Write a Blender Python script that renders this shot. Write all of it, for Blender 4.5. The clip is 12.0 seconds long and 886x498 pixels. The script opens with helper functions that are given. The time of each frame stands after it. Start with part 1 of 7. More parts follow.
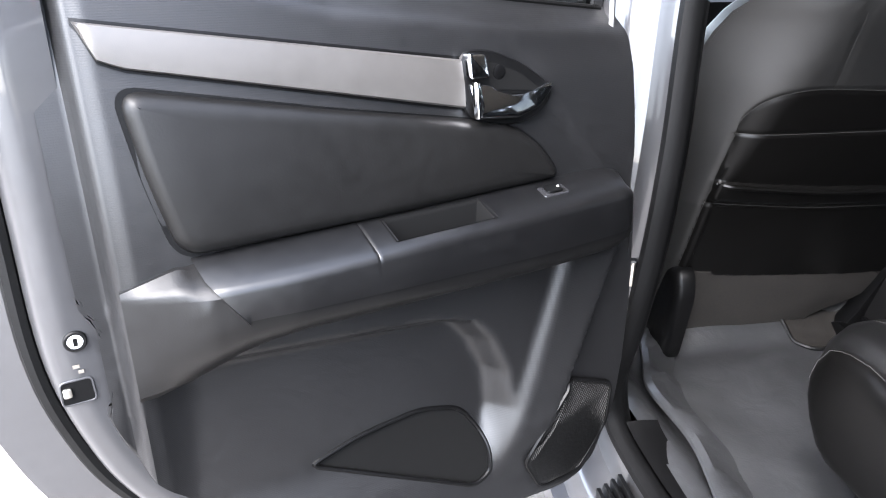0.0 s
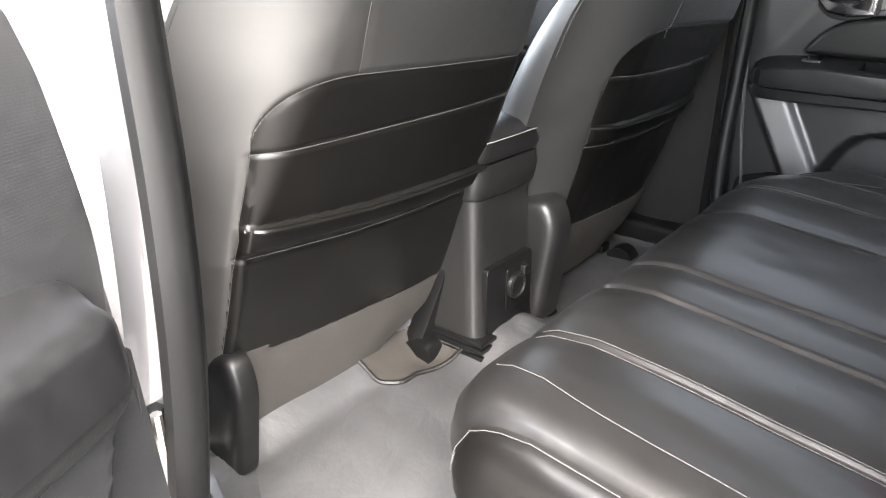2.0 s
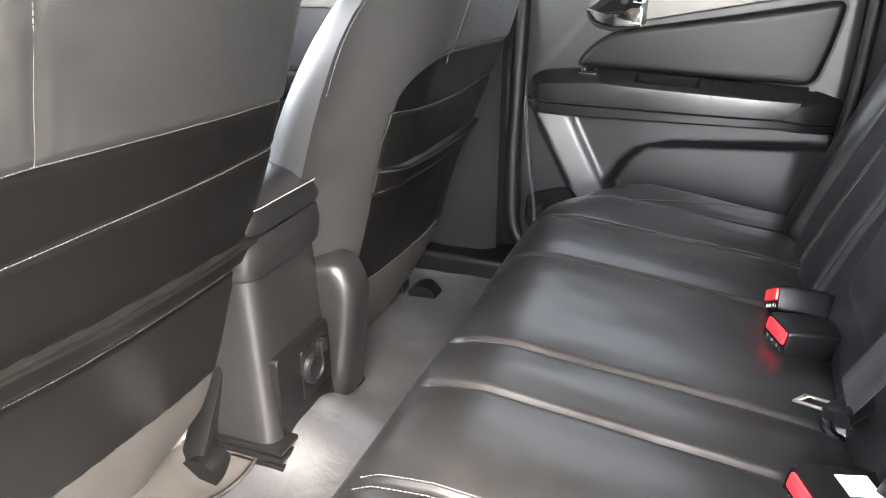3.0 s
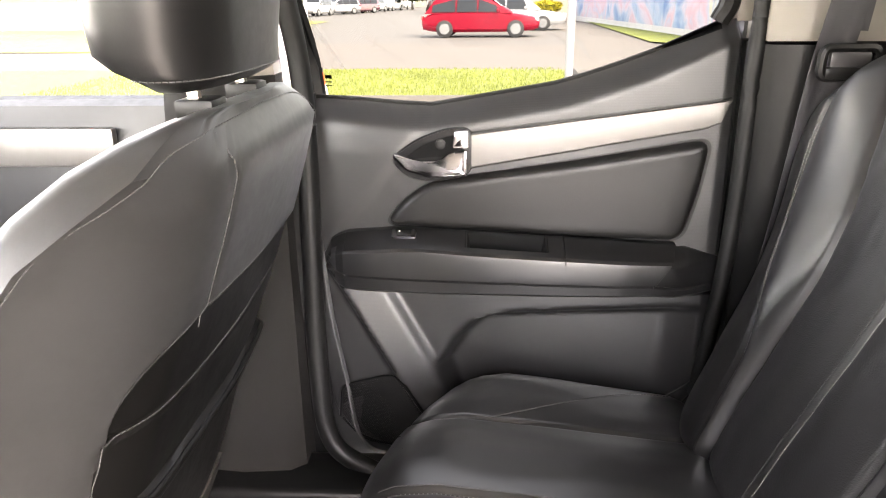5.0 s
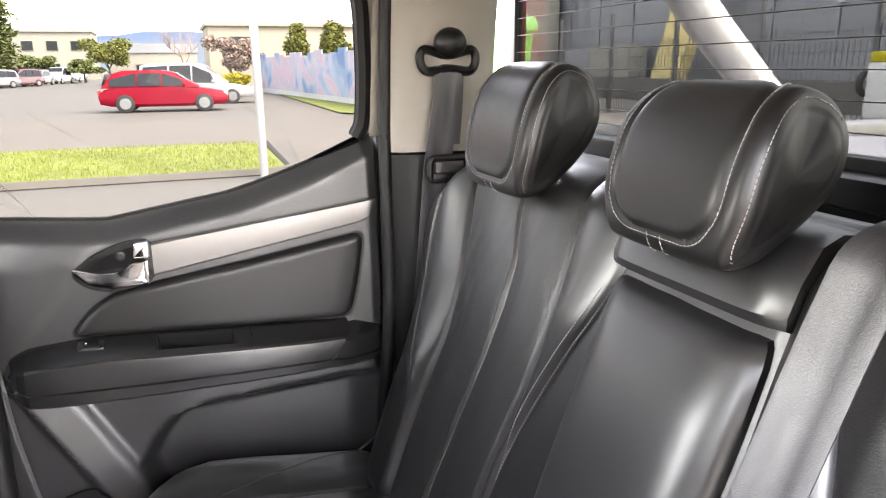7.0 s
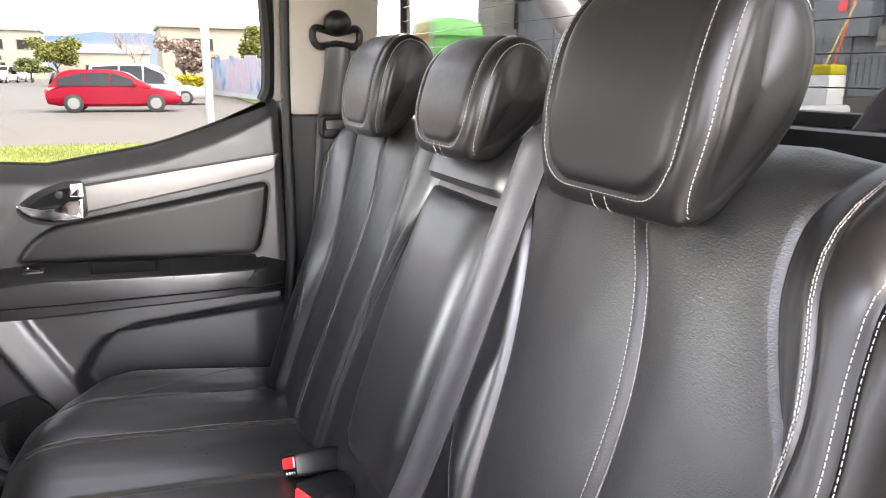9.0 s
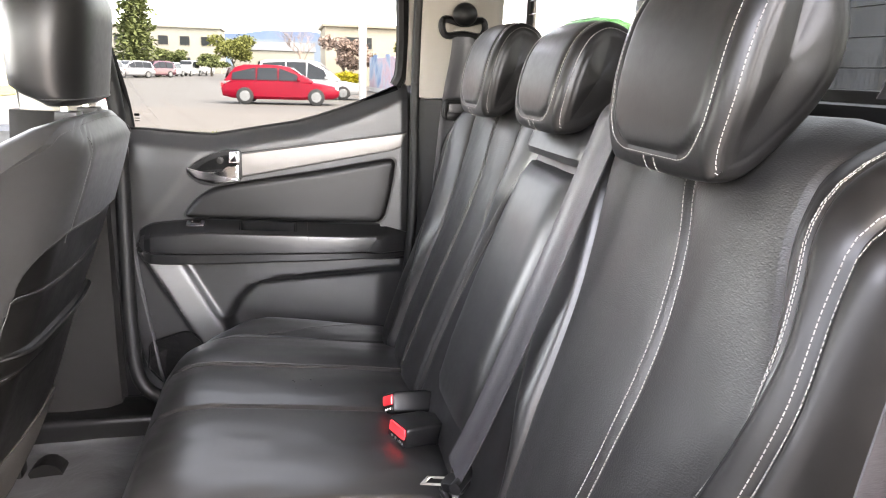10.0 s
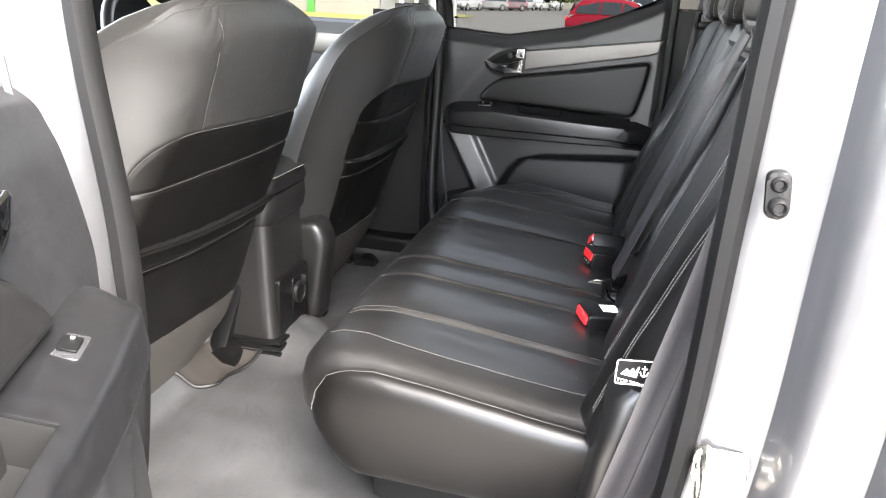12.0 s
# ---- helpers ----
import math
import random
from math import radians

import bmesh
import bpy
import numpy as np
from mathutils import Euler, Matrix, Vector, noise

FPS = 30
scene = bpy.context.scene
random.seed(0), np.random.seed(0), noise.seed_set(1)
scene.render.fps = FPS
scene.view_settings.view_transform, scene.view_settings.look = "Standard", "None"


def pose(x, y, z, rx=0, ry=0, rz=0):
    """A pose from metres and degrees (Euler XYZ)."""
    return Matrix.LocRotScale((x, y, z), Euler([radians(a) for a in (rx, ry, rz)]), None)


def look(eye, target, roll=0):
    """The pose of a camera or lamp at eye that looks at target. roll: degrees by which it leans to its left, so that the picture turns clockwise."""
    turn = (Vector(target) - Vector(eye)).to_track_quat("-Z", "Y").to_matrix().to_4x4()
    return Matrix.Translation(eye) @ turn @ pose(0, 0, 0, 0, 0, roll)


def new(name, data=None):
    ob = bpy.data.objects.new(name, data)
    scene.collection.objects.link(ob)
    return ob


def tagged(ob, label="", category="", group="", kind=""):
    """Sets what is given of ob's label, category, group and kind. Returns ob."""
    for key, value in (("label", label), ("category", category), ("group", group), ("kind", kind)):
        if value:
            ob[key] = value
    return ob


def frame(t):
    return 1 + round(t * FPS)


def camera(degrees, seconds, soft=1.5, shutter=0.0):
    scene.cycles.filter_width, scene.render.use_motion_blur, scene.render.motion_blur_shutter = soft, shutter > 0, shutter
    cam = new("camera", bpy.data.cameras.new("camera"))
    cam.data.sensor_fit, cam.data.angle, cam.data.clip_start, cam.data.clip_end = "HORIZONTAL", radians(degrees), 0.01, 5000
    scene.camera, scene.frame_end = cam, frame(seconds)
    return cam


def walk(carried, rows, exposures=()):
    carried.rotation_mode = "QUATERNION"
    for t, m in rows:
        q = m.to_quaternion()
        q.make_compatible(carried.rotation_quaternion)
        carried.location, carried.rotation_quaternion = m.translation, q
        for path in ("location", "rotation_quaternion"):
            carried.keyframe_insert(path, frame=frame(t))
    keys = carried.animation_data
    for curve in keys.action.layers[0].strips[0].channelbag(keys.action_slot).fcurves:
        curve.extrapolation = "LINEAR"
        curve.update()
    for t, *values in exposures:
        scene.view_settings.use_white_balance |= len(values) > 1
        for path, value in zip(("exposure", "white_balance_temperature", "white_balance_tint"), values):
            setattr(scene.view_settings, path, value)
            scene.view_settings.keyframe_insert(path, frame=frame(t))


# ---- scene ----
cam = camera(64.9, 12.0, soft=1.1)
PATH = [
    (0, (-1.192, -0.293, 0.856), (-0.912, 1.512, 0.041), -0.1),
    (0.5, (-1.183, -0.187, 0.842), (-0.678, 1.573, 0.037), -0.2),
    (1, (-1.136, -0.079, 0.807), (-0.344, 1.578, 0.016), -0.4),
    (1.5, (-1.069, 0.004, 0.792), (0.052, 1.457, -0.004), -0.4),
    (2, (-0.987, 0.094, 0.773), (0.425, 1.268, -0.018), -0.2),
    (2.5, (-0.908, 0.155, 0.788), (0.694, 1.05, -0.007), -0.2),
    (3, (-0.79, 0.216, 0.791), (0.923, 0.876, -0.003), -0.2),
    (4.8, (-0.347, 0.346, 0.881), (1.517, 0.512, 0.176), -0.8),
    (5, (-0.334, 0.346, 0.905), (1.543, 0.452, 0.225), -0.7),
    (5.5, (-0.315, 0.344, 0.952), (1.586, 0.273, 0.335), -0.6),
    (6, (-0.332, 0.334, 0.979), (1.566, 0.051, 0.413), -0.5),
    (6.5, (-0.396, 0.316, 0.988), (1.466, -0.189, 0.461), -0.6),
    (7, (-0.481, 0.31, 0.987), (1.325, -0.383, 0.478), -0.5),
    (7.5, (-0.548, 0.294, 0.982), (1.205, -0.529, 0.482), -0.4),
    (7.7, (-0.578, 0.29, 0.981), (1.16, -0.564, 0.483), -0.2),
    (9.3, (-0.835, 0.284, 0.921), (0.949, -0.481, 0.439), 1.4),
    (9.5, (-0.86, 0.283, 0.919), (0.955, -0.402, 0.433), 1.4),
    (10, (-0.922, 0.261, 0.904), (0.967, -0.171, 0.409), 1.8),
    (10.5, (-0.997, 0.207, 0.88), (0.928, 0.044, 0.363), 2.4),
    (11, (-1.098, 0.151, 0.861), (0.819, 0.241, 0.299), 2.6),
    (11.5, (-1.215, 0.118, 0.855), (0.662, 0.41, 0.229), 2.7),
    (12, (-1.341, 0.078, 0.854), (0.484, 0.518, 0.164), 3.0),
]
EXPOSURES = [(0, 3.05, 6200, 13), (0.5, 3.55, 6250, 13), (1.0, 4.15, 6500, 12), (1.5, 4.75, 6800, 12), (2.0, 5.1, 6950, 12), (3.0, 5.8, 7150, 13), (5.0, 6.05, 7900, 18), (6.0, 5.75, 7850, 18), (7.5, 5.75, 7300, 18), (10.0, 5.9, 7350, 17), (11.0, 5.5, 7150, 14), (12.0, 4.85, 6950, 12)]
walk(cam, [(t, look(eye, target, roll)) for t, eye, target, roll in PATH], EXPOSURES)

# ---- light ----
SKY_STRENGTH, SUN_STRENGTH = 0.36, 3.0
world = bpy.data.worlds.new("world")
scene.world = world
world.use_nodes = True
wn = world.node_tree
sky = wn.nodes.new("ShaderNodeTexSky")
sky.sky_type, sky.sun_disc = "NISHITA", False
sky.sun_elevation, sky.sun_rotation = radians(50.6), radians(223)
sky.air_density, sky.dust_density, sky.ozone_density = 1.0, 1.0, 1.0
cloud = wn.nodes.new("ShaderNodeHueSaturation")
cloud.inputs["Saturation"].default_value = 0.45
wn.links.new(sky.outputs[0], cloud.inputs["Color"])
wn.links.new(cloud.outputs[0], wn.nodes["Background"].inputs[0])
wn.nodes["Background"].inputs[1].default_value = SKY_STRENGTH
sun = new("sun", bpy.data.lights.new("sun", "SUN"))
sun.data.energy, sun.data.angle, sun.data.color = SUN_STRENGTH, radians(50), (1, 0.95, 0.88)
sun.matrix_world = look((-14, -15, 25), (0, 0, 0))

# ---- materials ----


def material(name, color, rough=0.5, metal=0.0, bump=0.0, bump_scale=300.0, mottle=0.15, mottle_scale=6.0, coat=0.0,
             stretch=(1, 1, 1), spec=0.5, rough_var=0.08, cells=False, crease=0.0, crease_scale=32.0):
    """A surface with colour mottling at two scales, uneven gloss and a fine relief."""
    m = bpy.data.materials.new(name)
    m.use_nodes = True
    nt = m.node_tree
    b = nt.nodes["Principled BSDF"]
    b.inputs["Metallic"].default_value = metal
    b.inputs["Specular IOR Level"].default_value = spec
    b.inputs["Coat Weight"].default_value = coat
    b.inputs["Coat Roughness"].default_value = 0.25 if coat < 0.3 else 0.03
    tc = nt.nodes.new("ShaderNodeTexCoord")
    mp = nt.nodes.new("ShaderNodeMapping")
    mp.inputs["Scale"].default_value = stretch
    nt.links.new(tc.outputs["Object"], mp.inputs[0])
    big = nt.nodes.new("ShaderNodeTexNoise")
    big.inputs["Scale"].default_value, big.inputs["Detail"].default_value = mottle_scale, 6
    small = nt.nodes.new("ShaderNodeTexNoise")
    small.inputs["Scale"].default_value, small.inputs["Detail"].default_value = mottle_scale * 14, 4
    for n in (big, small):
        nt.links.new(mp.outputs[0], n.inputs[0])
    add = nt.nodes.new("ShaderNodeMath")
    add.operation = "ADD"
    nt.links.new(big.outputs[0], add.inputs[0])
    nt.links.new(small.outputs[0], add.inputs[1])
    mul = nt.nodes.new("ShaderNodeMapRange")
    mul.inputs[1].default_value, mul.inputs[2].default_value = 0.6, 1.4
    mul.inputs[3].default_value, mul.inputs[4].default_value = 1 - mottle, 1 + mottle
    nt.links.new(add.outputs[0], mul.inputs[0])
    mix = nt.nodes.new("ShaderNodeVectorMath")
    mix.operation = "SCALE"
    mix.inputs[0].default_value = color
    nt.links.new(mul.outputs[0], mix.inputs["Scale"])
    nt.links.new(mix.outputs[0], b.inputs["Base Color"])
    rr = nt.nodes.new("ShaderNodeMapRange")
    rr.inputs[1].default_value, rr.inputs[2].default_value = 0.6, 1.4
    rr.inputs[3].default_value, rr.inputs[4].default_value = max(rough - rough_var, 0.02), rough + rough_var
    nt.links.new(add.outputs[0], rr.inputs[0])
    nt.links.new(rr.outputs[0], b.inputs["Roughness"])
    if bump:
        g = nt.nodes.new("ShaderNodeTexNoise")
        g.inputs["Detail"].default_value = 1.5 if cells else 3
        out = g.outputs[0]
        g.inputs["Scale"].default_value = bump_scale
        nt.links.new(mp.outputs[0], g.inputs["Vector"])
        bp = nt.nodes.new("ShaderNodeBump")
        bp.inputs["Strength"].default_value, bp.inputs["Distance"].default_value = bump, 0.0004
        nt.links.new(out, bp.inputs["Height"])
        nt.links.new(bp.outputs[0], b.inputs["Normal"])
        if crease:
            fold = nt.nodes.new("ShaderNodeTexNoise")
            fold.inputs["Scale"].default_value, fold.inputs["Detail"].default_value, fold.inputs["Distortion"].default_value = crease_scale, 3, 0.8
            nt.links.new(mp.outputs[0], fold.inputs["Vector"])
            fb = nt.nodes.new("ShaderNodeBump")
            fb.inputs["Strength"].default_value, fb.inputs["Distance"].default_value = crease, 0.004
            nt.links.new(fold.outputs[0], fb.inputs["Height"])
            nt.links.new(fb.outputs[0], bp.inputs["Normal"])
    return m


CONSOLE_PLASTIC = material("console_plastic", (0.0036, 0.0035, 0.0035), 0.42, spec=0.26, bump=0.2, bump_scale=600, mottle=0.12, cells=True)
LEATHER = material("black_leather", (0.0022, 0.0021, 0.0022), 0.37, spec=0.50, bump=0.16, bump_scale=520, mottle=0.22, cells=True, rough_var=0.05)
LEATHER_GRAIN = material("grained_leather", (0.0028, 0.0027, 0.0027), 0.42, spec=0.40, bump=0.8, bump_scale=460, stretch=(1, 1, 1.7), mottle=0.18, cells=True, rough_var=0.05)
# matte map pocket vinyl, also used to shade the cushion end
VINYL_AND_SHADE = material("matte_vinyl_and_shade", (0.0013, 0.0012, 0.0011), 0.38, spec=0.20, bump=0.12, bump_scale=620, mottle=0.22, cells=True, rough_var=0.05)
SEAT_LEATHER = material("worn_brown_black_leather", (0.0036, 0.0034, 0.0031), 0.50, spec=0.66, bump=0.10, bump_scale=620, mottle=0.25, cells=True, rough_var=0.06)
# darker, duller copy of the leather; puts shade into headrests and outer bolsters
SHADED_LEATHER = material("shaded_leather", (0.0017, 0.0016, 0.0016), 0.42, spec=0.24, bump=0.12, bump_scale=560, mottle=0.22, cells=True, rough_var=0.05)
LEATHER_SMOOTH = material("smooth_leather", (0.0030, 0.0029, 0.0029), 0.32, spec=0.85, bump=0.09, bump_scale=620, mottle=0.22, cells=True, rough_var=0.05)
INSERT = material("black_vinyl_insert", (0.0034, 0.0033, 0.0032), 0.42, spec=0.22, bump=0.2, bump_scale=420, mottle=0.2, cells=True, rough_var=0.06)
PLASTIC = material("charcoal_plastic", (0.0060, 0.0060, 0.0064), 0.50, spec=0.30, bump=0.2, bump_scale=600, mottle=0.12, cells=True)
PLASTIC_DARK = material("black_plastic", (0.0020, 0.0020, 0.0021), 0.40, spec=0.14, bump=0.15, bump_scale=700, mottle=0.12, cells=True)
ARM_PLASTIC = material("armrest_plastic", (0.0020, 0.0020, 0.0022), 0.37, spec=0.42, bump=0.08, bump_scale=700, mottle=0.12, cells=True)
PLASTIC_GLOSS = material("gloss_black_plastic", (0.012, 0.012, 0.013), 0.22, mottle=0.1)
BEIGE = material("beige_trim", (0.115, 0.104, 0.088), 0.6, bump=0.2, bump_scale=500, mottle=0.05)
SILVER_TRIM = material("silver_trim", (0.084, 0.079, 0.074), 0.42, metal=0.6, bump=0.1, bump_scale=900, mottle=0.06)
CHROME = material("chrome", (0.85, 0.85, 0.86), 0.07, metal=1.0, mottle=0.03, rough_var=0.03)
CHROME_DARK = material("dark_chrome", (0.38, 0.385, 0.40), 0.10, metal=1.0, mottle=0.05, rough_var=0.03)
PAINT = material("silver_paint", (0.046, 0.046, 0.048), 0.36, metal=0.5, bump=0.05, bump_scale=1500, mottle=0.05, coat=0.6)
RUBBER = material("black_rubber", (0.0028, 0.0028, 0.0028), 0.5, spec=0.15, bump=0.3, bump_scale=400, mottle=0.25)
SEAL = material("grey_rubber_seal", (0.0017, 0.0017, 0.0018), 0.6, spec=0.09, bump=0.3, bump_scale=300, mottle=0.25, mottle_scale=14)
VINYL = material("grey_vinyl_floor", (0.018, 0.0185, 0.0196), 0.33, spec=1.0, bump=0.5, bump_scale=260, mottle=0.4, mottle_scale=7, cells=True, rough_var=0.05, crease=0.5, crease_scale=16.0)
CARPET = material("grey_carpet", (0.012, 0.011, 0.010), 0.95, bump=1.0, bump_scale=900, mottle=0.3, mottle_scale=12, spec=0.1)
PILLAR_FELT = material("brown_grey_pillar_trim", (0.0046, 0.0042, 0.0038), 0.9, bump=0.8, bump_scale=900, mottle=0.3, mottle_scale=12, spec=0.15)
FABRIC = material("grey_felt", (0.018, 0.0165, 0.015), 0.95, bump=0.9, bump_scale=1100, mottle=0.3, mottle_scale=12, spec=0.1)
WEBBING = material("seat_belt_webbing", (0.011, 0.0104, 0.0117), 0.42, bump=0.6, bump_scale=160, stretch=(6, 1, 6), mottle=0.1)
THREAD = material("pale_thread", (0.125, 0.119, 0.11), 0.7, mottle=0.1)
THREAD_DARK = material("grey_thread", (0.020, 0.019, 0.018), 0.6, mottle=0.1)
RED = material("red_plastic", (0.65, 0.02, 0.025), 0.35, mottle=0.05)
WHITE = material("white_label", (0.8, 0.8, 0.78), 0.5, mottle=0.04)
STEEL = material("bare_steel", (0.6, 0.58, 0.52), 0.3, metal=1.0, mottle=0.15)
# near-black that puts the shade of recesses and openings into the colour
SHADE_BLACK = material("shade_black", (0.0018, 0.0018, 0.0018), 0.9, mottle=0.1, spec=0.1)
MESHGRILLE = material("speaker_mesh", (0.0025, 0.0025, 0.0025), 0.6, spec=0.15, bump=1.0, bump_scale=230, mottle=0.1, cells=True)
HEADLINER = material("headliner", (0.42, 0.39, 0.34), 0.95, bump=0.6, bump_scale=900, mottle=0.06, spec=0.1)


def ribbed(m, pitch):
    """Adds fine level ribs to a material's relief."""
    nt = m.node_tree
    tc, wave, bp = nt.nodes.new("ShaderNodeTexCoord"), nt.nodes.new("ShaderNodeTexWave"), nt.nodes.new("ShaderNodeBump")
    wave.bands_direction = "Z"
    wave.inputs["Scale"].default_value, wave.inputs["Distortion"].default_value, wave.inputs["Detail Scale"].default_value = 0.314 / pitch, 2.0, 4.0
    bp.inputs["Strength"].default_value, bp.inputs["Distance"].default_value = 0.10, 0.0004
    nt.links.new(tc.outputs["Object"], wave.inputs["Vector"])
    nt.links.new(wave.outputs["Fac"], bp.inputs["Height"])
    b = nt.nodes["Principled BSDF"]
    nt.links.new(b.inputs["Normal"].links[0].from_socket, bp.inputs["Normal"])
    nt.links.new(bp.outputs[0], b.inputs["Normal"])
    return m


PANEL_PLASTIC = ribbed(material("ribbed_charcoal_plastic", (0.0044, 0.0044, 0.0047), 0.42, spec=0.42, bump=0.15, bump_scale=600, mottle=0.12, cells=True), 0.0022)


def glass_material(name, tint, ior=1.12):
    m = bpy.data.materials.new(name)
    m.use_nodes = True
    nt = m.node_tree
    nt.nodes.remove(nt.nodes["Principled BSDF"])
    gl, tr, mx, fr = (nt.nodes.new("ShaderNode" + k) for k in ("BsdfGlossy", "BsdfTransparent", "MixShader", "Fresnel"))
    gl.inputs["Roughness"].default_value = 0.0
    tr.inputs[0].default_value = tint
    fr.inputs[0].default_value = ior
    nt.links.new(fr.outputs[0], mx.inputs[0])
    nt.links.new(tr.outputs[0], mx.inputs[1])
    nt.links.new(gl.outputs[0], mx.inputs[2])
    nt.links.new(mx.outputs[0], nt.nodes["Material Output"].inputs[0])
    return m


GLASS = glass_material("tinted_glass", (0.064, 0.066, 0.064, 1))
GLASS_REAR = glass_material("rear_glass", (0.185, 0.189, 0.185, 1), 1.05)
GLASS_CLEAR = glass_material("clear_glass", (0.84, 0.85, 0.84, 1))
GLASS_FRONT = glass_material("front_door_glass", (0.13, 0.132, 0.13, 1))

# ---- mesh helpers ----


def finish(name, bm, mat, smooth=True, angle=40):
    bmesh.ops.recalc_face_normals(bm, faces=bm.faces)
    me = bpy.data.meshes.new(name)
    if smooth:
        lim = math.cos(radians(angle))
        for f in bm.faces:
            f.smooth = True
        for e in bm.edges:
            if len(e.link_faces) == 2 and e.link_faces[0].normal.dot(e.link_faces[1].normal) < lim:
                e.smooth = False
    bm.to_mesh(me)
    bm.free()
    me.materials.append(mat)
    return me


def part(name, bm, mat, parent=None, label="", smooth=True, angle=40):
    ob = new(name, finish(name, bm, mat, smooth, angle))
    if parent is not None:
        ob.parent = parent
    if label:
        ob["label"] = label
    return ob


def thing(name, bm, mat, label, category, group="", kind="", smooth=True):
    return tagged(part(name, bm, mat, None, "", smooth), label, category, group, kind)


def empty(name, label, category, group="", kind="", at=None):
    ob = new(name)
    ob.empty_display_size = 0.05
    if at is not None:
        ob.matrix_basis = at
    return tagged(ob, label, category, group, kind)


def box(bm, x0, x1, y0, y1, z0, z1, bevel=0.0, seg=2):
    vs = [bm.verts.new((x, y, z)) for x in (x0, x1) for y in (y0, y1) for z in (z0, z1)]
    fs = [bm.faces.new([vs[i] for i in q]) for q in ((0, 1, 3, 2), (4, 6, 7, 5), (0, 4, 5, 1), (2, 3, 7, 6), (0, 2, 6, 4), (1, 5, 7, 3))]
    if bevel:
        es = {e for f in fs for e in f.edges}
        bmesh.ops.bevel(bm, geom=list(es), offset=bevel, segments=seg, affect="EDGES", profile=0.6)
    return vs


def boxed(x0, x1, y0, y1, z0, z1, bevel=0.004, seg=2):
    bm = bmesh.new()
    box(bm, x0, x1, y0, y1, z0, z1, bevel, seg)
    return bm


def loft(bm, rings, cap=True, closed=True, loop=False):
    """Joins rings of equally many points; closed: each ring is a loop; loop: the last ring joins the first."""
    vr = [[bm.verts.new(p) for p in r] for r in rings]
    n = len(vr[0])
    pairs = list(zip(vr, vr[1:])) + ([(vr[-1], vr[0])] if loop else [])
    for a, b in pairs:
        for i in range(n if closed else n - 1):
            j = (i + 1) % n
            bm.faces.new((a[i], a[j], b[j], b[i]))
    if cap and closed and not loop:
        bm.faces.new(vr[0][::-1])
        bm.faces.new(vr[-1])
    return vr


def smooth_line(pts, n=8, closed=False):
    """A Catmull-Rom curve through the points."""
    P = [Vector(p) for p in pts]
    out, m = [], len(P)
    for i in range(m if closed else m - 1):
        p1, p2 = P[i], P[(i + 1) % m]
        p0 = P[i - 1] if (closed or i) else p1 * 2 - p2
        p3 = P[(i + 2) % m] if (closed or i + 2 < m) else p2 * 2 - p1
        for k in range(n):
            t = k / n
            out.append(0.5 * ((2 * p1) + (p2 - p0) * t + (2 * p0 - 5 * p1 + 4 * p2 - p3) * t * t + (3 * p1 - p0 - 3 * p2 + p3) * t ** 3))
    if not closed:
        out.append(P[-1])
    return out


def sweep(bm, pts, section, up=(0, 0, 1), closed=False):
    """Carries a flat section (list of (side, up) pairs) along a line."""
    P = [Vector(p) for p in pts]
    rings = []
    n = len(P)
    for i, p in enumerate(P):
        a = P[i - 1] if (i or closed) else P[i]
        b = P[(i + 1) % n] if (i + 1 < n or closed) else P[i]
        d = (b - a).normalized()
        s = d.cross(Vector(up))
        s = s.normalized() if s.length > 1e-4 else Vector((1, 0, 0))
        u = s.cross(d)
        rings.append([p + s * q[0] + u * q[1] for q in section])
    loft(bm, rings, cap=not closed, loop=closed)


def circle(r, n=10, sx=1.0, sy=1.0):
    return [(r * sx * math.cos(2 * math.pi * k / n), r * sy * math.sin(2 * math.pi * k / n)) for k in range(n)]


def tube(pts, r, n=8, up=(0, 0, 1), closed=False, bm=None):
    bm = bm or bmesh.new()
    sweep(bm, pts, circle(r, n), up, closed)
    return bm


def prism(outline, place, depth, bevel=0.0, seg=2, bm=None):
    """A flat shape (list of (a, b)) given thickness; place maps (a, b, depth) to a point."""
    bm = bm or bmesh.new()
    lo = [bm.verts.new(place(a, b, 0)) for a, b in outline]
    hi = [bm.verts.new(place(a, b, depth)) for a, b in outline]
    n = len(lo)
    bm.faces.new(lo[::-1])
    top = bm.faces.new(hi)
    for i in range(n):
        bm.faces.new((lo[i], lo[(i + 1) % n], hi[(i + 1) % n], hi[i]))
    if bevel:
        bmesh.ops.bevel(bm, geom=list(top.edges), offset=bevel, segments=seg, affect="EDGES", profile=0.6)
    return bm


def rounded(outline, r, n=5):
    """Rounds the corners of a flat outline."""
    out, m = [], len(outline)
    for i, p in enumerate(outline):
        p, a, b = Vector(p), Vector(outline[i - 1]), Vector(outline[(i + 1) % m])
        k = min(r, (a - p).length * 0.45, (b - p).length * 0.45)
        s, e = p + (a - p).normalized() * k, p + (b - p).normalized() * k
        for j in range(n + 1):
            t = j / n
            out.append(tuple((1 - t) ** 2 * s + 2 * t * (1 - t) * p + t * t * e))
    return out


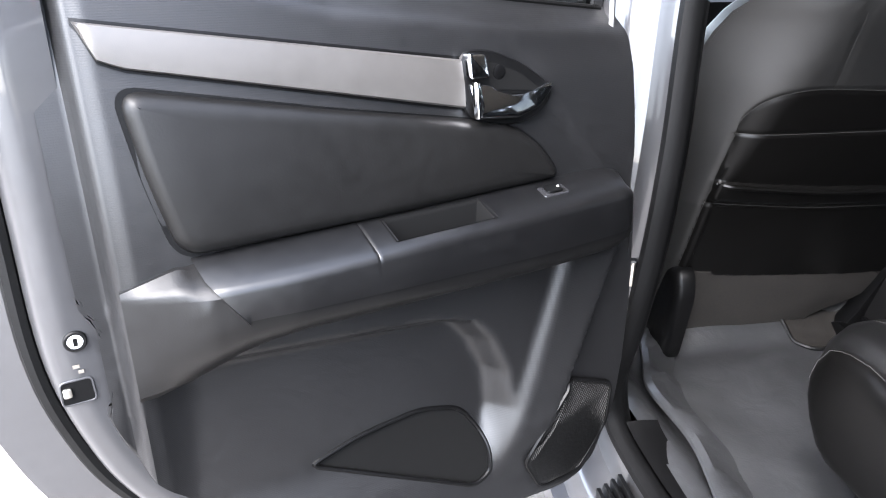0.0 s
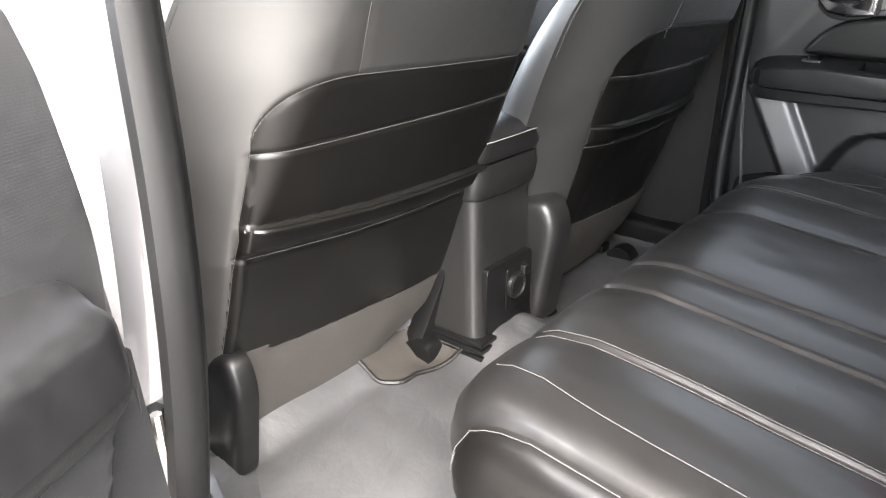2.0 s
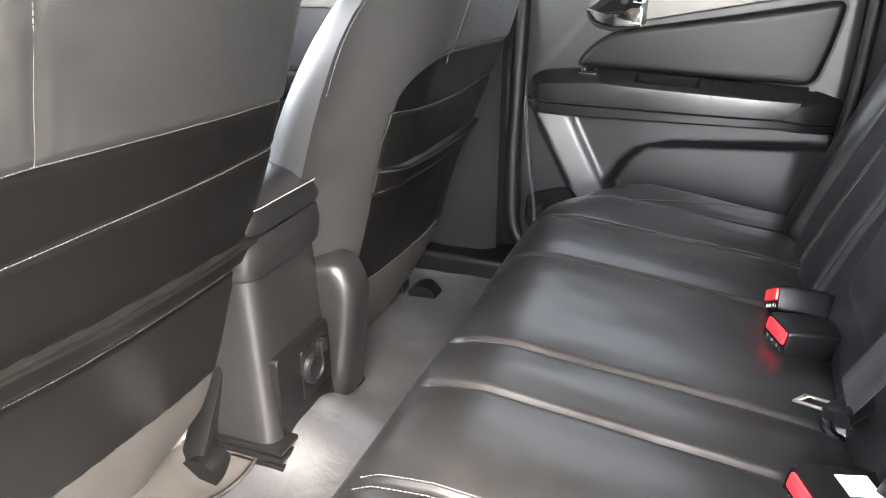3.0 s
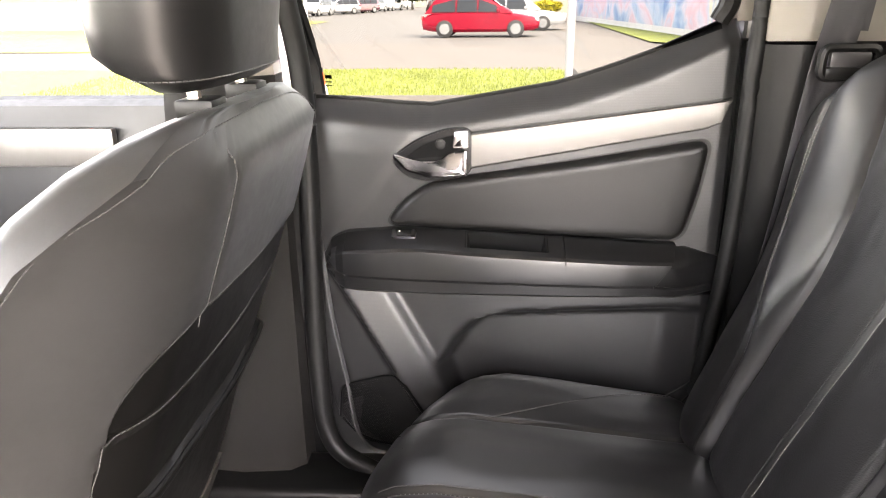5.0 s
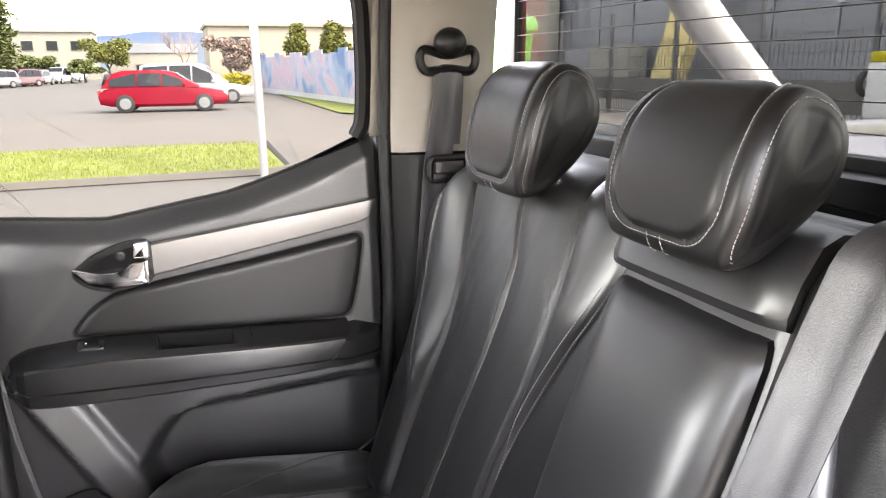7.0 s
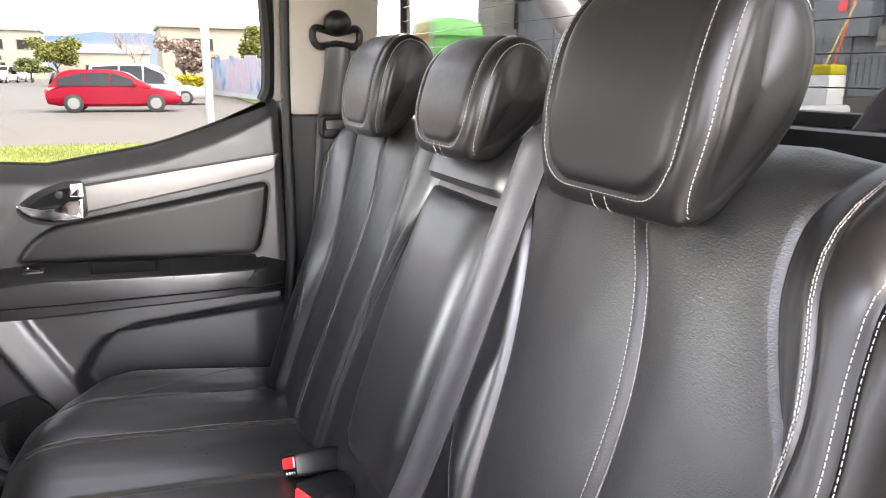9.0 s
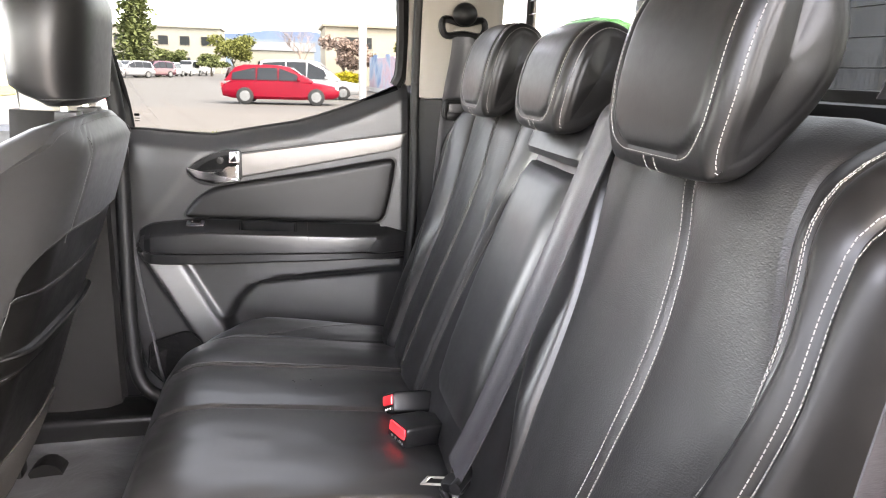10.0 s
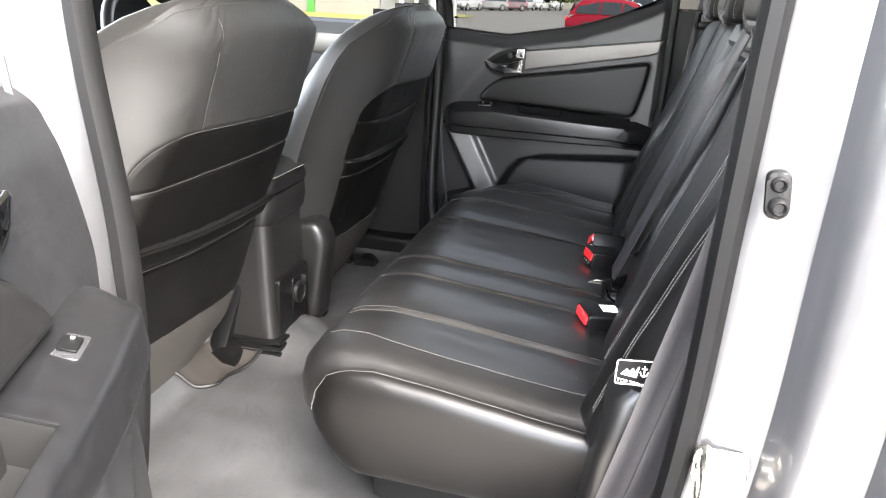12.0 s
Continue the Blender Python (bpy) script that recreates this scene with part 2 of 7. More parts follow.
def stitches(lines, pitch=0.0062, length=0.0044, r=0.0007):
    """Short raised threads along lines."""
    bm = bmesh.new()
    for line in lines:
        P = [Vector(p) for p in line]
        run = 0.0
        for a, b in zip(P, P[1:]):
            seg = (b - a).length
            if seg < 1e-6:
                continue
            d = (b - a) / seg
            s = d.cross(Vector((0.31, 0.2, 0.93))).normalized()
            u = s.cross(d)
            while run < seg:
                c = a + d * run
                e = c + d * length
                ends = [[bm.verts.new(q + s * i * r + u * j * r) for i, j in ((1, 0), (0, 1), (-1, 0), (0, -1))] for q in (c, e)]
                for k in range(4):
                    bm.faces.new((ends[0][k], ends[0][(k + 1) % 4], ends[1][(k + 1) % 4], ends[1][k]))
                bm.faces.new(ends[0][::-1])
                bm.faces.new(ends[1])
                run += pitch
            run -= seg
    return bm


def pillow(outline, place, steps, bm=None):
    """A padded flat shape: steps of (inset, height) from its rim inwards, then closed."""
    bm = bm or bmesh.new()
    m = len(outline)
    area = sum(outline[i][0] * outline[(i + 1) % m][1] - outline[(i + 1) % m][0] * outline[i][1] for i in range(m))
    sgn = 1 if area > 0 else -1
    normals = []
    for i in range(m):
        d = Vector(outline[(i + 1) % m]) - Vector(outline[i - 1])
        d.normalize()
        normals.append(Vector((-d.y, d.x)) * sgn)
    rings = []
    for inset, h in steps:
        rings.append([(outline[i][0] + normals[i].x * inset, outline[i][1] + normals[i].y * inset, h) for i in range(m)])
    last = rings[-1]
    cx, cy = sum(p[0] for p in last) / m, sum(p[1] for p in last) / m
    for k in (0.85, 0.65, 0.45, 0.25, 0.08):
        rings.append([(cx + (p[0] - cx) * k, cy + (p[1] - cy) * k, p[2]) for p in last])
    loft(bm, [[place(*p) for p in r] for r in rings])
    return bm


def lerp(x, xs, ys):
    return float(np.interp(x, xs, ys))


def bend(x, xs, ys):
    """Like lerp, with rounded corners."""
    n = len(xs)
    if x <= xs[0] or x >= xs[-1]:
        return lerp(x, xs, ys)
    i = max(k for k in range(n - 1) if xs[k] <= x)
    slope = lambda k: (ys[min(k + 1, n - 1)] - ys[max(k - 1, 0)]) / (xs[min(k + 1, n - 1)] - xs[max(k - 1, 0)])
    h = xs[i + 1] - xs[i]
    t = (x - xs[i]) / h
    return (2 * t ** 3 - 3 * t * t + 1) * ys[i] + (t ** 3 - 2 * t * t + t) * h * slope(i) + (3 * t * t - 2 * t ** 3) * ys[i + 1] + (t ** 3 - t * t) * h * slope(i + 1)


def smoothstep(a, b, x):
    t = min(max((x - a) / (b - a), 0), 1)
    return t * t * (3 - 2 * t)


def dip(d, w):
    return math.exp(-(d / w) ** 2)


def seam_parts(lines, mat, parent, label="", pitch=0.0055, length=0.004, r=0.00065, name="seam_stitching"):
    """One part of raised threads for each seam line."""
    for line in lines:
        part(name, stitches([line], pitch, length, r), mat, parent, label)

# ---- cabin shell ----
FLOOR_Z, GROUND_Z = 0.08, -0.52


def floor_height(x, y):
    z = FLOOR_Z + 0.05 * smoothstep(0.82, 0.9, y)
    z += 0.06 * smoothstep(0.16, 0.02, abs(x + 0.03)) * smoothstep(0.55, 0.75, y)
    z += 0.10 * smoothstep(0.34, 0.22, y) * smoothstep(0.58, 0.5, abs(x - 0.05))
    z += 0.035 * smoothstep(-0.64, -0.70, x) + 0.03 * smoothstep(0.58, 0.64, x)
    z += 0.006 * dip(y - 0.80 - 0.3 * (x + 0.33), 0.012) * dip(x + 0.36, 0.07)
    z += 0.008 * noise.noise(Vector((x * 5, y * 5, 0.3))) + 0.003 * noise.noise(Vector((x * 17, y * 17, 4)))
    return z


def make_floor():
    bm = bmesh.new()
    nx, ny = 110, 120
    rows = [[Vector((-0.725 + 1.40 * i / nx, -0.26 + 1.5 * j / ny, 0)) for i in range(nx + 1)] for j in range(ny + 1)]
    for r in rows:
        for p in r:
            p.z = floor_height(p.x, p.y)
    loft(bm, rows, closed=False)
    thing("floor", bm, VINYL, "grey grained vinyl floor covering of the cabin", "floor", kind="structure")
    bm = bmesh.new()
    box(bm, -0.74, 0.7, 1.2, 2.2, 0.02, 0.1)
    box(bm, -0.74, 0.7, -0.3, 2.2, -0.02, 0.02)
    thing("floor_front", bm, CARPET, "dark carpeted floor pan under the front seats", "floor", kind="structure")
    # bare carpet round the console and the seat rails, with the bound edge of the vinyl
    line = smooth_line([(0.14, 0.752, 0), (0.03, 0.752, 0), (-0.053, 0.755, 0), (-0.135, 0.765, 0), (-0.185, 0.785, 0), (-0.215, 0.798, 0), (-0.25, 0.80, 0), (-0.275, 0.825, 0), (-0.285, 0.86, 0), (-0.3, 0.9, 0)], 6)
    bm = bmesh.new()
    loft(bm, [[(p.x, p.y + d, floor_height(p.x, p.y + d) + 0.005) for d in (0.0, 0.02, 0.05, 0.09, 0.14)] for p in line], closed=False)
    thing("floor_carpet", bm, CARPET, "brown-grey carpet showing round the console base", "floor", kind="structure")
    thing("floor_edge", tube([(p.x, p.y, floor_height(p.x, p.y) + 0.006) for p in line], 0.004, 6), RUBBER, "dark bound edge of the vinyl floor", "floor edge", kind="structure")
    # the cut edge of the vinyl, lifted and folded beside the open doorway
    bm = bmesh.new()
    edge = smooth_line([(-0.54, 0.90, 0.125), (-0.59, 0.86, 0.12), (-0.63, 0.76, 0.115), (-0.665, 0.66, 0.13), (-0.655, 0.52, 0.125), (-0.68, 0.38, 0.12)], 8)
    rings = []
    for i, p in enumerate(edge):
        k = 0.012 * math.sin(i * 0.7)
        rings.append([p + Vector(q) for q in ((0.07, 0, -0.045), (0.03, 0, -0.012 + k), (0.0, 0, 0.004), (-0.012, 0, 0.0), (-0.014, 0, -0.004), (0.02, 0, -0.03 + k))])
    loft(bm, rings)
    thing("vinyl_edge", bm, VINYL, "folded loose edge of the grey vinyl floor by the doorway", "floor edge", kind="structure")


make_floor()

RING = [(-0.66, 0.67, 1.13), (-0.69, 0.645, 0.95), (-0.715, 0.618, 0.78), (-0.735, 0.582, 0.6), (-0.75, 0.570, 0.45),
        (-0.765, 0.578, 0.3), (-0.775, 0.595, 0.2), (-0.772, 0.575, 0.13), (-0.76, 0.48, 0.1), (-0.75, 0.36, 0.095), (-0.745, 0.24, 0.095), (-0.745, 0.12, 0.12),
        (-0.745, 0.035, 0.21), (-0.74, -0.008, 0.35), (-0.74, -0.022, 0.5), (-0.735, -0.025, 0.68), (-0.73, -0.027, 0.8), (-0.715, -0.03, 0.95),
        (-0.68, -0.02, 1.1), (-0.655, 0.08, 1.17), (-0.65, 0.33, 1.19), (-0.65, 0.55, 1.185)]
APERTURE = smooth_line(RING, 8, closed=True)


def offset_ring(line, out, dx):
    n, res = len(line), []
    for i, p in enumerate(line):
        a, b = line[i - 2], line[(i + 2) % n]
        d = Vector((0, b.y - a.y, b.z - a.z)).normalized()
        nrm = Vector((0, -d.z, d.y))
        if nrm.dot(Vector((0, p.y - 0.3, p.z - 0.62))) < 0:
            nrm = -nrm
        res.append(Vector((p.x + dx, p.y + nrm.y * out, p.z + nrm.z * out)))
    return res


def make_aperture():
    bm = bmesh.new()
    prof = [(0.0, 0.004), (0.012, -0.004), (0.028, -0.008), (0.05, -0.010), (0.064, -0.016), (0.07, -0.032), (0.074, -0.052), (0.084, -0.062), (0.115, -0.068), (0.128, -0.075), (0.134, -0.1), (0.16, -0.105)]
    loft(bm, [offset_ring(APERTURE, o, dx) for o, dx in prof], cap=False)
    thing("wall_left", bm, PAINT, "silver painted door jamb and pillars round the open doorway", "car body", kind="structure")
    bm = bmesh.new()
    sec = [(0.012, 0.012), (0.006, 0.02), (-0.004, 0.018), (-0.012, 0.008), (-0.013, -0.006), (-0.008, -0.016), (0.002, -0.018), (0.01, -0.01)]
    rings = [offset_ring(APERTURE, a, b) for a, b in sec]
    loft(bm, [[r[i] for r in rings] for i in range(len(APERTURE))], loop=True)
    thing("seal", bm, SEAL, "grey rubber weather seal round the doorway", "door seal", kind="structure")
    # inner pillar trim
    lower = [i for i, p in enumerate(APERTURE)]
    def band(name, keep, prof, mat, label):
        bm = bmesh.new()
        rings = [offset_ring(APERTURE, o, dx) for o, dx in prof]
        idx = [i for i in lower if keep(APERTURE[i])]
        runs, cur = [], [idx[0]]
        for i in idx[1:]:
            if i == cur[-1] + 1:
                cur.append(i)
            else:
                runs.append(cur)
                cur = [i]
        runs.append(cur)
        for r in runs:
            loft(bm, [[ring[i] for i in r] for ring in rings], closed=False)
        thing(name, bm, mat, label, "pillar trim", kind="structure")
    prof = [(-0.006, 0.006), (0.002, 0.018), (0.012, 0.03), (0.035, 0.042), (0.09, 0.055), (0.2, 0.05)]
    band("trim_pillar_front", lambda p: p.y > 0.5 and 0.12 < p.z < 0.80, prof, PLASTIC_DARK, "black plastic lower trim of the door pillar")
    band("trim_pillar_front_upper", lambda p: p.y > 0.5 and p.z > 0.79, prof, BEIGE, "beige upper trim of the door pillar")
    band("trim_pillar_rear", lambda p: p.y < 0.07 and 0.11 < p.z < 0.86, prof[:-2], PLASTIC_DARK, "black lower trim of the rear pillar")
    band("trim_pillar_rear_upper", lambda p: p.y < 0.07 and p.z > 0.85, prof[:-1], BEIGE, "beige upper trim of the rear pillar")
    band("trim_sill", lambda p: p.z < 0.13, [(-0.016, 0.012), (-0.017, 0.04), (-0.005, 0.07), (0.02, 0.08)], PLASTIC_DARK, "black plastic door sill trim")
    # ribbed scuff strips on the sill
    for k in range(4):
        bm = boxed(-0.786 - 0.011 * k, -0.779 - 0.011 * k, 0.12, 0.52, 0.03, 0.078 - 0.008 * k, 0.002)
        thing("scuff_strip", bm, PLASTIC_DARK, "narrow black ribbed scuff strip on the painted sill", "scuff strip", "sill scuff strips")
    # outer skin behind and below
    bm = bmesh.new()
    box(bm, -0.90, -0.84, -2.0, -0.22, -0.1, 0.86, 0.02, 3)
    thing("wall_tub_left", bm, PAINT, "silver painted side of the cargo tub", "car body", kind="structure")
    bm = bmesh.new()
    box(bm, 0.84, 0.90, -2.0, -0.22, -0.1, 0.84, 0.02, 3)
    thing("wall_tub_right", bm, PAINT, "silver painted side of the cargo tub", "car body", kind="structure")
    bm = bmesh.new()
    box(bm, -0.92, -0.83, 0.745, 1.8, -0.15, 0.74, 0.03, 3)
    box(bm, -0.80, -0.745, 0.78, 1.8, 0.05, 0.70, 0.01, 2)
    thing("wall_front_left", bm, PAINT, "silver painted closed front door skin", "car body", kind="structure")


make_aperture()


def make_shell():
    # roof, rear wall and screens
    bm = bmesh.new()
    rows = []
    for j in range(13):
        y = -0.34 + 2.0 * j / 12
        drop = 0.10 * (max(y - 0.9, 0) / 0.8) ** 2 + 0.05 * smoothstep(-0.1, -0.34, y)
        rows.append([(x, y, 1.235 - drop - 0.05 * (x / 0.68) ** 4) for x in np.linspace(-0.68, 0.68, 15)])
    loft(bm, rows, closed=False)
    thing("ceiling", bm, HEADLINER, "pale beige fabric headliner", "headliner", kind="structure")
    bm = bmesh.new()
    rows = [[(x, y, 1.275 - 0.04 * (x / 0.74) ** 4 - 0.1 * (max(y - 0.9, 0) / 0.8) ** 2) for x in np.linspace(-0.76, 0.76, 15)] for y in np.linspace(-0.37, 1.68, 12)]
    loft(bm, rows, closed=False)
    thing("roof", bm, PAINT, "silver painted cab roof", "car body", kind="structure")
    bm = bmesh.new()
    box(bm, -0.74, 0.74, -0.34, -0.30, 0.0, 0.865, 0.004)
    box(bm, -0.74, 0.74, -0.33, -0.262, 0.855, 0.885, 0.006)
    thing("wall_rear", bm, PLASTIC_DARK, "black rear bulkhead and ledge below the back window", "bulkhead", kind="structure")
    win = empty("window_rear", "rear cab window with fine heating wires", "window", kind="structure")
    bm = bmesh.new()
    box(bm, -0.76, 0.76, -0.318, -0.314, 0.88, 1.2)
    pane = part("pane", bm, GLASS_REAR, win, "clear glass pane", smooth=False)
    for x0, x1, z0, z1 in ((-0.79, -0.74, 0.86, 1.22), (0.74, 0.79, 0.86, 1.22), (-0.74, 0.74, 1.17, 1.22), (-0.74, 0.74, 0.862, 0.898)):
        part("window_frame", boxed(x0, x1, -0.33, -0.305, z0, z1, 0.003), RUBBER, win)
    for k in range(9):
        z = 0.92 + 0.03 * k
        part("heating_wire", tube([(-0.74, -0.311, z), (0.74, -0.311, z)], 0.0007, 5), RUBBER, win)
    # right-hand side: sill, pillar trims
    bm = boxed(0.60, 0.72, -0.2, 1.9, 0.03, 0.135, 0.015, 3)
    thing("trim_sill_right", bm, PLASTIC_DARK, "black plastic sill trim along the far door", "sill trim", kind="structure")
    bm = bmesh.new()
    ring = lambda z, y0, y1, x: [(0.745, y0, z), (x + 0.02, y0, z), (x, y0 + 0.025, z), (x - 0.008, (y0 + y1) / 2, z), (x, y1 - 0.025, z), (x + 0.02, y1, z), (0.745, y1, z)]
    loft(bm, [ring(0.05, 0.645, 0.86, 0.655), ring(0.2, 0.648, 0.85, 0.66), ring(0.5, 0.65, 0.84, 0.675), ring(0.8, 0.65, 0.82, 0.685)])
    thing("trim_pillar_right", bm, PILLAR_FELT, "dark brownish grey lower trim of the far middle pillar", "pillar trim", kind="structure")
    bm = bmesh.new()
    loft(bm, [ring(0.8, 0.652, 0.80, 0.69), ring(1.0, 0.668, 0.79, 0.675), ring(1.2, 0.69, 0.79, 0.64)])
    thing("trim_pillar_right_upper", bm, BEIGE, "beige upper trim of the far middle pillar", "pillar trim", kind="structure")
    bm = bmesh.new()
    ring = lambda z, x: [(x + 0.10, -0.035, z), (x + 0.012, -0.035, z), (x, -0.05, z), (x - 0.012, -0.12, z), (x - 0.02, -0.185, z), (x - 0.005, -0.212, z), (x + 0.03, -0.225, z), (x + 0.10, -0.23, z)]
    loft(bm, [ring(0.845, 0.648), ring(0.95, 0.64), ring(1.05, 0.63), ring(1.2, 0.60)])
    thing("trim_pillar_rear_right", bm, BEIGE, "beige upper trim of the far rear pillar", "pillar trim", kind="structure")
    bm = bmesh.new()
    loft(bm, [ring(0.1, 0.655), ring(0.4, 0.655), ring(0.84, 0.652)])
    thing("trim_quarter_right", bm, PLASTIC_DARK, "black lower quarter trim beside the rear seat", "pillar trim", kind="structure")
    bm = bmesh.new()
    box(bm, 0.80, 0.88, -0.36, 1.9, -0.1, 0.70, 0.02)
    box(bm, 0.745, 0.82, 0.655, 0.80, 0.0, 1.22, 0.01)
    box(bm, 0.72, 0.80, -0.23, -0.06, 0.0, 1.22, 0.01)
    box(bm, -0.82, -0.79, -0.36, -0.24, 0.0, 1.22, 0.01)
    thing("wall_right", bm, PAINT, "silver painted body side", "car body", kind="structure")
    thing("trim_door_gap", boxed(0.738, 0.76, 0.612, 0.66, 0.08, 0.765, 0.004), RUBBER, "black rubber-lined gap at the far door's hinge edge", "door seal", kind="structure")
    line = smooth_line([(0.672, 0.66, 1.18), (0.712, 0.635, 0.95), (0.735, 0.618, 0.77), (0.728, 0.622, 0.5), (0.712, 0.622, 0.3), (0.69, 0.60, 0.17), (0.66, 0.5, 0.12)], 10)
    thing("seal_front", tube(line, 0.017, 10), RUBBER, "black rubber door seal", "door seal", kind="structure")
    line = smooth_line([(0.63, -0.03, 1.2), (0.668, -0.03, 0.95), (0.672, -0.028, 0.8), (0.668, -0.025, 0.55), (0.66, 0.0, 0.3)], 10)
    thing("seal_rear", tube(line, 0.012, 10), RUBBER, "black rubber door seal", "door seal", kind="structure")
    # striker and rubber stop on the rear jamb
    st = empty("door_stop", "black rubber door stop with two round bosses on the jamb", "door stop", at=pose(-0.747, -0.053, 0.715) @ Matrix.Diagonal((0.66, 0.66, 0.66, 1)))
    out = rounded([(-0.014, -0.03), (0.014, -0.03), (0.014, 0.03), (-0.014, 0.03)], 0.012)
    tilt = Matrix.Rotation(radians(-7), 4, "X")
    put = lambda a, b, d: tilt @ Vector((-d + 0.004, a, b))
    part("base_plate", prism(out, put, 0.012, 0.004, 2), RUBBER, st)
    for zc, r, h in ((0.014, 0.0095, 0.016), (-0.013, 0.0105, 0.024)):
        bm = bmesh.new()
        loft(bm, [[put(r * f * math.cos(a), zc + r * f * math.sin(a), d) for a in np.linspace(0, 2 * math.pi, 17)[:-1]] for d, f in ((0.008, 1.15), (h, 1), (h + 0.003, 0.75), (h - 0.002, 0.5))])
        part("boss", bm, RUBBER, st)
    sk = empty("door_striker", "bare metal door latch striker bolted to the jamb", "striker", at=pose(-0.752, -0.052, 0.455))
    part("loop", tube(smooth_line([(0.0, 0.012, 0.016), (-0.03, 0.016, 0.016), (-0.045, 0.016, 0.010), (-0.045, 0.016, -0.010), (-0.03, 0.016, -0.016), (0, 0.012, -0.016)], 5), 0.0045, 8, up=(0, 1, 0)), STEEL, sk)
    out = rounded([(-0.026, -0.018), (0.022, -0.018), (0.022, 0.018), (-0.026, 0.018)], 0.008)
    part("base_plate", prism(out, lambda a, b, d: (-d, a, b), 0.005, 0.0015), STEEL, sk)
    for y in (-0.018, 0.014):
        bm = bmesh.new()
        loft(bm, [[(-d, y + 0.007 * f * math.cos(a), 0.007 * f * math.sin(a)) for a in np.linspace(0, 2 * math.pi, 13)[:-1]] for d, f in ((0.004, 1), (0.011, 1), (0.013, 0.7))])
        part("bolt", bm, STEEL, sk)
    # door check strap on the front jamb
    cs = empty("check_strap", "black metal door check strap at the jamb", "door check", at=pose(-0.770, 0.600, 0.401))
    part("bracket", boxed(-0.018, 0.012, -0.012, 0.004, -0.016, 0.016, 0.003), RUBBER, cs)
    part("arm", boxed(-0.10, 0.005, -0.02, -0.013, -0.006, 0.006, 0.002), RUBBER, cs)
    part("pin", tube([(-0.004, -0.02, -0.018), (-0.004, -0.02, 0.02)], 0.005), STEEL, cs)


make_shell()


def make_front():
    # far front door, dashboard, screen: seen between and past the front seats
    fd = empty("front_door", "far front door with silver strip, charcoal panel", "car door", kind="structure")
    bm = bmesh.new()
    loft(bm, [[(x, y, z) for y in np.linspace(0.80, 1.75, 8)] for x, z in ((0.70, 0.1), (0.69, 0.4), (0.695, 0.62), (0.70, 0.70), (0.71, 0.755), (0.76, 0.765), (0.78, 0.70))], closed=False)
    part("panel", bm, PLASTIC, fd)
    part("trim_strip", boxed(0.683, 0.70, 0.9, 1.55, 0.665, 0.725, 0.006), SILVER_TRIM, fd, "silver decor strip")
    part("armrest", boxed(0.62, 0.70, 0.85, 1.45, 0.46, 0.53, 0.02, 3), PLASTIC_DARK, fd)
    for a, b in (((0.74, 0.79, 0.76), (0.665, 0.80, 1.18)), ((0.665, 0.8, 1.18), (0.665, 1.35, 1.16)), ((0.665, 1.35, 1.16), (0.73, 1.75, 0.78))):
        part("window_frame", tube([a, b], 0.018, 8, up=(1, 0, 0)), RUBBER, fd)
    bm = bmesh.new()
    v = [bm.verts.new(p) for p in ((0.745, 0.79, 0.75), (0.73, 1.75, 0.77), (0.668, 1.35, 1.16), (0.668, 0.8, 1.18))]
    bm.faces.new(v)
    part("pane", bm, GLASS_FRONT, fd, "clear glass pane", smooth=False).visible_shadow = False
    fl = empty("front_door_near", "closed near front door with window, seen past the pillar", "car door", kind="structure")
    for a, b in (((-0.745, 0.80, 0.76), (-0.665, 0.80, 1.18)), ((-0.665, 0.8, 1.18), (-0.665, 1.35, 1.16)), ((-0.665, 1.35, 1.16), (-0.73, 1.75, 0.78))):
        part("window_frame", tube([a, b], 0.018, 8, up=(1, 0, 0)), RUBBER, fl)
    bm = bmesh.new()
    loft(bm, [[(x, y, z) for y in np.linspace(0.80, 1.75, 8)] for x, z in ((-0.70, 0.1), (-0.69, 0.4), (-0.70, 0.70), (-0.71, 0.755), (-0.76, 0.765), (-0.78, 0.70))], closed=False)
    part("panel", bm, PLASTIC, fl)
    bm = bmesh.new()
    bm.faces.new([bm.verts.new(p) for p in ((-0.745, 0.79, 0.75), (-0.73, 1.75, 0.77), (-0.668, 1.35, 1.16), (-0.668, 0.8, 1.18))])
    part("pane", bm, GLASS_CLEAR, fl, "clear glass pane", smooth=False)
    dash = empty("dashboard", "charcoal dashboard with instrument hood and centre stack", "dashboard", kind="structure")
    bm = bmesh.new()
    prof = [(1.95, 0.2), (1.62, 0.25), (1.55, 0.45), (1.50, 0.62), (1.52, 0.70), (1.60, 0.74), (1.95, 0.74)]
    loft(bm, [[(x, y + 0.05 * (x / 0.7) ** 2, z) for y, z in prof] for x in np.linspace(-0.7, 0.7, 9)])
    part("panel", bm, PLASTIC_DARK, dash)
    bm = bmesh.new()
    loft(bm, [[(0.34 + 0.19 * math.cos(a) * s, y, 0.72 + 0.11 * max(math.sin(a), -0.2) * s) for a in np.linspace(0, 2 * math.pi, 25)[:-1]] for y, s in ((1.43, 0.9), (1.42, 1.0), (1.6, 1.02), (1.75, 0.8))])
    part("instrument_hood", bm, PLASTIC_DARK, dash)
    part("screen", boxed(-0.14, 0.08, 1.478, 1.50, 0.55, 0.68, 0.005), PLASTIC_GLOSS, dash, "dark glossy centre display")
    part("switch_panel", boxed(-0.14, 0.08, 1.485, 1.51, 0.48, 0.54, 0.004), SILVER_TRIM, dash)
    wh = empty("steering_wheel", "black leather steering wheel with grey spokes", "steering wheel", at=pose(0.33, 1.27, 0.66, 66, 0, 0))
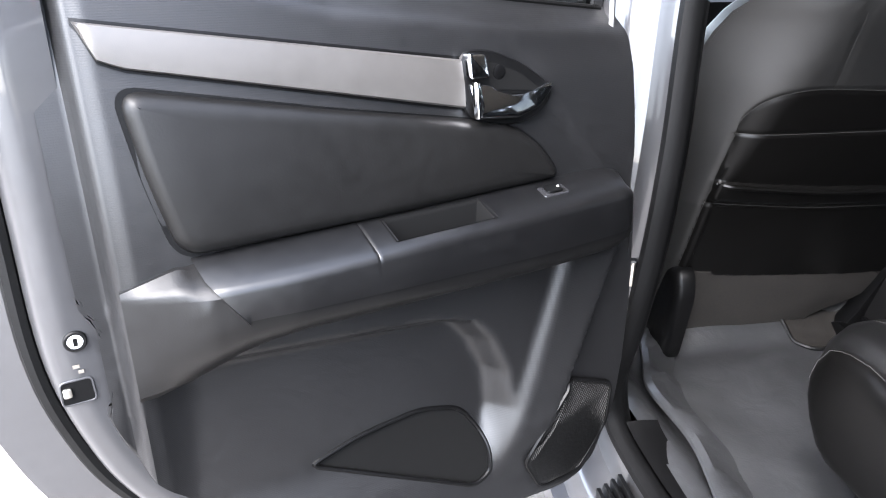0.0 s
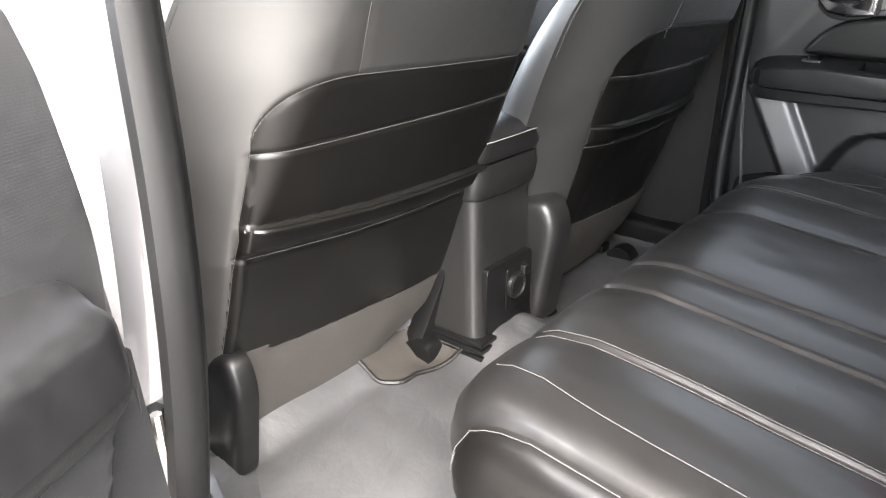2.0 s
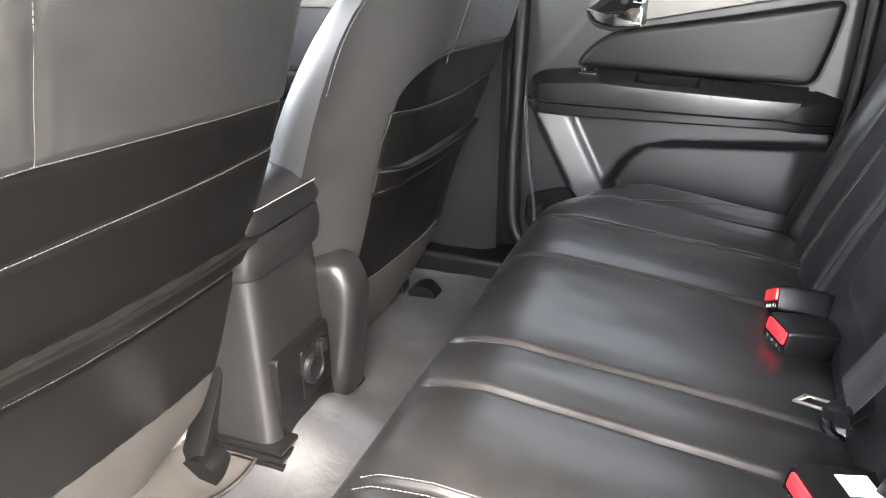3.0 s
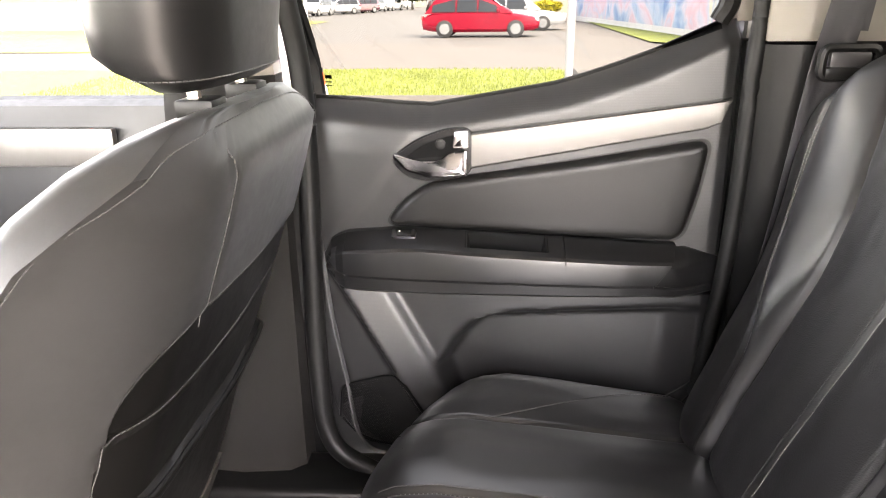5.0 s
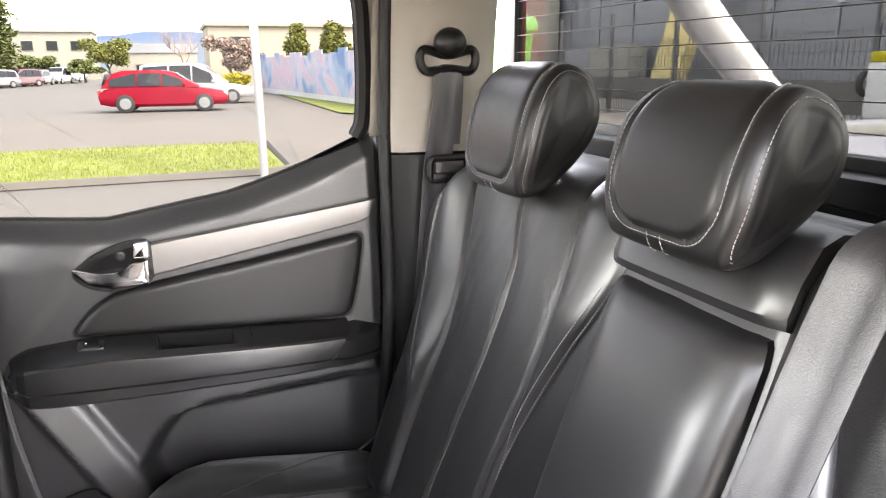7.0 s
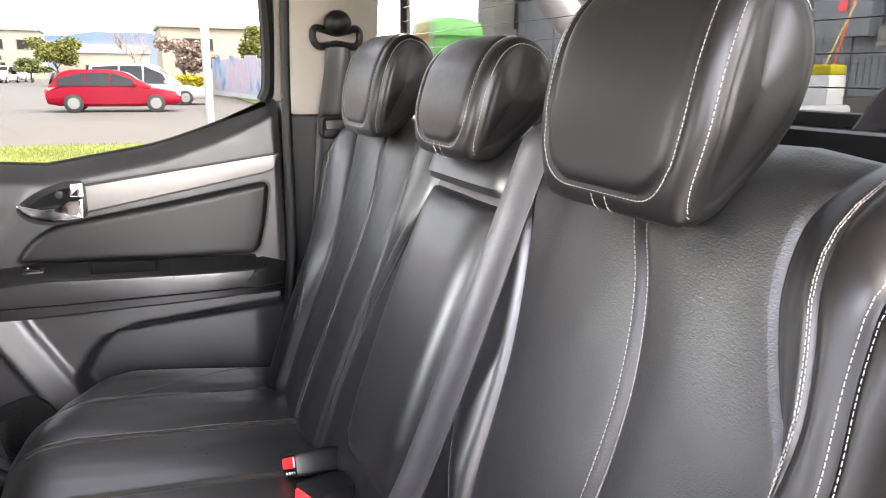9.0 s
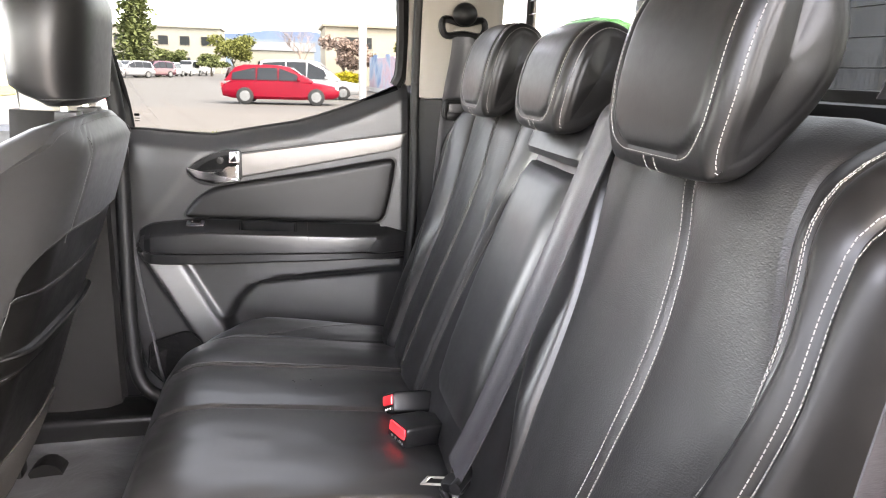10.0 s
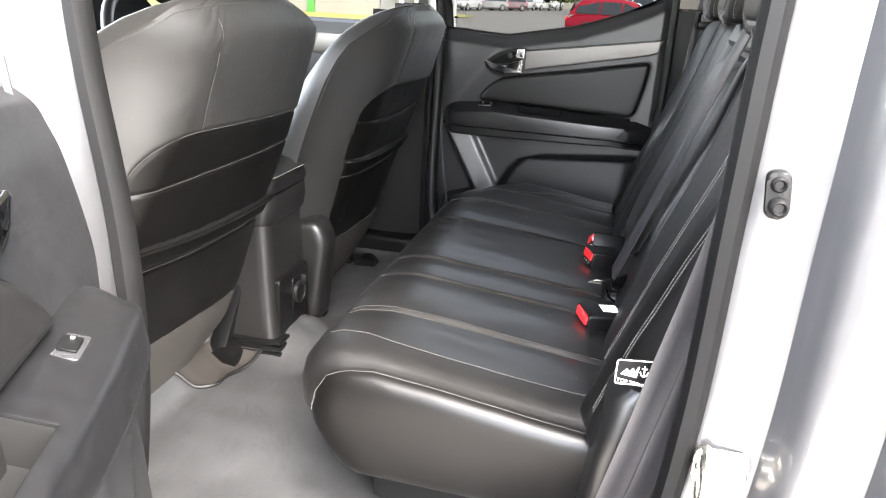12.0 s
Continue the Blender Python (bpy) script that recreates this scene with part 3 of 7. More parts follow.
    part("rim", tube([(0.185 * math.cos(a), 0.185 * math.sin(a), 0) for a in np.linspace(0, 2 * math.pi, 41)[:-1]], 0.015, 10, closed=True), LEATHER, wh)
    bm = bmesh.new()
    loft(bm, [[(0.075 * s * math.cos(a), 0.06 * s * math.sin(a), z) for a in np.linspace(0, 2 * math.pi, 21)[:-1]] for z, s in ((-0.05, 0.9), (-0.01, 1.0), (0.01, 0.9), (0.016, 0.6))])
    part("hub", bm, PLASTIC_DARK, wh)
    for a in (0, math.pi, -math.pi / 2):
        part("spoke", tube([(0.06 * math.cos(a), 0.06 * math.sin(a), -0.01), (0.18 * math.cos(a), 0.18 * math.sin(a), 0)], 0.014, 8), SILVER_TRIM, wh)
    part("column", tube([(0, 0, -0.04), (0, 0, -0.32)], 0.045, 12, up=(0, 1, 0)), PLASTIC_DARK, wh)
    ws = empty("window_front", "windscreen of the cab", "window", kind="structure")
    bm = bmesh.new()
    v = [bm.verts.new(p) for p in ((-0.68, 2.0, 0.76), (0.68, 2.0, 0.76), (0.62, 1.4, 1.17), (-0.62, 1.4, 1.17))]
    bm.faces.new(v)
    part("pane", bm, GLASS_CLEAR, ws, smooth=False).visible_shadow = False
    for s in (-1, 1):
        part("window_frame", tube([(0.70 * s, 1.95, 0.76), (0.66 * s, 1.38, 1.17)], 0.03, 8), PLASTIC_DARK, ws)
    bm = bmesh.new()
    box(bm, -0.78, 0.78, 1.9, 3.0, 0.2, 0.74, 0.06, 3)
    thing("bonnet", bm, PAINT, "silver painted bonnet", "car body", kind="structure")


make_front()

# ---- front seats ----
SEAT_LEAN = 0.36


def make_front_seat(at, label, inner):
    """Origin below the middle of the backrest; the rear face leans from the vertical, its height z=0.5 at y=0."""
    st = empty("front_seat", label, "car seat", "front seats", at=at)
    rear = lambda z: -SEAT_LEAN * (z - 0.5)
    zs = [0.20, 0.23, 0.28, 0.34, 0.40, 0.46, 0.52, 0.58, 0.63, 0.67, 0.71, 0.745, 0.775, 0.80, 0.822, 0.838, 0.848, 0.852]
    def half(z):
        return bend(z, [0.2, 0.26, 0.35, 0.5, 0.62, 0.70, 0.76, 0.80, 0.83, 0.848, 0.852], [0.235, 0.252, 0.27, 0.288, 0.292, 0.285, 0.265, 0.235, 0.19, 0.14, 0.10])
    def depth(z):
        return bend(z, [0.2, 0.4, 0.6, 0.75, 0.83, 0.852], [0.17, 0.20, 0.19, 0.15, 0.10, 0.045])
    driver = inner < 0
    edge = lambda z: lerp(z, [0.27, 0.45, 0.50, 0.58], [-0.160, -0.176, -0.183, -0.188] if driver else [-0.229, -0.228, -0.223, -0.213])
    slope = (0.03, 0.03, 0.03) if driver else (0.002, 0.10, 0.10)
    SEAM_UP, SEAM_HEM, SEAM_LOW = (0.602, 0.512, 0.470) if driver else (0.587, 0.500, 0.457)
    def tilt(x, z0):
        k = slope[(SEAM_UP, SEAM_HEM, SEAM_LOW).index(z0)]
        d = x + 0.23
        return z0 - k * min(d, 0.2) - 0.4 * k * max(d - 0.2, 0)
    hem_low = lambda x: 0.272 - 0.075 * x
    CORNER = 0.115
    def arch_z(x):
        xl = edge(0.58)
        q = min(max((xl + CORNER - x) / CORNER, 0), 1)
        return tilt(xl, SEAM_UP) + (0.078 if driver else 0.076) * max(1 - q ** 3, 0) ** 0.5 - 0.05 * max(x - xl - CORNER, 0)
    def back(x, z):
        h = half(z)
        q = min(abs(x) / h, 1)
        y = rear(z) + 0.014 * q ** 3 - 0.004 * dip(x, 0.15) + 0.088 * smoothstep(0.12 if driver else lerp(z, [0.45, 0.75], [0.215, 0.11]), 0.312, -x) * smoothstep(0.86, 0.78, z) + 0.03 * smoothstep(0.24, 0.31, x)
        y += 0.03 * smoothstep(0.80, 0.852, z)
        y += 0.0015 * noise.noise(Vector((x * 14, z * 14, at.translation.x)))
        y += 0.004 * noise.noise(Vector((x * 5, z * 6, 3 + at.translation.x)))
        inside = smoothstep(edge(z) - 0.004, edge(z) + 0.004, x)
        # pocket panel a little sunk below the arch, seams, sagging pocket mouth, hem above the felt
        if x > edge(0.58):
            y += 0.004 * dip(z - arch_z(x), 0.004) + (0.007 if driver else 0.002) * inside * smoothstep(arch_z(x) + 0.002, arch_z(x) - 0.006, z)
        y += 0.003 * inside * dip(z - tilt(x, SEAM_UP), 0.0035) + 0.003 * inside * dip(z - tilt(x, SEAM_LOW), 0.0035)
        zh = tilt(x, SEAM_HEM)
        y -= 0.008 * inside * smoothstep(zh - 0.040, zh - 0.030, z) * smoothstep(zh + 0.003, zh - 0.003, z)
        if z < tilt(x, SEAM_UP):
            y += 0.003 * dip(x - edge(z), 0.004)
        if z > arch_z(x):
            y += 0.003 * dip(x + 0.095 + 0.05 * (z - 0.66), 0.004)
        y += (0.012 * smoothstep(hem_low(x) + 0.003, hem_low(x) - 0.003, z) + 0.07 * smoothstep(hem_low(x), hem_low(x) - 0.07, z)) * smoothstep(edge(0.27) - 0.012, edge(0.27), x)
        return y
    nb, bm = 96, bmesh.new()
    zz = sorted(set(zs) | set(np.linspace(0.41, 0.70, 98).round(4).tolist()) | set(np.linspace(0.31, 0.41, 8).round(4).tolist()) | set(np.linspace(0.235, 0.31, 26).round(4).tolist()))
    rings = []
    for z in zz:
        h, d = half(z), depth(z)
        r = []
        for x in np.concatenate((np.linspace(-h, max(edge(z), -0.8 * h), 22), max(edge(z), -0.8 * h) + (h - max(edge(z), -0.8 * h)) * np.linspace(0, 1, nb - 20)[1:] ** 1.35)):
            # rows follow the arch and the hem where they run close to them
            a = min((hem_low(x), arch_z(x)) if x > edge(0.58) else (hem_low(x),), key=lambda v: abs(v - z))
            q = a if abs(a - z) < 0.0017 else z
            r.append((x, back(x, q), q))
        for a in np.linspace(0, math.pi, 24)[1:-1]:
            c, s = math.cos(a), math.sin(a)
            e = 0.55
            r.append((h * math.copysign(abs(c) ** 0.35, c) * (1.0 + 0.03 * s), rear(z) + 0.048 + 0.042 * (1 - c) / 2 * smoothstep(0.86, 0.78, z) + (d - 0.048 - 0.042 * (1 - c) / 2 * smoothstep(0.86, 0.78, z)) * abs(s) ** e, z))
        rings.append(r)
    loft(bm, rings)
    pocket = bm.copy()
    inside = lambda c: c.y < back(c.x, c.z) + 0.004 and edge(c.z) < c.x < 0.268 and hem_low(c.x) < c.z < arch_z(c.x)
    for mesh, keep in ((bm, False), (pocket, True)):
        bmesh.ops.delete(mesh, geom=[f for f in mesh.faces if inside(f.calc_center_median()) != keep], context="FACES")
    part("backrest", bm, SEAT_LEATHER, st, "black leather backrest with map pocket")
    part("pocket_panel", pocket, VINYL_AND_SHADE, st, "matte black map pocket panel")
    on = lambda x, z, o=0.0012: (x, back(x, z) - o, z)
    xl = edge(0.58)
    arch = [(edge(z), z) for z in np.linspace(hem_low(edge(0.27)), 0.58, 16)]
    arch += [(x, arch_z(x)) for x in xl + CORNER * (1 - np.cos(np.linspace(0.12, math.pi / 2, 10)))]
    arch += [(x, arch_z(x)) for x in np.linspace(xl + CORNER + 0.02, 0.27, 16)]
    lines = [[on(x, z) for x, z in arch]]
    for z0 in (SEAM_UP, SEAM_LOW):
        lines.append([on(x, tilt(x, z0)) for x in np.linspace(edge(z0), 0.268, 34)])
    lines.append([on(-0.095 - 0.05 * (z - 0.66), z) for z in np.linspace(0.662, 0.836, 16)])
    top = [(-0.284, 0.64), (-0.280, 0.70), (-0.263, 0.755), (-0.235, 0.795), (-0.20, 0.818), (-0.15, 0.836), (0, 0.845), (0.15, 0.836), (0.20, 0.818), (0.235, 0.795), (0.263, 0.755), (0.280, 0.70)]
    lines.append([on(x, z) for x, z in [tuple(p)[:2] for p in smooth_line([(a, b, 0) for a, b in top], 6)]])
    seam_parts(lines, THREAD_DARK, st, "grey seam thread", 0.005, 0.0036, 0.0006)
    bm = bmesh.new()
    x0 = edge(SEAM_HEM) + 0.004
    hem = [on(x, tilt(x, SEAM_HEM) - 0.004 - 0.003 * math.sin((x - x0) * 6), 0.002 - 0.008 * smoothstep(x0 + 0.02, x0, x) - 0.010 * smoothstep(0.245, 0.262, x)) for x in np.linspace(x0, 0.262, 60)]
    sweep(bm, hem, circle(0.0042, 8))
    part("pocket_hem", bm, VINYL_AND_SHADE, st, "rolled hem of the map pocket")
    # felt flap below the leather
    bm = bmesh.new()
    rows = []
    for k in range(13):
        f = k / 12
        a, b = edge(0.27) - 0.004 + 0.02 * f, 0.262 - 0.05 * smoothstep(0.1, 0.55, f) - 0.10 * smoothstep(0.45, 1.0, f)
        row = []
        for x in np.linspace(a, b, 22):
            top = hem_low(x) + 0.012
            z = top + (0.132 - top) * f
            row.append((x, rear(z) + 0.001 + 0.014 * min(abs(x) / 0.27, 1) ** 3 + 0.006 * f ** 2 + 0.003 * noise.noise(Vector((x * 12, z * 12, 1))), z))
        rows.append(row)
    back_rows = [[(x, y + 0.012, z) for x, y, z in r] for r in rows]
    loft(bm, [r + b[::-1] for r, b in zip(rows, back_rows)])
    part("flap", bm, FABRIC, st, "worn grey-brown felt flap")
    # cushion, base, rails
    bm = bmesh.new()
    rings = []
    for y, h, zt in ((0.20, 0.22, 0.29), (0.24, 0.25, 0.32), (0.35, 0.255, 0.33), (0.55, 0.25, 0.35), (0.60, 0.22, 0.32)):
        rings.append([(h * math.copysign(abs(math.cos(a)) ** 0.4, math.cos(a)), y, 0.22 + (zt - 0.22) * math.copysign(abs(math.sin(a)) ** 0.5, math.sin(a))) for a in np.linspace(0, 2 * math.pi, 33)[:-1]])
    loft(bm, rings)
    part("cushion", bm, LEATHER, st, "black leather seat cushion")
    for s in (-1, 1):
        part("rail", boxed(s * 0.19 - 0.02, s * 0.19 + 0.02, 0.15, 0.55, 0.088, 0.13, 0.006), PLASTIC_DARK, st)
        if not driver and s < 0:
            zt = 0.312
            sec = rounded([(0.075, 0.10), (0.17, 0.10), (0.18, zt - 0.07), (0.14, zt - 0.01), (0.06, zt), (0.045, zt - 0.05)], 0.03, 6)
            bm = pillow(sec, lambda a, b, h: (-(0.205 + h * 0.6), a, b), [(0, 0), (0.0, 0.04), (0.004, 0.052), (0.012, 0.058), (0.022, 0.06)])
            part("side_cover", bm, PLASTIC_DARK, st, "black plastic cover of the recliner")
            continue
        bm = bmesh.new()
        sec = rounded([(0.07, 0.10), (0.13, 0.10), (0.14, 0.12), (0.11, 0.138), (0.08, 0.13)], 0.012)
        prism(sec, lambda a, b, d: (s * 0.19 - 0.022 + d, a, b), 0.044, 0.006, 2, bm)
        part("rail_cover", bm, PLASTIC_DARK, st, "black plastic cover over the seat rail end")
        part("rail_bolt", boxed(s * 0.19 - 0.006, s * 0.19 + 0.006, 0.045, 0.07, 0.085, 0.10, 0.003), STEEL, st)
        # recliner cover on the side of the backrest
        if inner < 0 < s:
            continue
        if inner < 0 or s < 0:
            zt = 0.385 if inner < 0 and s < 0 else 0.225
            sec = rounded([(0.05, 0.12), (0.15, 0.12), (0.17, zt - 0.07), (0.12, zt - 0.01), (0.05, zt), (0.025, zt - 0.05)], 0.035, 6)
            bm = pillow(sec, lambda a, b, h: (s * (0.205 + h * (1 if inner < 0 else 0.35)), a + 0.01, b), [(0, 0), (0.0, 0.04), (0.004, 0.052), (0.012, 0.058), (0.022, 0.06)])
            part("side_cover", bm, CONSOLE_PLASTIC, st, "charcoal plastic cover of the recliner")
        else:
            bm = bmesh.new()
            loft(bm, [[(x + a, y + b, z) for a, b in rounded([(-w, -0.010), (w, -0.010), (w, 0.03), (-w, 0.03)], 0.006, 2)] for x, y, z, w in ((0.248, 0.088, 0.27, 0.022), (0.235, 0.100, 0.22, 0.020), (0.215, 0.112, 0.16, 0.017), (0.195, 0.112, 0.125, 0.022))])
            part("side_cover", bm, PLASTIC_DARK, st, "black plastic lower side bracket")
    # headrest: level rings, round lower front, seam along the lower edge
    def head_ring(z, grow=0.0):
        f = (z - 0.868) / 0.19
        h = bend(f, [-0.01, 0.0, 0.03, 0.10, 0.3, 0.55, 0.8, 0.92, 1.0], [0.098, 0.110, 0.121, 0.129, 0.136, 0.138, 0.128, 0.112, 0.07]) + grow
        y0 = -0.105 - 0.012 * (z - 0.95) / 0.1 + 0.016 * smoothstep(0.04, -0.01, f) + 0.05 * smoothstep(0.75, 1.0, f) ** 2 - grow
        y1 = 0.006 - 0.05 * smoothstep(0.20, -0.01, f) ** 2 - 0.03 * smoothstep(0.7, 1.0, f) ** 2 + grow
        my, d, out = (y0 + y1) / 2, (y1 - y0) / 2, []
        for a in np.linspace(0, 2 * math.pi, 57)[:-1]:
            c, w = math.cos(a), math.sin(a)
            out.append((h * math.copysign(abs(c) ** 0.62, c), my + d * math.copysign(abs(w) ** 0.72, w) - 0.006 * (1 - abs(c) ** 2) * (w < 0), z))
        return out
    bm = bmesh.new()
    loft(bm, [head_ring(z) for z in (0.8665, 0.868, 0.871, 0.876, 0.884, 0.896, 0.915, 0.94, 0.965, 0.99, 1.012, 1.03, 1.042, 1.051, 1.056, 1.058)])
    head = part("headrest", bm, SHADED_LEATHER, st, "black leather headrest")
    for s in (-1, 1):
        part("post", tube([(s * 0.06, -0.068, 0.81), (s * 0.06, -0.062, 0.88)], 0.006, 8, up=(0, 1, 0)), STEEL, head)
        part("post_guide", boxed(s * 0.06 - 0.018, s * 0.06 + 0.018, -0.085, -0.052, 0.842, 0.858, 0.004), PLASTIC_DARK, st)
    loop = head_ring(0.8775, 0.0008)
    bm = stitches([loop + loop[:1]], 0.005, 0.0038, 0.0006)
    part("stitching", bm, THREAD_DARK, head)
    return st


make_front_seat(pose(-0.345, 0.727, -0.018), "black leather front seat with map pocket and headrest", 1)
make_front_seat(pose(0.308, 0.650, -0.03), "black leather driver's seat, pocket sagging, beside the console", -1)


# ---- centre console ----
def make_console():
    c = empty("centre_console", "charcoal plastic centre console with padded lid", "centre console")
    x0, x1, yb = -0.118, 0.062, 0.738
    bm = bmesh.new()
    rings = []
    for z, e, y in ((0.10, 0.012, yb - 0.012), (0.15, 0.008, yb - 0.005), (0.20, 0.004, yb), (0.30, 0.0, yb + 0.006), (0.385, -0.002, yb + 0.010)):
        o = rounded([(x0 - e, y), (x1 + e, y), (x1 + e, 1.3), (x0 - e, 1.3)], 0.03, 4)
        rings.append([(a, b, z) for a, b in o])
    loft(bm, rings)
    part("body", bm, CONSOLE_PLASTIC, c)
    bm = bmesh.new()
    rings = []
    for z, e, y in ((0.385, 0.002, yb + 0.008), (0.392, 0.006, yb + 0.002), (0.42, 0.008, yb - 0.002), (0.447, 0.006, yb - 0.001)):
        rings.append([(a, b, z) for a, b in rounded([(x0 - e, y), (x1 + e, y), (x1 + e, 1.2), (x0 - e, 1.2)], 0.035, 5)])
    loft(bm, rings)
    part("storage_box", bm, CONSOLE_PLASTIC, c, "upper box below the lid")
    bm = bmesh.new()
    rings = []
    for z, e, y in ((0.452, 0.004, yb - 0.002), (0.462, 0.008, yb - 0.006), (0.485, 0.007, yb - 0.003), (0.502, -0.008, yb + 0.018), (0.51, -0.03, yb + 0.05)):
        rings.append([(a, b, z) for a, b in rounded([(x0 - e, y), (x1 + e, y), (x1 + e, 1.1), (x0 - e, 1.1)], 0.035, 5)])
    loft(bm, rings)
    lid = part("lid", bm, LEATHER, c, "stitched black leather armrest lid")
    o = rounded([(x0 - 0.0075, yb - 0.0045), (x1 + 0.0075, yb - 0.0045), (x1 + 0.0075, 1.1), (x0 - 0.0075, 1.1)], 0.035, 5)
    part("stitching", stitches([[(a, b - 0.001, 0.487) for a, b in o]], 0.005, 0.0036, 0.0007), THREAD, lid)
    out = rounded([(-0.102, 0.128), (0.038, 0.128), (0.038, 0.262), (-0.102, 0.262)], 0.01)
    fp = part("outlet_panel", prism(out, lambda a, b, d: (a, yb + 0.004 - d, b), 0.012, 0.003), PLASTIC_DARK, c, "raised panel with power outlet")
    out = rounded([(-0.045, 0.16), (0.03, 0.16), (0.03, 0.245), (-0.045, 0.245)], 0.008)
    part("recess", prism(out, lambda a, b, d: (a, yb - 0.008 - d, b), 0.003, 0.001), PLASTIC_DARK, fp)
    bm = bmesh.new()
    loft(bm, [[(-0.02 + r * math.cos(a), yb - y, 0.207 + r * math.sin(a)) for a in np.linspace(0, 2 * math.pi, 29)[:-1]] for r, y in ((0.025, 0.010), (0.025, 0.018), (0.022, 0.020), (0.018, 0.016), (0.0175, 0.018), (0.004, 0.02))])
    part("outlet_cap", bm, ARM_PLASTIC, fp, "round outlet cap")
    part("cap_tab", boxed(-0.004, 0.012, yb - 0.022, yb - 0.01, 0.222, 0.242, 0.003), ARM_PLASTIC, fp)
    for k in range(3):
        part("rib", boxed(x0 - 0.016, -0.088, yb - 0.022, yb + 0.1, 0.098 + 0.014 * k, 0.106 + 0.014 * k, 0.002), PLASTIC_DARK, c)


make_console()


# ---- rear bench ----
def make_cushion():
    seat = empty("rear_seat_cushion", "black leather rear bench cushion with channelled seams", "car seat")
    SEAMS = (-0.366, -0.205, -0.105, 0.16, 0.325, 0.5)
    X0, X1 = -0.535, 0.655
    def crown(x):
        z = 0.0
        for s in SEAMS:
            z -= 0.0045 * dip(x - s, 0.005) + 0.005 * dip(x - s, 0.035)
        return z
    def front(x):
        return 0.492 - 0.10 * max((x - 0.33) / 0.3, 0) ** 2 - 0.055 * max((-0.45 - x) / 0.095, 0) ** 2.5
    def top(x, y):
        f = front(x)
        z = lerp(y / f, [0, 0.1, 0.35, 0.6, 0.8, 0.9, 0.96, 1.0], [0.31, 0.338, 0.352, 0.366, 0.375, 0.37, 0.355, 0.325])
        e = min(x - X0, X1 - x)
        z -= 0.010 * max(1 - e / 0.06, 0) ** 2
        z += crown(x) * smoothstep(0.0, 0.12, y / f) * smoothstep(1.0, 0.93, y / f)
        z -= 0.024 * smoothstep(0.36, 0.62, x)
        z += 0.004 * noise.noise(Vector((x * 5, y * 5, 7))) + 0.0012 * noise.noise(Vector((x * 30, y * 14, 2)))
        return z
    xs = sorted(set(np.linspace(X0, X1, 150).round(4).tolist()) | {round(s + d, 4) for s in SEAMS for d in np.linspace(-0.014, 0.014, 9)} | {round(-0.392 + d, 4) for d in np.linspace(-0.008, 0.008, 5)})
    bm = bmesh.new()
    rings = []
    for x in xs:
        f = front(x)
        e = min(x - X0, X1 - x)
        sh = max(1 - e / 0.03, 0) ** 2
        ring = [(x, 0.0, 0.19), (x, -0.01, 0.25)]
        ring += [(x, y, top(x, y) - 0.005 * sh) for y in np.linspace(0, f, 26)]
        zf = ring[-1][2]
        ring += [(x, f + dy, 0.19 + (zf - 0.19) * q) for dy, q in ((0.006, 0.8), (0.004, 0.6), (-0.01, 0.35), (-0.035, 0.1), (-0.06, 0.0))]
        rings.append(ring)
    END = ((0.003, 0.996), (0.008, 0.986), (0.013, 0.968), (0.018, 0.94), (0.022, 0.90), (0.025, 0.84), (0.027, 0.76), (0.028, 0.64))
    swell = lambda p, k: (X0 - END[k][0], 0.22 + (p[1] - 0.22) * END[k][1], 0.25 + (p[2] - 0.25) * END[k][1])
    end = rings[0]
    rings = [[swell(p, k) for p in end] for k in range(len(END) - 1, -1, -1)] + rings
    loft(bm, rings)
    side = bm.copy()
    for mesh, keep in ((bm, False), (side, True)):
        bmesh.ops.delete(mesh, geom=[f for f in mesh.faces if (f.calc_center_median().x < X0 - 0.0055) != keep], context="FACES")
    part("cushion", bm, LEATHER_SMOOTH, seat)
    # end faces get the duller black in place of shade
    part("side_panel", side, VINYL_AND_SHADE, seat, "cushion end, darkened in colour for shade")
    up = lambda x, y: (x, y, top(x, y) + 0.0012)
    pale, dark = [], []
    ys = lambda x, a=0.03, b=0.94: np.linspace(a * front(x), b * front(x), 26)
    for x in (-0.358, -0.374):
        pale.append([up(x, y) for y in ys(x)])
    for x in (0.317, 0.333):
        pale.append([up(x, y) for y in ys(x)])
    for x in (-0.105, 0.16):
        dark.append([up(x, y) for y in ys(x)])
    pale.append([up(0.49 + 0.14 * smoothstep(0.40, 0.05, y), y) for y in np.linspace(0.05, 0.395, 20)])
    pale.append([up(X0 + 0.055 + 0.02 * smoothstep(0.3, 0.46, y), y) for y in np.linspace(0.03, 0.455, 22)])
    lower = [swell(p, 1) for p in end[2:29]]
    pale.append([(x - 0.001, y, z + 0.001) for x, y, z in lower])
    pale.append([(x - 0.0022, y, z - 0.006) for x, y, z in lower])
    seam_parts(pale, THREAD_DARK, seat, "grey seam thread", 0.0052, 0.0038, 0.00065)
    seam_parts(dark, THREAD_DARK, seat, "", 0.005, 0.0036, 0.0005)
    # seat base hidden below
    part("seat_base", boxed(X0 + 0.04, X1 - 0.04, 0.0, 0.38, 0.1, 0.205, 0.02, 2), PLASTIC_DARK, seat)


make_cushion()

LEAN = 0.354


def rest_plane(z):
    return 0.042 - LEAN * (z - 0.33)


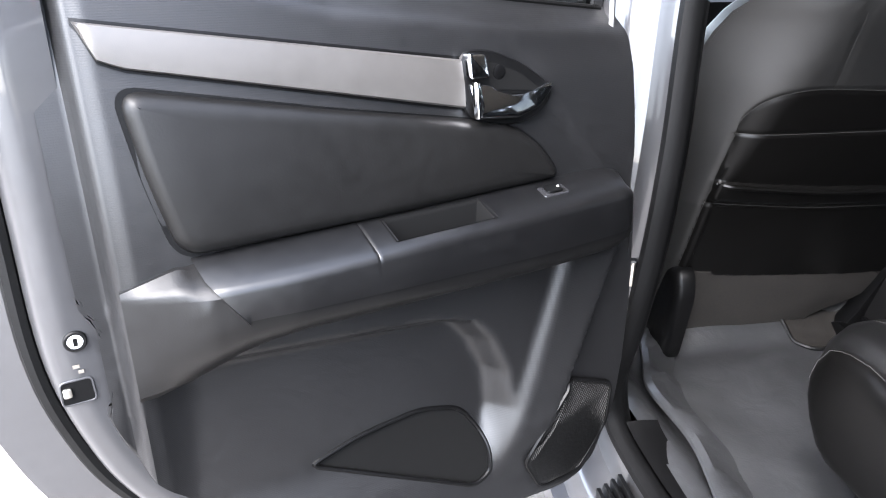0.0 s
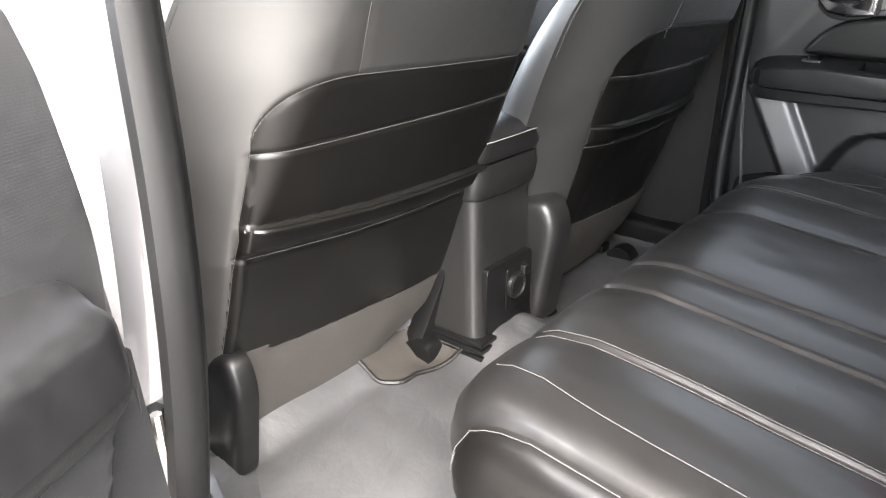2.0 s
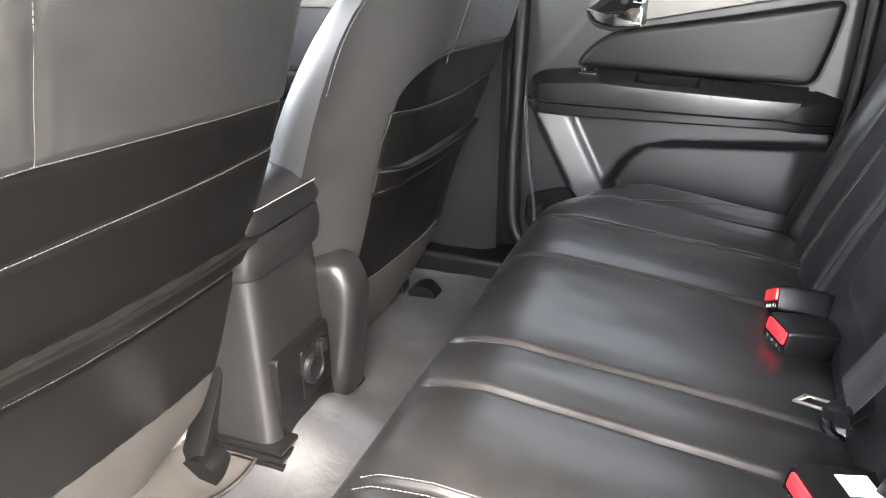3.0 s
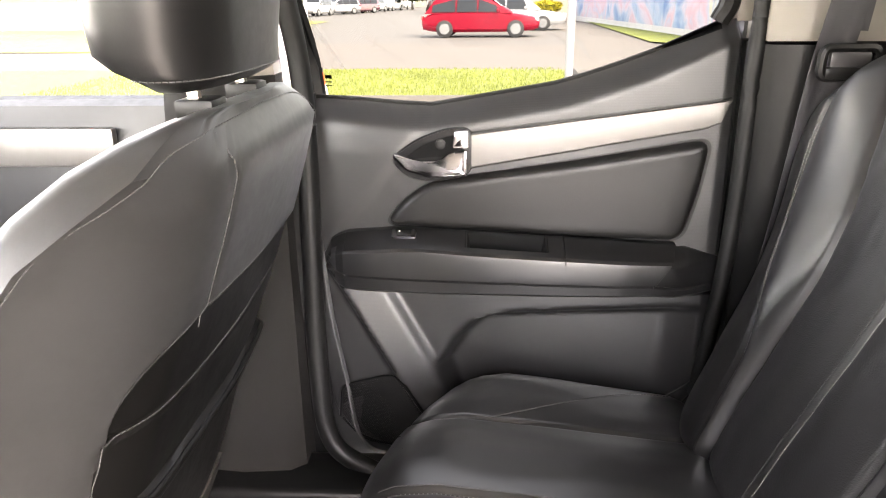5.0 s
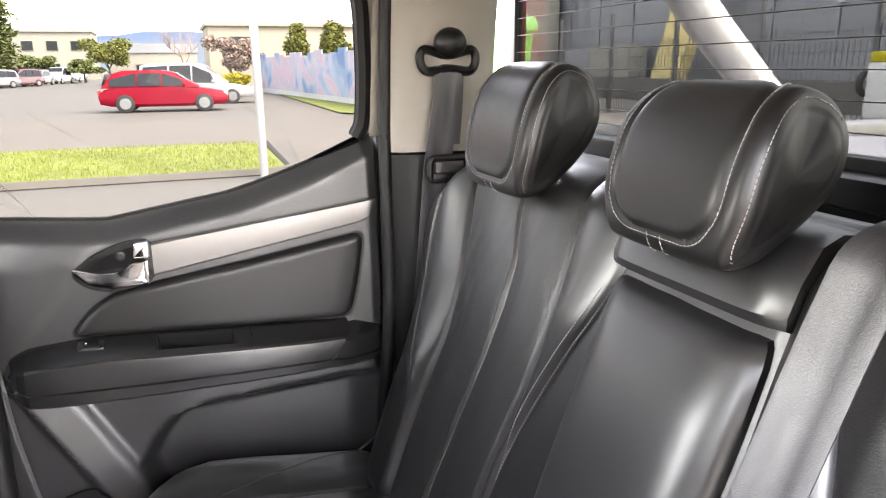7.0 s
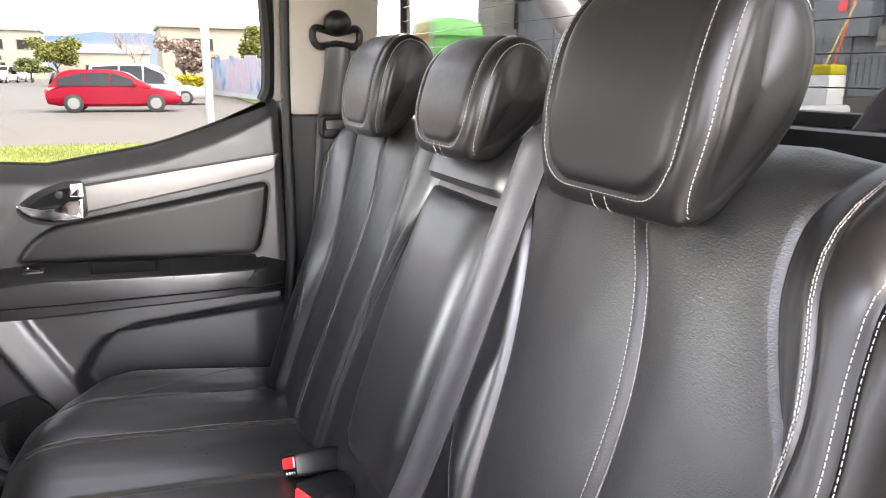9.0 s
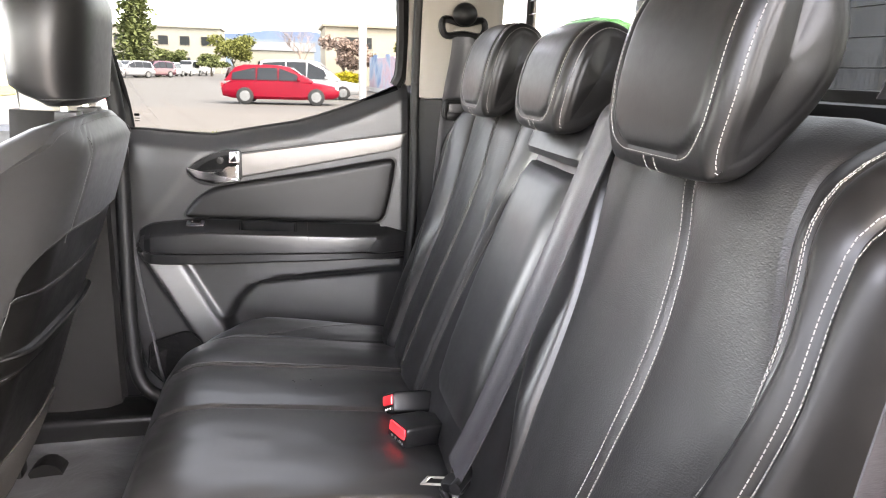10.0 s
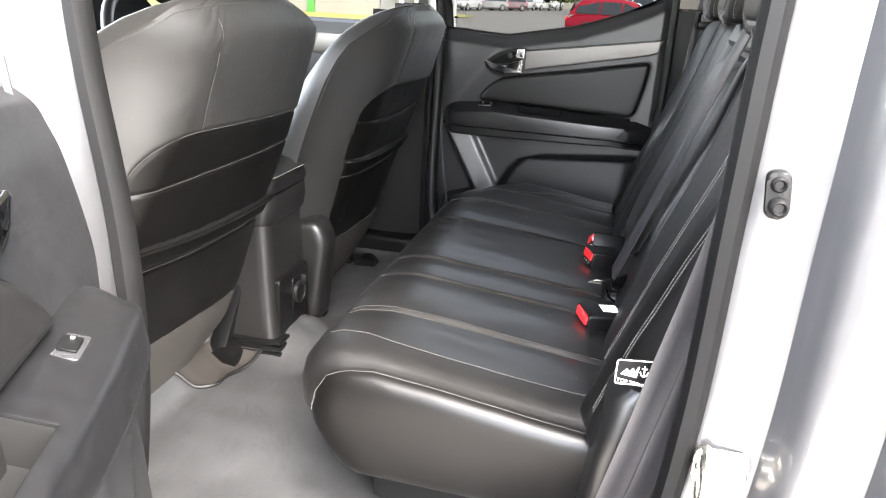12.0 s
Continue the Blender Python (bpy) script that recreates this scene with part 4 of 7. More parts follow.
def make_backrest():
    br = empty("rear_bench_back", "black leather rear bench back with contrast stitching, armrest folded in", "car seat")
    X0, X1 = -0.615, 0.668
    def ztop(x):
        return lerp(x, [X0, -0.60, -0.575, -0.51, -0.42, -0.2, -0.12, 0, 0.12, 0.2, 0.45, 0.55, 0.60, 0.64, X1], [0.70, 0.78, 0.825, 0.865, 0.875, 0.87, 0.862, 0.862, 0.862, 0.87, 0.872, 0.85, 0.80, 0.70, 0.5])
    # seams from the near side to the far side, and how far the leather stands proud along each
    curve = lambda zs, xs: (lambda z: bend(z, zs, xs))
    seam_b = curve([0.30, 0.55, 0.68, 0.77, 0.83, 0.88], [-0.538, -0.553, -0.565, -0.554, -0.550, -0.552])
    seam_s = curve([0.30, 0.55, 0.66, 0.72, 0.76, 0.82, 0.862, 0.88], [-0.485, -0.518, -0.536, -0.540, -0.532, -0.512, -0.498, -0.496])
    seam_l = curve([0.30, 0.45, 0.53, 0.63, 0.68, 0.73, 0.78, 0.83, 0.88], [-0.450, -0.470, -0.490, -0.522, -0.526, -0.498, -0.476, -0.471, -0.478])
    seam_c = curve([0.30, 0.40, 0.55, 0.67, 0.76, 0.82, 0.88], [-0.362, -0.370, -0.384, -0.380, -0.355, -0.322, -0.310])
    seam_i = curve([0.30, 0.47, 0.576, 0.663, 0.765, 0.814, 0.88], [-0.236, -0.227, -0.212, -0.196, -0.164, -0.145, -0.135])
    seam_d = curve([0.30, 0.42, 0.47, 0.53, 0.61, 0.70, 0.88], [-0.218, -0.210, -0.192, -0.155, -0.116, -0.108, -0.108])
    seam_e = curve([0.30, 0.50, 0.562, 0.665, 0.735, 0.78, 0.88], [0.204, 0.194, 0.184, 0.150, 0.118, 0.106, 0.106])
    seam_r = curve([0.30, 0.50, 0.681, 0.78, 0.841, 0.88], [0.216, 0.206, 0.190, 0.196, 0.210, 0.218])
    seam_rc = curve([0.30, 0.432, 0.622, 0.734, 0.80, 0.88], [0.335, 0.319, 0.301, 0.304, 0.332, 0.345])
    seam_re = curve([0.30, 0.405, 0.55, 0.66, 0.75, 0.817, 0.88], [0.452, 0.446, 0.436, 0.440, 0.474, 0.502, 0.51])
    seam_ro = curve([0.30, 0.40, 0.497, 0.60, 0.674, 0.75, 0.88], [0.470, 0.464, 0.468, 0.522, 0.560, 0.575, 0.565])
    LINES = [lambda z: X0, seam_b, seam_s, seam_l, seam_c, seam_i, seam_d, seam_e, seam_r, seam_rc, seam_re, seam_ro, lambda z: X1]
    PROUD = [0.0, 0.026, 0.034, 0.006, 0.010, 0.006, 0.0, 0.0, 0.006, 0.010, 0.006, 0.022, 0.0]
    CROWN = [0.004, 0.008, 0.002, 0.008, 0.008, 0.014, 0.0, 0.014, 0.008, 0.008, 0.012, 0.010]
    GROOVE = [0.0, 0.0035, 0.0035, 0.003, 0.005, 0.006, 0.003, 0.003, 0.006, 0.005, 0.005, 0.003, 0.0]
    def face(x, z):
        """How far the leather stands proud of the rest plane."""
        bs = [f(z) for f in LINES]
        k = max([i for i in range(12) if bs[i] <= x] or [0])
        t = min(max((x - bs[k]) / max(bs[k + 1] - bs[k], 1e-4), 0), 1)
        s = t * t * (3 - 2 * t)
        rise = smoothstep(0.885, 0.79, z)
        p = (PROUD[k] * (1 - s) + PROUD[k + 1] * s) * rise + CROWN[k] * 4 * t * (1 - t) * min((bs[k + 1] - bs[k]) / 0.06, 1)
        for b, g in zip(bs, GROOVE):
            p -= g * dip(x - b, 0.0045)
        p += 0.005 * dip(z - 0.46, 0.13)
        p -= 0.05 * smoothstep(0.50, 0.66, x) * smoothstep(0.80, 0.5, z)
        e = min(x - X0, X1 - x)
        p -= 0.07 * max(1 - e / 0.05, 0) ** 2.2
        p -= 0.045 * max(1 - (ztop(x) - z) / 0.045, 0) ** 2.2
        p -= 0.03 * max(1 - (z - 0.30) / 0.05, 0) ** 2
        p += 0.003 * noise.noise(Vector((x * 6, z * 6, 11))) + 0.0012 * noise.noise(Vector((x * 26, z * 16, 5)))
        if 0.20 < x < 0.48:
            p += 0.0026 * abs(noise.noise(Vector((x * 30 + z * 12, z * 16 - x * 10, 9)))) * dip(z - 0.68, 0.14)
        return p
    # outermost panels use the darker leather copy, toned down for shade
    PANELS = (("side_panel", SHADED_LEATHER, 22), ("outer_bolster", SHADED_LEATHER, 14), ("bolster_wedge", LEATHER, 12), ("seat_panel", LEATHER_GRAIN, 24), ("seat_panel", LEATHER_GRAIN, 26), ("inner_bolster", LEATHER, 16),
              ("centre_panel", LEATHER, 26), ("inner_bolster", LEATHER, 16), ("seat_panel", LEATHER_GRAIN, 26), ("seat_panel", LEATHER_GRAIN, 26), ("bolster_wedge", LEATHER, 14), ("outer_bolster", SHADED_LEATHER, 24))
    for k, (nm, mat, cols) in enumerate(PANELS):
        ts = sorted(set(np.linspace(0, 1, cols + 1).round(4).tolist()) | {0.02, 0.05, 0.09, 0.91, 0.95, 0.98})
        rings = []
        for t in ts:
            at = lambda z: LINES[k](z) * (1 - t) + LINES[k + 1](z) * t
            zt = ztop(at(0.85))
            ring = []
            for m in range(71):
                z = 0.30 + (zt - 0.30) * (m / 70)
                ring.append((at(z), rest_plane(z) + face(at(z), z), z))
            x = at(zt)
            ring += [(x, rest_plane(zt) - 0.055, zt + 0.001), (x, rest_plane(zt) - 0.075, zt - 0.004), (x, rest_plane(zt) - 0.095, zt - 0.03)]
            rings.append(ring)
        bm = bmesh.new()
        loft(bm, rings, closed=False)
        part(nm, bm, mat, br)
    bm = bmesh.new()
    loft(bm, [[(x, rest_plane(z) - d, z) for x, d in ((X0 + 0.03, 0.08), (X1 - 0.03, 0.08), (X1 - 0.03, 0.10), (X0 + 0.03, 0.10))] for z in (0.30, 0.70)])
    part("backing", bm, SHADE_BLACK, br)
    on = lambda x, z, o=0.0012: (x, rest_plane(z) + face(x, z) + o, z)
    zr = lambda a, b, n=40: np.linspace(a, b, n)
    pale = [[on(seam_c(z) - 0.008, z) for z in zr(0.34, 0.83)], [on(seam_c(z) + 0.008, z) for z in zr(0.34, 0.83)]]
    pale += [[on(seam_s(z) + d, z) for z in zr(0.34, 0.862)] for d in (0.003, 0.0045)]
    pale += [[on(seam_b(z) - 0.004, z) for z in zr(0.36, 0.83)], [on(seam_b(z) + 0.004, z) for z in zr(0.36, 0.83)]]
    pale += [[on(seam_l(z) + d, z) for z in zr(0.45, 0.665, 22)] for d in (0.003, -0.005)]
    pale += [[on(seam_d(z) - d * smoothstep(0.44, 0.52, z), z) for z in zr(0.44, 0.64, 24)] for d in (0.002, 0.012)]
    pale += [[on(seam_e(z) + d * smoothstep(0.50, 0.62, z), z) for z in zr(0.50, 0.755, 30)] for d in (0.002, 0.011)]
    pale += [[on(seam_rc(z) - 0.006, z) for z in zr(0.34, 0.83)]]
    pale += [[on(seam_ro(z) + d * smoothstep(0.47, 0.6, z), z) for z in zr(0.48, 0.75)] for d in (0.005, -0.006)]
    seam_parts(pale, THREAD, br, "pale contrast stitching", 0.0048, 0.0034, 0.00048)
    dark = [[on(seam_i(z), z) for z in zr(0.34, 0.84)], [on(seam_rc(z) + 0.007, z) for z in zr(0.34, 0.83)]]
    seam_parts(dark, THREAD_DARK, br, "", 0.005, 0.0036, 0.0005)
    # folded centre armrest
    bm = bmesh.new()
    A0, A1 = -0.104, 0.102
    rings = []
    for z, sx, d in ((0.415, 0.80, 0.0), (0.42, 0.92, 0.018), (0.44, 0.97, 0.026), (0.50, 1, 0.03), (0.60, 1, 0.03), (0.70, 1, 0.026), (0.755, 0.99, 0.02), (0.77, 0.97, 0.012), (0.776, 0.94, -0.01)):
        cx, h = (A0 + A1) / 2, (A1 - A0) / 2 * sx
        r = [(cx + h * q, rest_plane(z) + 0.008 + d * (1 - abs(q) ** 6), z) for q in np.linspace(-1, 1, 25)]
        r += [(cx + h, rest_plane(z) - 0.05, z), (cx - h, rest_plane(z) - 0.05, z)]
        rings.append(r)
    loft(bm, rings)
    part("armrest", bm, LEATHER, br, "folded-up black leather centre armrest")
    bm = bmesh.new()
    rings = []
    for z, d in ((0.785, -0.012), (0.79, 0.018), (0.80, 0.026), (0.825, 0.024), (0.853, 0.008), (0.861, -0.025), (0.860, -0.05)):
        r = [(-0.002 + 0.112 * q, rest_plane(min(z, 0.86)) + d * (1 - 0.5 * abs(q) ** 8) + 0.004, z) for q in np.linspace(-1, 1, 19)]
        r += [(0.110, rest_plane(z) - 0.055, z - 0.004), (-0.114, rest_plane(z) - 0.055, z - 0.004)]
        rings.append(r)
    loft(bm, rings)
    part("upper_pad", bm, LEATHER, br, "narrow leather pad over the armrest")
    # child seat anchor label on the near side
    lab = part("tether_label", prism(rounded([(0.0, 0.0), (0.042, 0.004), (0.042, 0.036), (0.0, 0.032)], 0.004), lambda a, b, d: (-0.621 - d, 0.045 - a, 0.449 + b), 0.0012), PLASTIC_DARK, br, "black anchor-point label with white border and print")
    ol = rounded([(0.001, 0.001), (0.041, 0.005), (0.041, 0.035), (0.001, 0.031)], 0.004)
    part("border", tube([(-0.6225, 0.045 - a, 0.449 + b) for a, b in ol], 0.0008, 6, up=(1, 0, 0), closed=True), WHITE, lab)
    cu = bpy.data.curves.new("label_text", "FONT")
    cu.body, cu.size, cu.extrude = "TOP TETHER", 0.0062, 0.0003
    tx = new("label_text", cu)
    tx.parent = lab
    tx.matrix_basis = pose(-0.623, 0.0425, 0.4535, 90, 6, -90)
    out = [(0.006, 0.014), (0.012, 0.022), (0.015, 0.019), (0.019, 0.024), (0.021, 0.017), (0.024, 0.026), (0.0255, 0.026), (0.0235, 0.012)]
    part("seat_sign", prism(out, lambda a, b, d: (-0.6225 - d, 0.045 - a, 0.449 + b), 0.0006), WHITE, lab)
    for pts in ([(0.031, 0.028), (0.031, 0.015)], [(0.028, 0.024), (0.034, 0.0245)], [(0.0265, 0.02), (0.0285, 0.0155), (0.031, 0.0145), (0.0335, 0.016), (0.0355, 0.0205)]):
        part("anchor_sign", tube([(-0.6225, 0.045 - a, 0.449 + b) for a, b in pts], 0.0008, 6, up=(1, 0, 0)), WHITE, lab)
    # fixed lower outer bolster
    bm = bmesh.new()
    rings = []
    for z, y0, y1, x in ((0.19, -0.04, 0.06, -0.60), (0.24, -0.05, 0.062, -0.605), (0.33, -0.06, 0.052, -0.61), (0.415, -0.07, 0.04, -0.608), (0.43, -0.06, 0.025, -0.60)):
        rings.append([(a, b, z) for a, b in rounded([(x, y0), (x, y1), (-0.535, y1 + 0.01), (-0.535, y0)], 0.018, 4)])
    loft(bm, rings)
    part("side_bolster", bm, LEATHER, br)
    return br


make_backrest()


def make_headrest(cx, w, z0, z1, yo, label):
    """A padded block: one side profile carried across the width, with flat side gussets and a sewn front panel that runs over the top."""
    hr = empty("rear_headrest", label, "headrest", "rear headrests", at=pose(cx, yo, z0))
    h = z1 - z0
    shape = ((0.046, 0.0), (0.059, 0.06), (0.0625, 0.22), (0.056, 0.5), (0.043, 0.75), (0.023, 0.92), (-0.004, 1.0), (-0.031, 0.955), (-0.047, 0.83), (-0.053, 0.64), (-0.046, 0.46), (-0.022, 0.24), (0.014, 0.04))
    prof = smooth_line([(0, y, z * h) for y, z in shape], 8, closed=True)
    n = len(prof)
    run = [0.0]
    for a, b in zip(prof, prof[1:]):
        run.append(run[-1] + (b - a).length)
    out = []
    for i in range(n):
        d = (prof[(i + 1) % n] - prof[i - 1]).normalized()
        out.append(Vector((0, d.z, -d.y)))
    if out[20].y < 0:
        out = [-o for o in out]
    half = lambda z: w / 2 * (0.87 + 0.13 * smoothstep(0.0, 0.45 * h, z) - 0.11 * max((z - 0.66 * h) / (0.34 * h), 0) ** 2)
    top = run[max(range(n), key=lambda i: prof[i].z)] + 0.012
    bot, pw = 0.028, w / 2 - 0.024
    def rim(x, i):
        """Distance to the sewn outline of the front panel, negative inside."""
        k, r = half(prof[i].z) / (w / 2), 0.036
        mid, hh = (bot + top) / 2, (top - bot) / 2
        dx, dz = abs(x) - (pw * k - r), abs(run[i] - mid) - (hh - r)
        return math.hypot(max(dx, 0), max(dz, 0)) + min(max(dx, dz), 0) - r
    def point(u, i, inset, swell=True):
        p = prof[i]
        x = u * half(p.z)
        q = p - out[i] * inset
        if swell and i < n * 0.62:
            d = rim(x, i)
            q = q + out[i] * (0.0012 * smoothstep(0.0, -0.012, d) - 0.0032 * dip(d, 0.0028))
        return Vector((x, q.y, q.z))
    us = sorted({round(v, 4) for v in np.linspace(-0.86, 0.86, 57)} | {s * v for s in (-1, 1) for v in (0.885, 0.91, 0.935, 0.955)})
    edge = lambda u: 0.0125 * max((abs(u) - 0.86) / 0.14, 0) ** 2.2 + 0.004 * abs(u) ** 4
    bm = bmesh.new()
    rings = [[point(u, i, edge(u)) for i in range(n)] for u in us]
    caps = []
    for s in (-1, 1):
        cap = []
        for u, ins in ((0.972, 0.0118), (0.984, 0.0148), (0.990, 0.0175), (0.988, 0.0195), (0.998, 0.0215)):
            cap.append([point(s * u, i, ins, False) for i in range(n)])
        mid = sum(cap[-1], Vector()) / n
        for k, bulge in ((0.86, 0.0012), (0.6, 0.0022), (0.35, 0.003), (0.12, 0.0032)):
            cap.append([Vector((mid.x + (p.x - mid.x) * k + s * bulge, mid.y + (p.y - mid.y) * k, mid.z + (p.z - mid.z) * k)) for p in cap[4]])
        caps.append(cap)
    loft(bm, caps[0][::-1] + rings + caps[1])
    part("pad", bm, SHADED_LEATHER, hr, angle=60)
    lines = []
    for s in (-1, 1):
        lines.append([point(s * 0.968, i, 0.0106, False) + out[i] * 0.0005 for i in range(2, int(n * 0.62))])
    low = [i for i in range(n // 2) if run[i] > bot - 0.004][0]
    at_run = lambda d: min(range(int(n * 0.62)), key=lambda i: abs(run[i] - d))
    loop = rounded([(-pw - 0.004, bot - 0.004), (pw + 0.004, bot - 0.004), (pw + 0.004, top + 0.004), (-pw - 0.004, top + 0.004)], 0.040, 10)
    loop = [Vector((a, b, 0)) for a, b in loop]
    fine = [a.lerp(b, k / 12) for a, b in zip(loop, loop[1:] + loop[:1]) for k in range(12 if (b - a).length > 0.02 else 2)]
    ring = []
    for q in fine:
        i = at_run(q.y)
        if i + 1 < n and run[i] > q.y and i:
            i -= 1
        f = min(max((q.y - run[i]) / (run[i + 1] - run[i]), 0), 1)
        k = half(prof[i].z) / (w / 2)
        a, b = (point(q.x * k / half(prof[m].z), m, 0.0008) + out[m] * 0.0006 for m in (i, i + 1))
        ring.append(a.lerp(b, f))
    lines.append(ring + ring[:1])
    for x in (-0.009, 0.009):
        lines.append([point(x / half(prof[i].z), i, 0.0, True) + out[i] * 0.0008 for i in range(2, low)])
    seam_parts(lines, THREAD, hr, "pale contrast stitching", 0.0048, 0.0034, 0.00045)
    for s in (-1, 1):
        part("post", tube([(s * min(0.05, w * 0.28), -0.02, 0.05), (s * min(0.05, w * 0.28), -0.012, -0.03)], 0.006, 10, up=(0, 1, 0)), STEEL, hr)
        part("post_guide", boxed(s * min(0.05, w * 0.28) - 0.016, s * min(0.05, w * 0.28) + 0.016, -0.03, 0.01, -0.012, -0.002 , 0.003), PLASTIC_DARK, hr)
    return hr


make_headrest(-0.326, 0.216, 0.818, 1.01, -0.130, "tall black leather rear headrest with pale stitching")
make_headrest(-0.004, 0.186, 0.828, 0.972, -0.128, "lower black leather middle headrest with pale stitching")
make_headrest(0.346, 0.190, 0.826, 0.99, -0.132, "black leather rear headrest by the far pillar")


# ---- belts and buckles ----
def strap(pts, width, side, thick=0.0014, n=8):
    """A flat webbing band along a line; side: the direction of its width."""
    bm = bmesh.new()
    line = smooth_line(pts, n)
    s0 = Vector(side).normalized()
    rings = []
    for i, p in enumerate(line):
        d = (line[min(i + 1, len(line) - 1)] - line[max(i - 1, 0)]).normalized()
        s = (s0 - d * s0.dot(d)).normalized()
        u = s.cross(d)
        w = width / 2
        rings.append([p + s * a * w + u * b * thick for a, b in ((-1, -0.5), (-0.5, -1), (-0.45, -0.6), (0.45, -0.6), (0.5, -1), (1, -0.5), (1, 0.5), (0.5, 1), (0.45, 0.6), (-0.45, 0.6), (-0.5, 1), (-1, 0.5))])
    loft(bm, rings)
    return bm


def make_belts():
    b = empty("centre_seat_belt", "dark webbing belt running down over the rear backrest", "seat belt")
    f = lambda x, z, o: (x, rest_plane(z) + o, z)
    part("webbing", strap([(-0.195, -0.215, 0.872), (-0.190, -0.175, 0.888), f(-0.182, 0.872, 0.038), f(-0.174, 0.82, 0.042), f(-0.167, 0.70, 0.040), f(-0.155, 0.58, 0.036), f(-0.142, 0.47, 0.034), f(-0.118, 0.385, 0.03)], 0.05, (1, 0.15, 0)), WEBBING, b)
    part("guide_slot", boxed(-0.25, -0.14, -0.225, -0.175, 0.862, 0.88, 0.006), PLASTIC_DARK, b)
    # slack lower end: sliding tongue, loop, tag and short fixed strap
    at = pose(-0.112, 0.060, 0.366, -14, 0, -38)
    def fork(a, b, d):
        return at @ Vector((a, b, d))
    for x0, x1, y0, y1 in ((-0.011, -0.007, 0.0, 0.034), (0.007, 0.011, 0.0, 0.034), (-0.011, 0.011, 0.030, 0.036)):
        part("tongue", prism([(x0, y0), (x1, y0), (x1, y1), (x0, y1)], fork, 0.002, 0.0005), STEEL, b, "bare metal belt tongue")
    part("tongue_grip", prism(rounded([(-0.022, -0.032), (0.022, -0.032), (0.014, 0.004), (-0.014, 0.004)], 0.006, 3), lambda p, q, d: fork(p, q, d - 0.005), 0.012, 0.004), PLASTIC_DARK, b, "black plastic tongue grip")
    part("tongue_bar", tube([fork(-0.028, -0.026, 0.006), fork(0.030, -0.026, 0.006)], 0.0085, 10), PLASTIC_DARK, b)
    part("lower_strap", strap([(-0.085, 0.035, 0.36), (-0.098, 0.048, 0.345), (-0.108, 0.036, 0.332), (-0.112, 0.022, 0.325), (-0.118, 0.012, 0.31)], 0.03, (0.4, 0.2, 0.9)), WEBBING, b)
    part("loop", tube(smooth_line([(-0.088, 0.05, 0.352), (-0.100, 0.062, 0.345), (-0.108, 0.05, 0.330), (-0.098, 0.035, 0.328), (-0.086, 0.045, 0.338)], 5), 0.006, 8), PLASTIC_DARK, b)
    part("lower_anchor", boxed(-0.150, -0.118, 0.0, 0.034, 0.315, 0.332, 0.004), PLASTIC_DARK, b, "black anchor sleeve")
    part("tag", prism(rounded([(0, 0), (0.012, -0.004), (0.014, 0.022), (0.004, 0.026), (-0.003, 0.01)], 0.003, 2), lambda p, q, d: (-0.086 - 0.3 * p, 0.018 + 0.35 * p + d, 0.335 + q), 0.002), WHITE, b, "small white belt tag")

    r = empty("far_seat_belt", "black belt with round-topped anchor on the far pillar", "seat belt")
    ball = Vector((0.612, -0.118, 1.018))
    bm = bmesh.new()
    bmesh.ops.create_uvsphere(bm, u_segments=24, v_segments=14, radius=0.027, matrix=Matrix.Translation(ball + Vector((-0.018, 0, 0.004))) @ Matrix.Diagonal((0.8, 1, 0.9, 1)))
    part("anchor_cap", bm, PLASTIC_DARK, r, "round black anchor cap")
    loop = smooth_line([(0.604, -0.07, 0.995), (0.604, -0.078, 1.012), (0.604, -0.118, 1.004), (0.604, -0.158, 1.012), (0.604, -0.166, 0.995), (0.604, -0.155, 0.978), (0.604, -0.118, 0.982), (0.604, -0.082, 0.978)], 5, closed=True)
    part("guide_loop", tube(loop, 0.0075, 8, up=(1, 0, 0), closed=True), PLASTIC_DARK, r)
    part("webbing", strap([(0.60, -0.118, 0.985), (0.597, -0.112, 0.93), (0.597, -0.10, 0.86), (0.605, -0.095, 0.80), (0.615, -0.08, 0.60), (0.62, -0.05, 0.35)], 0.047, (0, 1, 0)), WEBBING, r)
    part("inner_webbing", strap([(0.612, -0.125, 0.985), (0.616, -0.125, 0.93), (0.618, -0.12, 0.86)], 0.047, (0, 1, 0)), WEBBING, r)
    o = rounded([(-0.144, 0.840), (-0.078, 0.840), (-0.077, 0.805), (-0.144, 0.805)], 0.010, 5)
    g = [(0.585, a, b) for a, b in o]
    part("belt_guide", tube(g, 0.0062, 8, up=(1, 0, 0), closed=True), PLASTIC_DARK, r, "black belt guide frame")
    part("guide_bar", boxed(0.577, 0.593, -0.142, -0.080, 0.802, 0.818, 0.006), PLASTIC_DARK, r)
    part("tongue", boxed(0.581, 0.591, -0.136, -0.086, 0.815, 0.836, 0.004), WEBBING, r)

    l = empty("near_seat_belt", "black belt hanging beside the near rear pillar", "seat belt")
    part("webbing", strap([(-0.64, -0.13, 1.0), (-0.65, -0.075, 0.80), (-0.655, -0.04, 0.62), (-0.658, -0.015, 0.5), (-0.66, 0.005, 0.40), (-0.655, 0.03, 0.28), (-0.645, 0.045, 0.2)], 0.05, (0, 1, 0)), WEBBING, l)
    part("lower_webbing", strap([(-0.665, -0.06, 0.60), (-0.67, -0.03, 0.45), (-0.665, 0.02, 0.2)], 0.047, (0, 1, 0)), WEBBING, l)
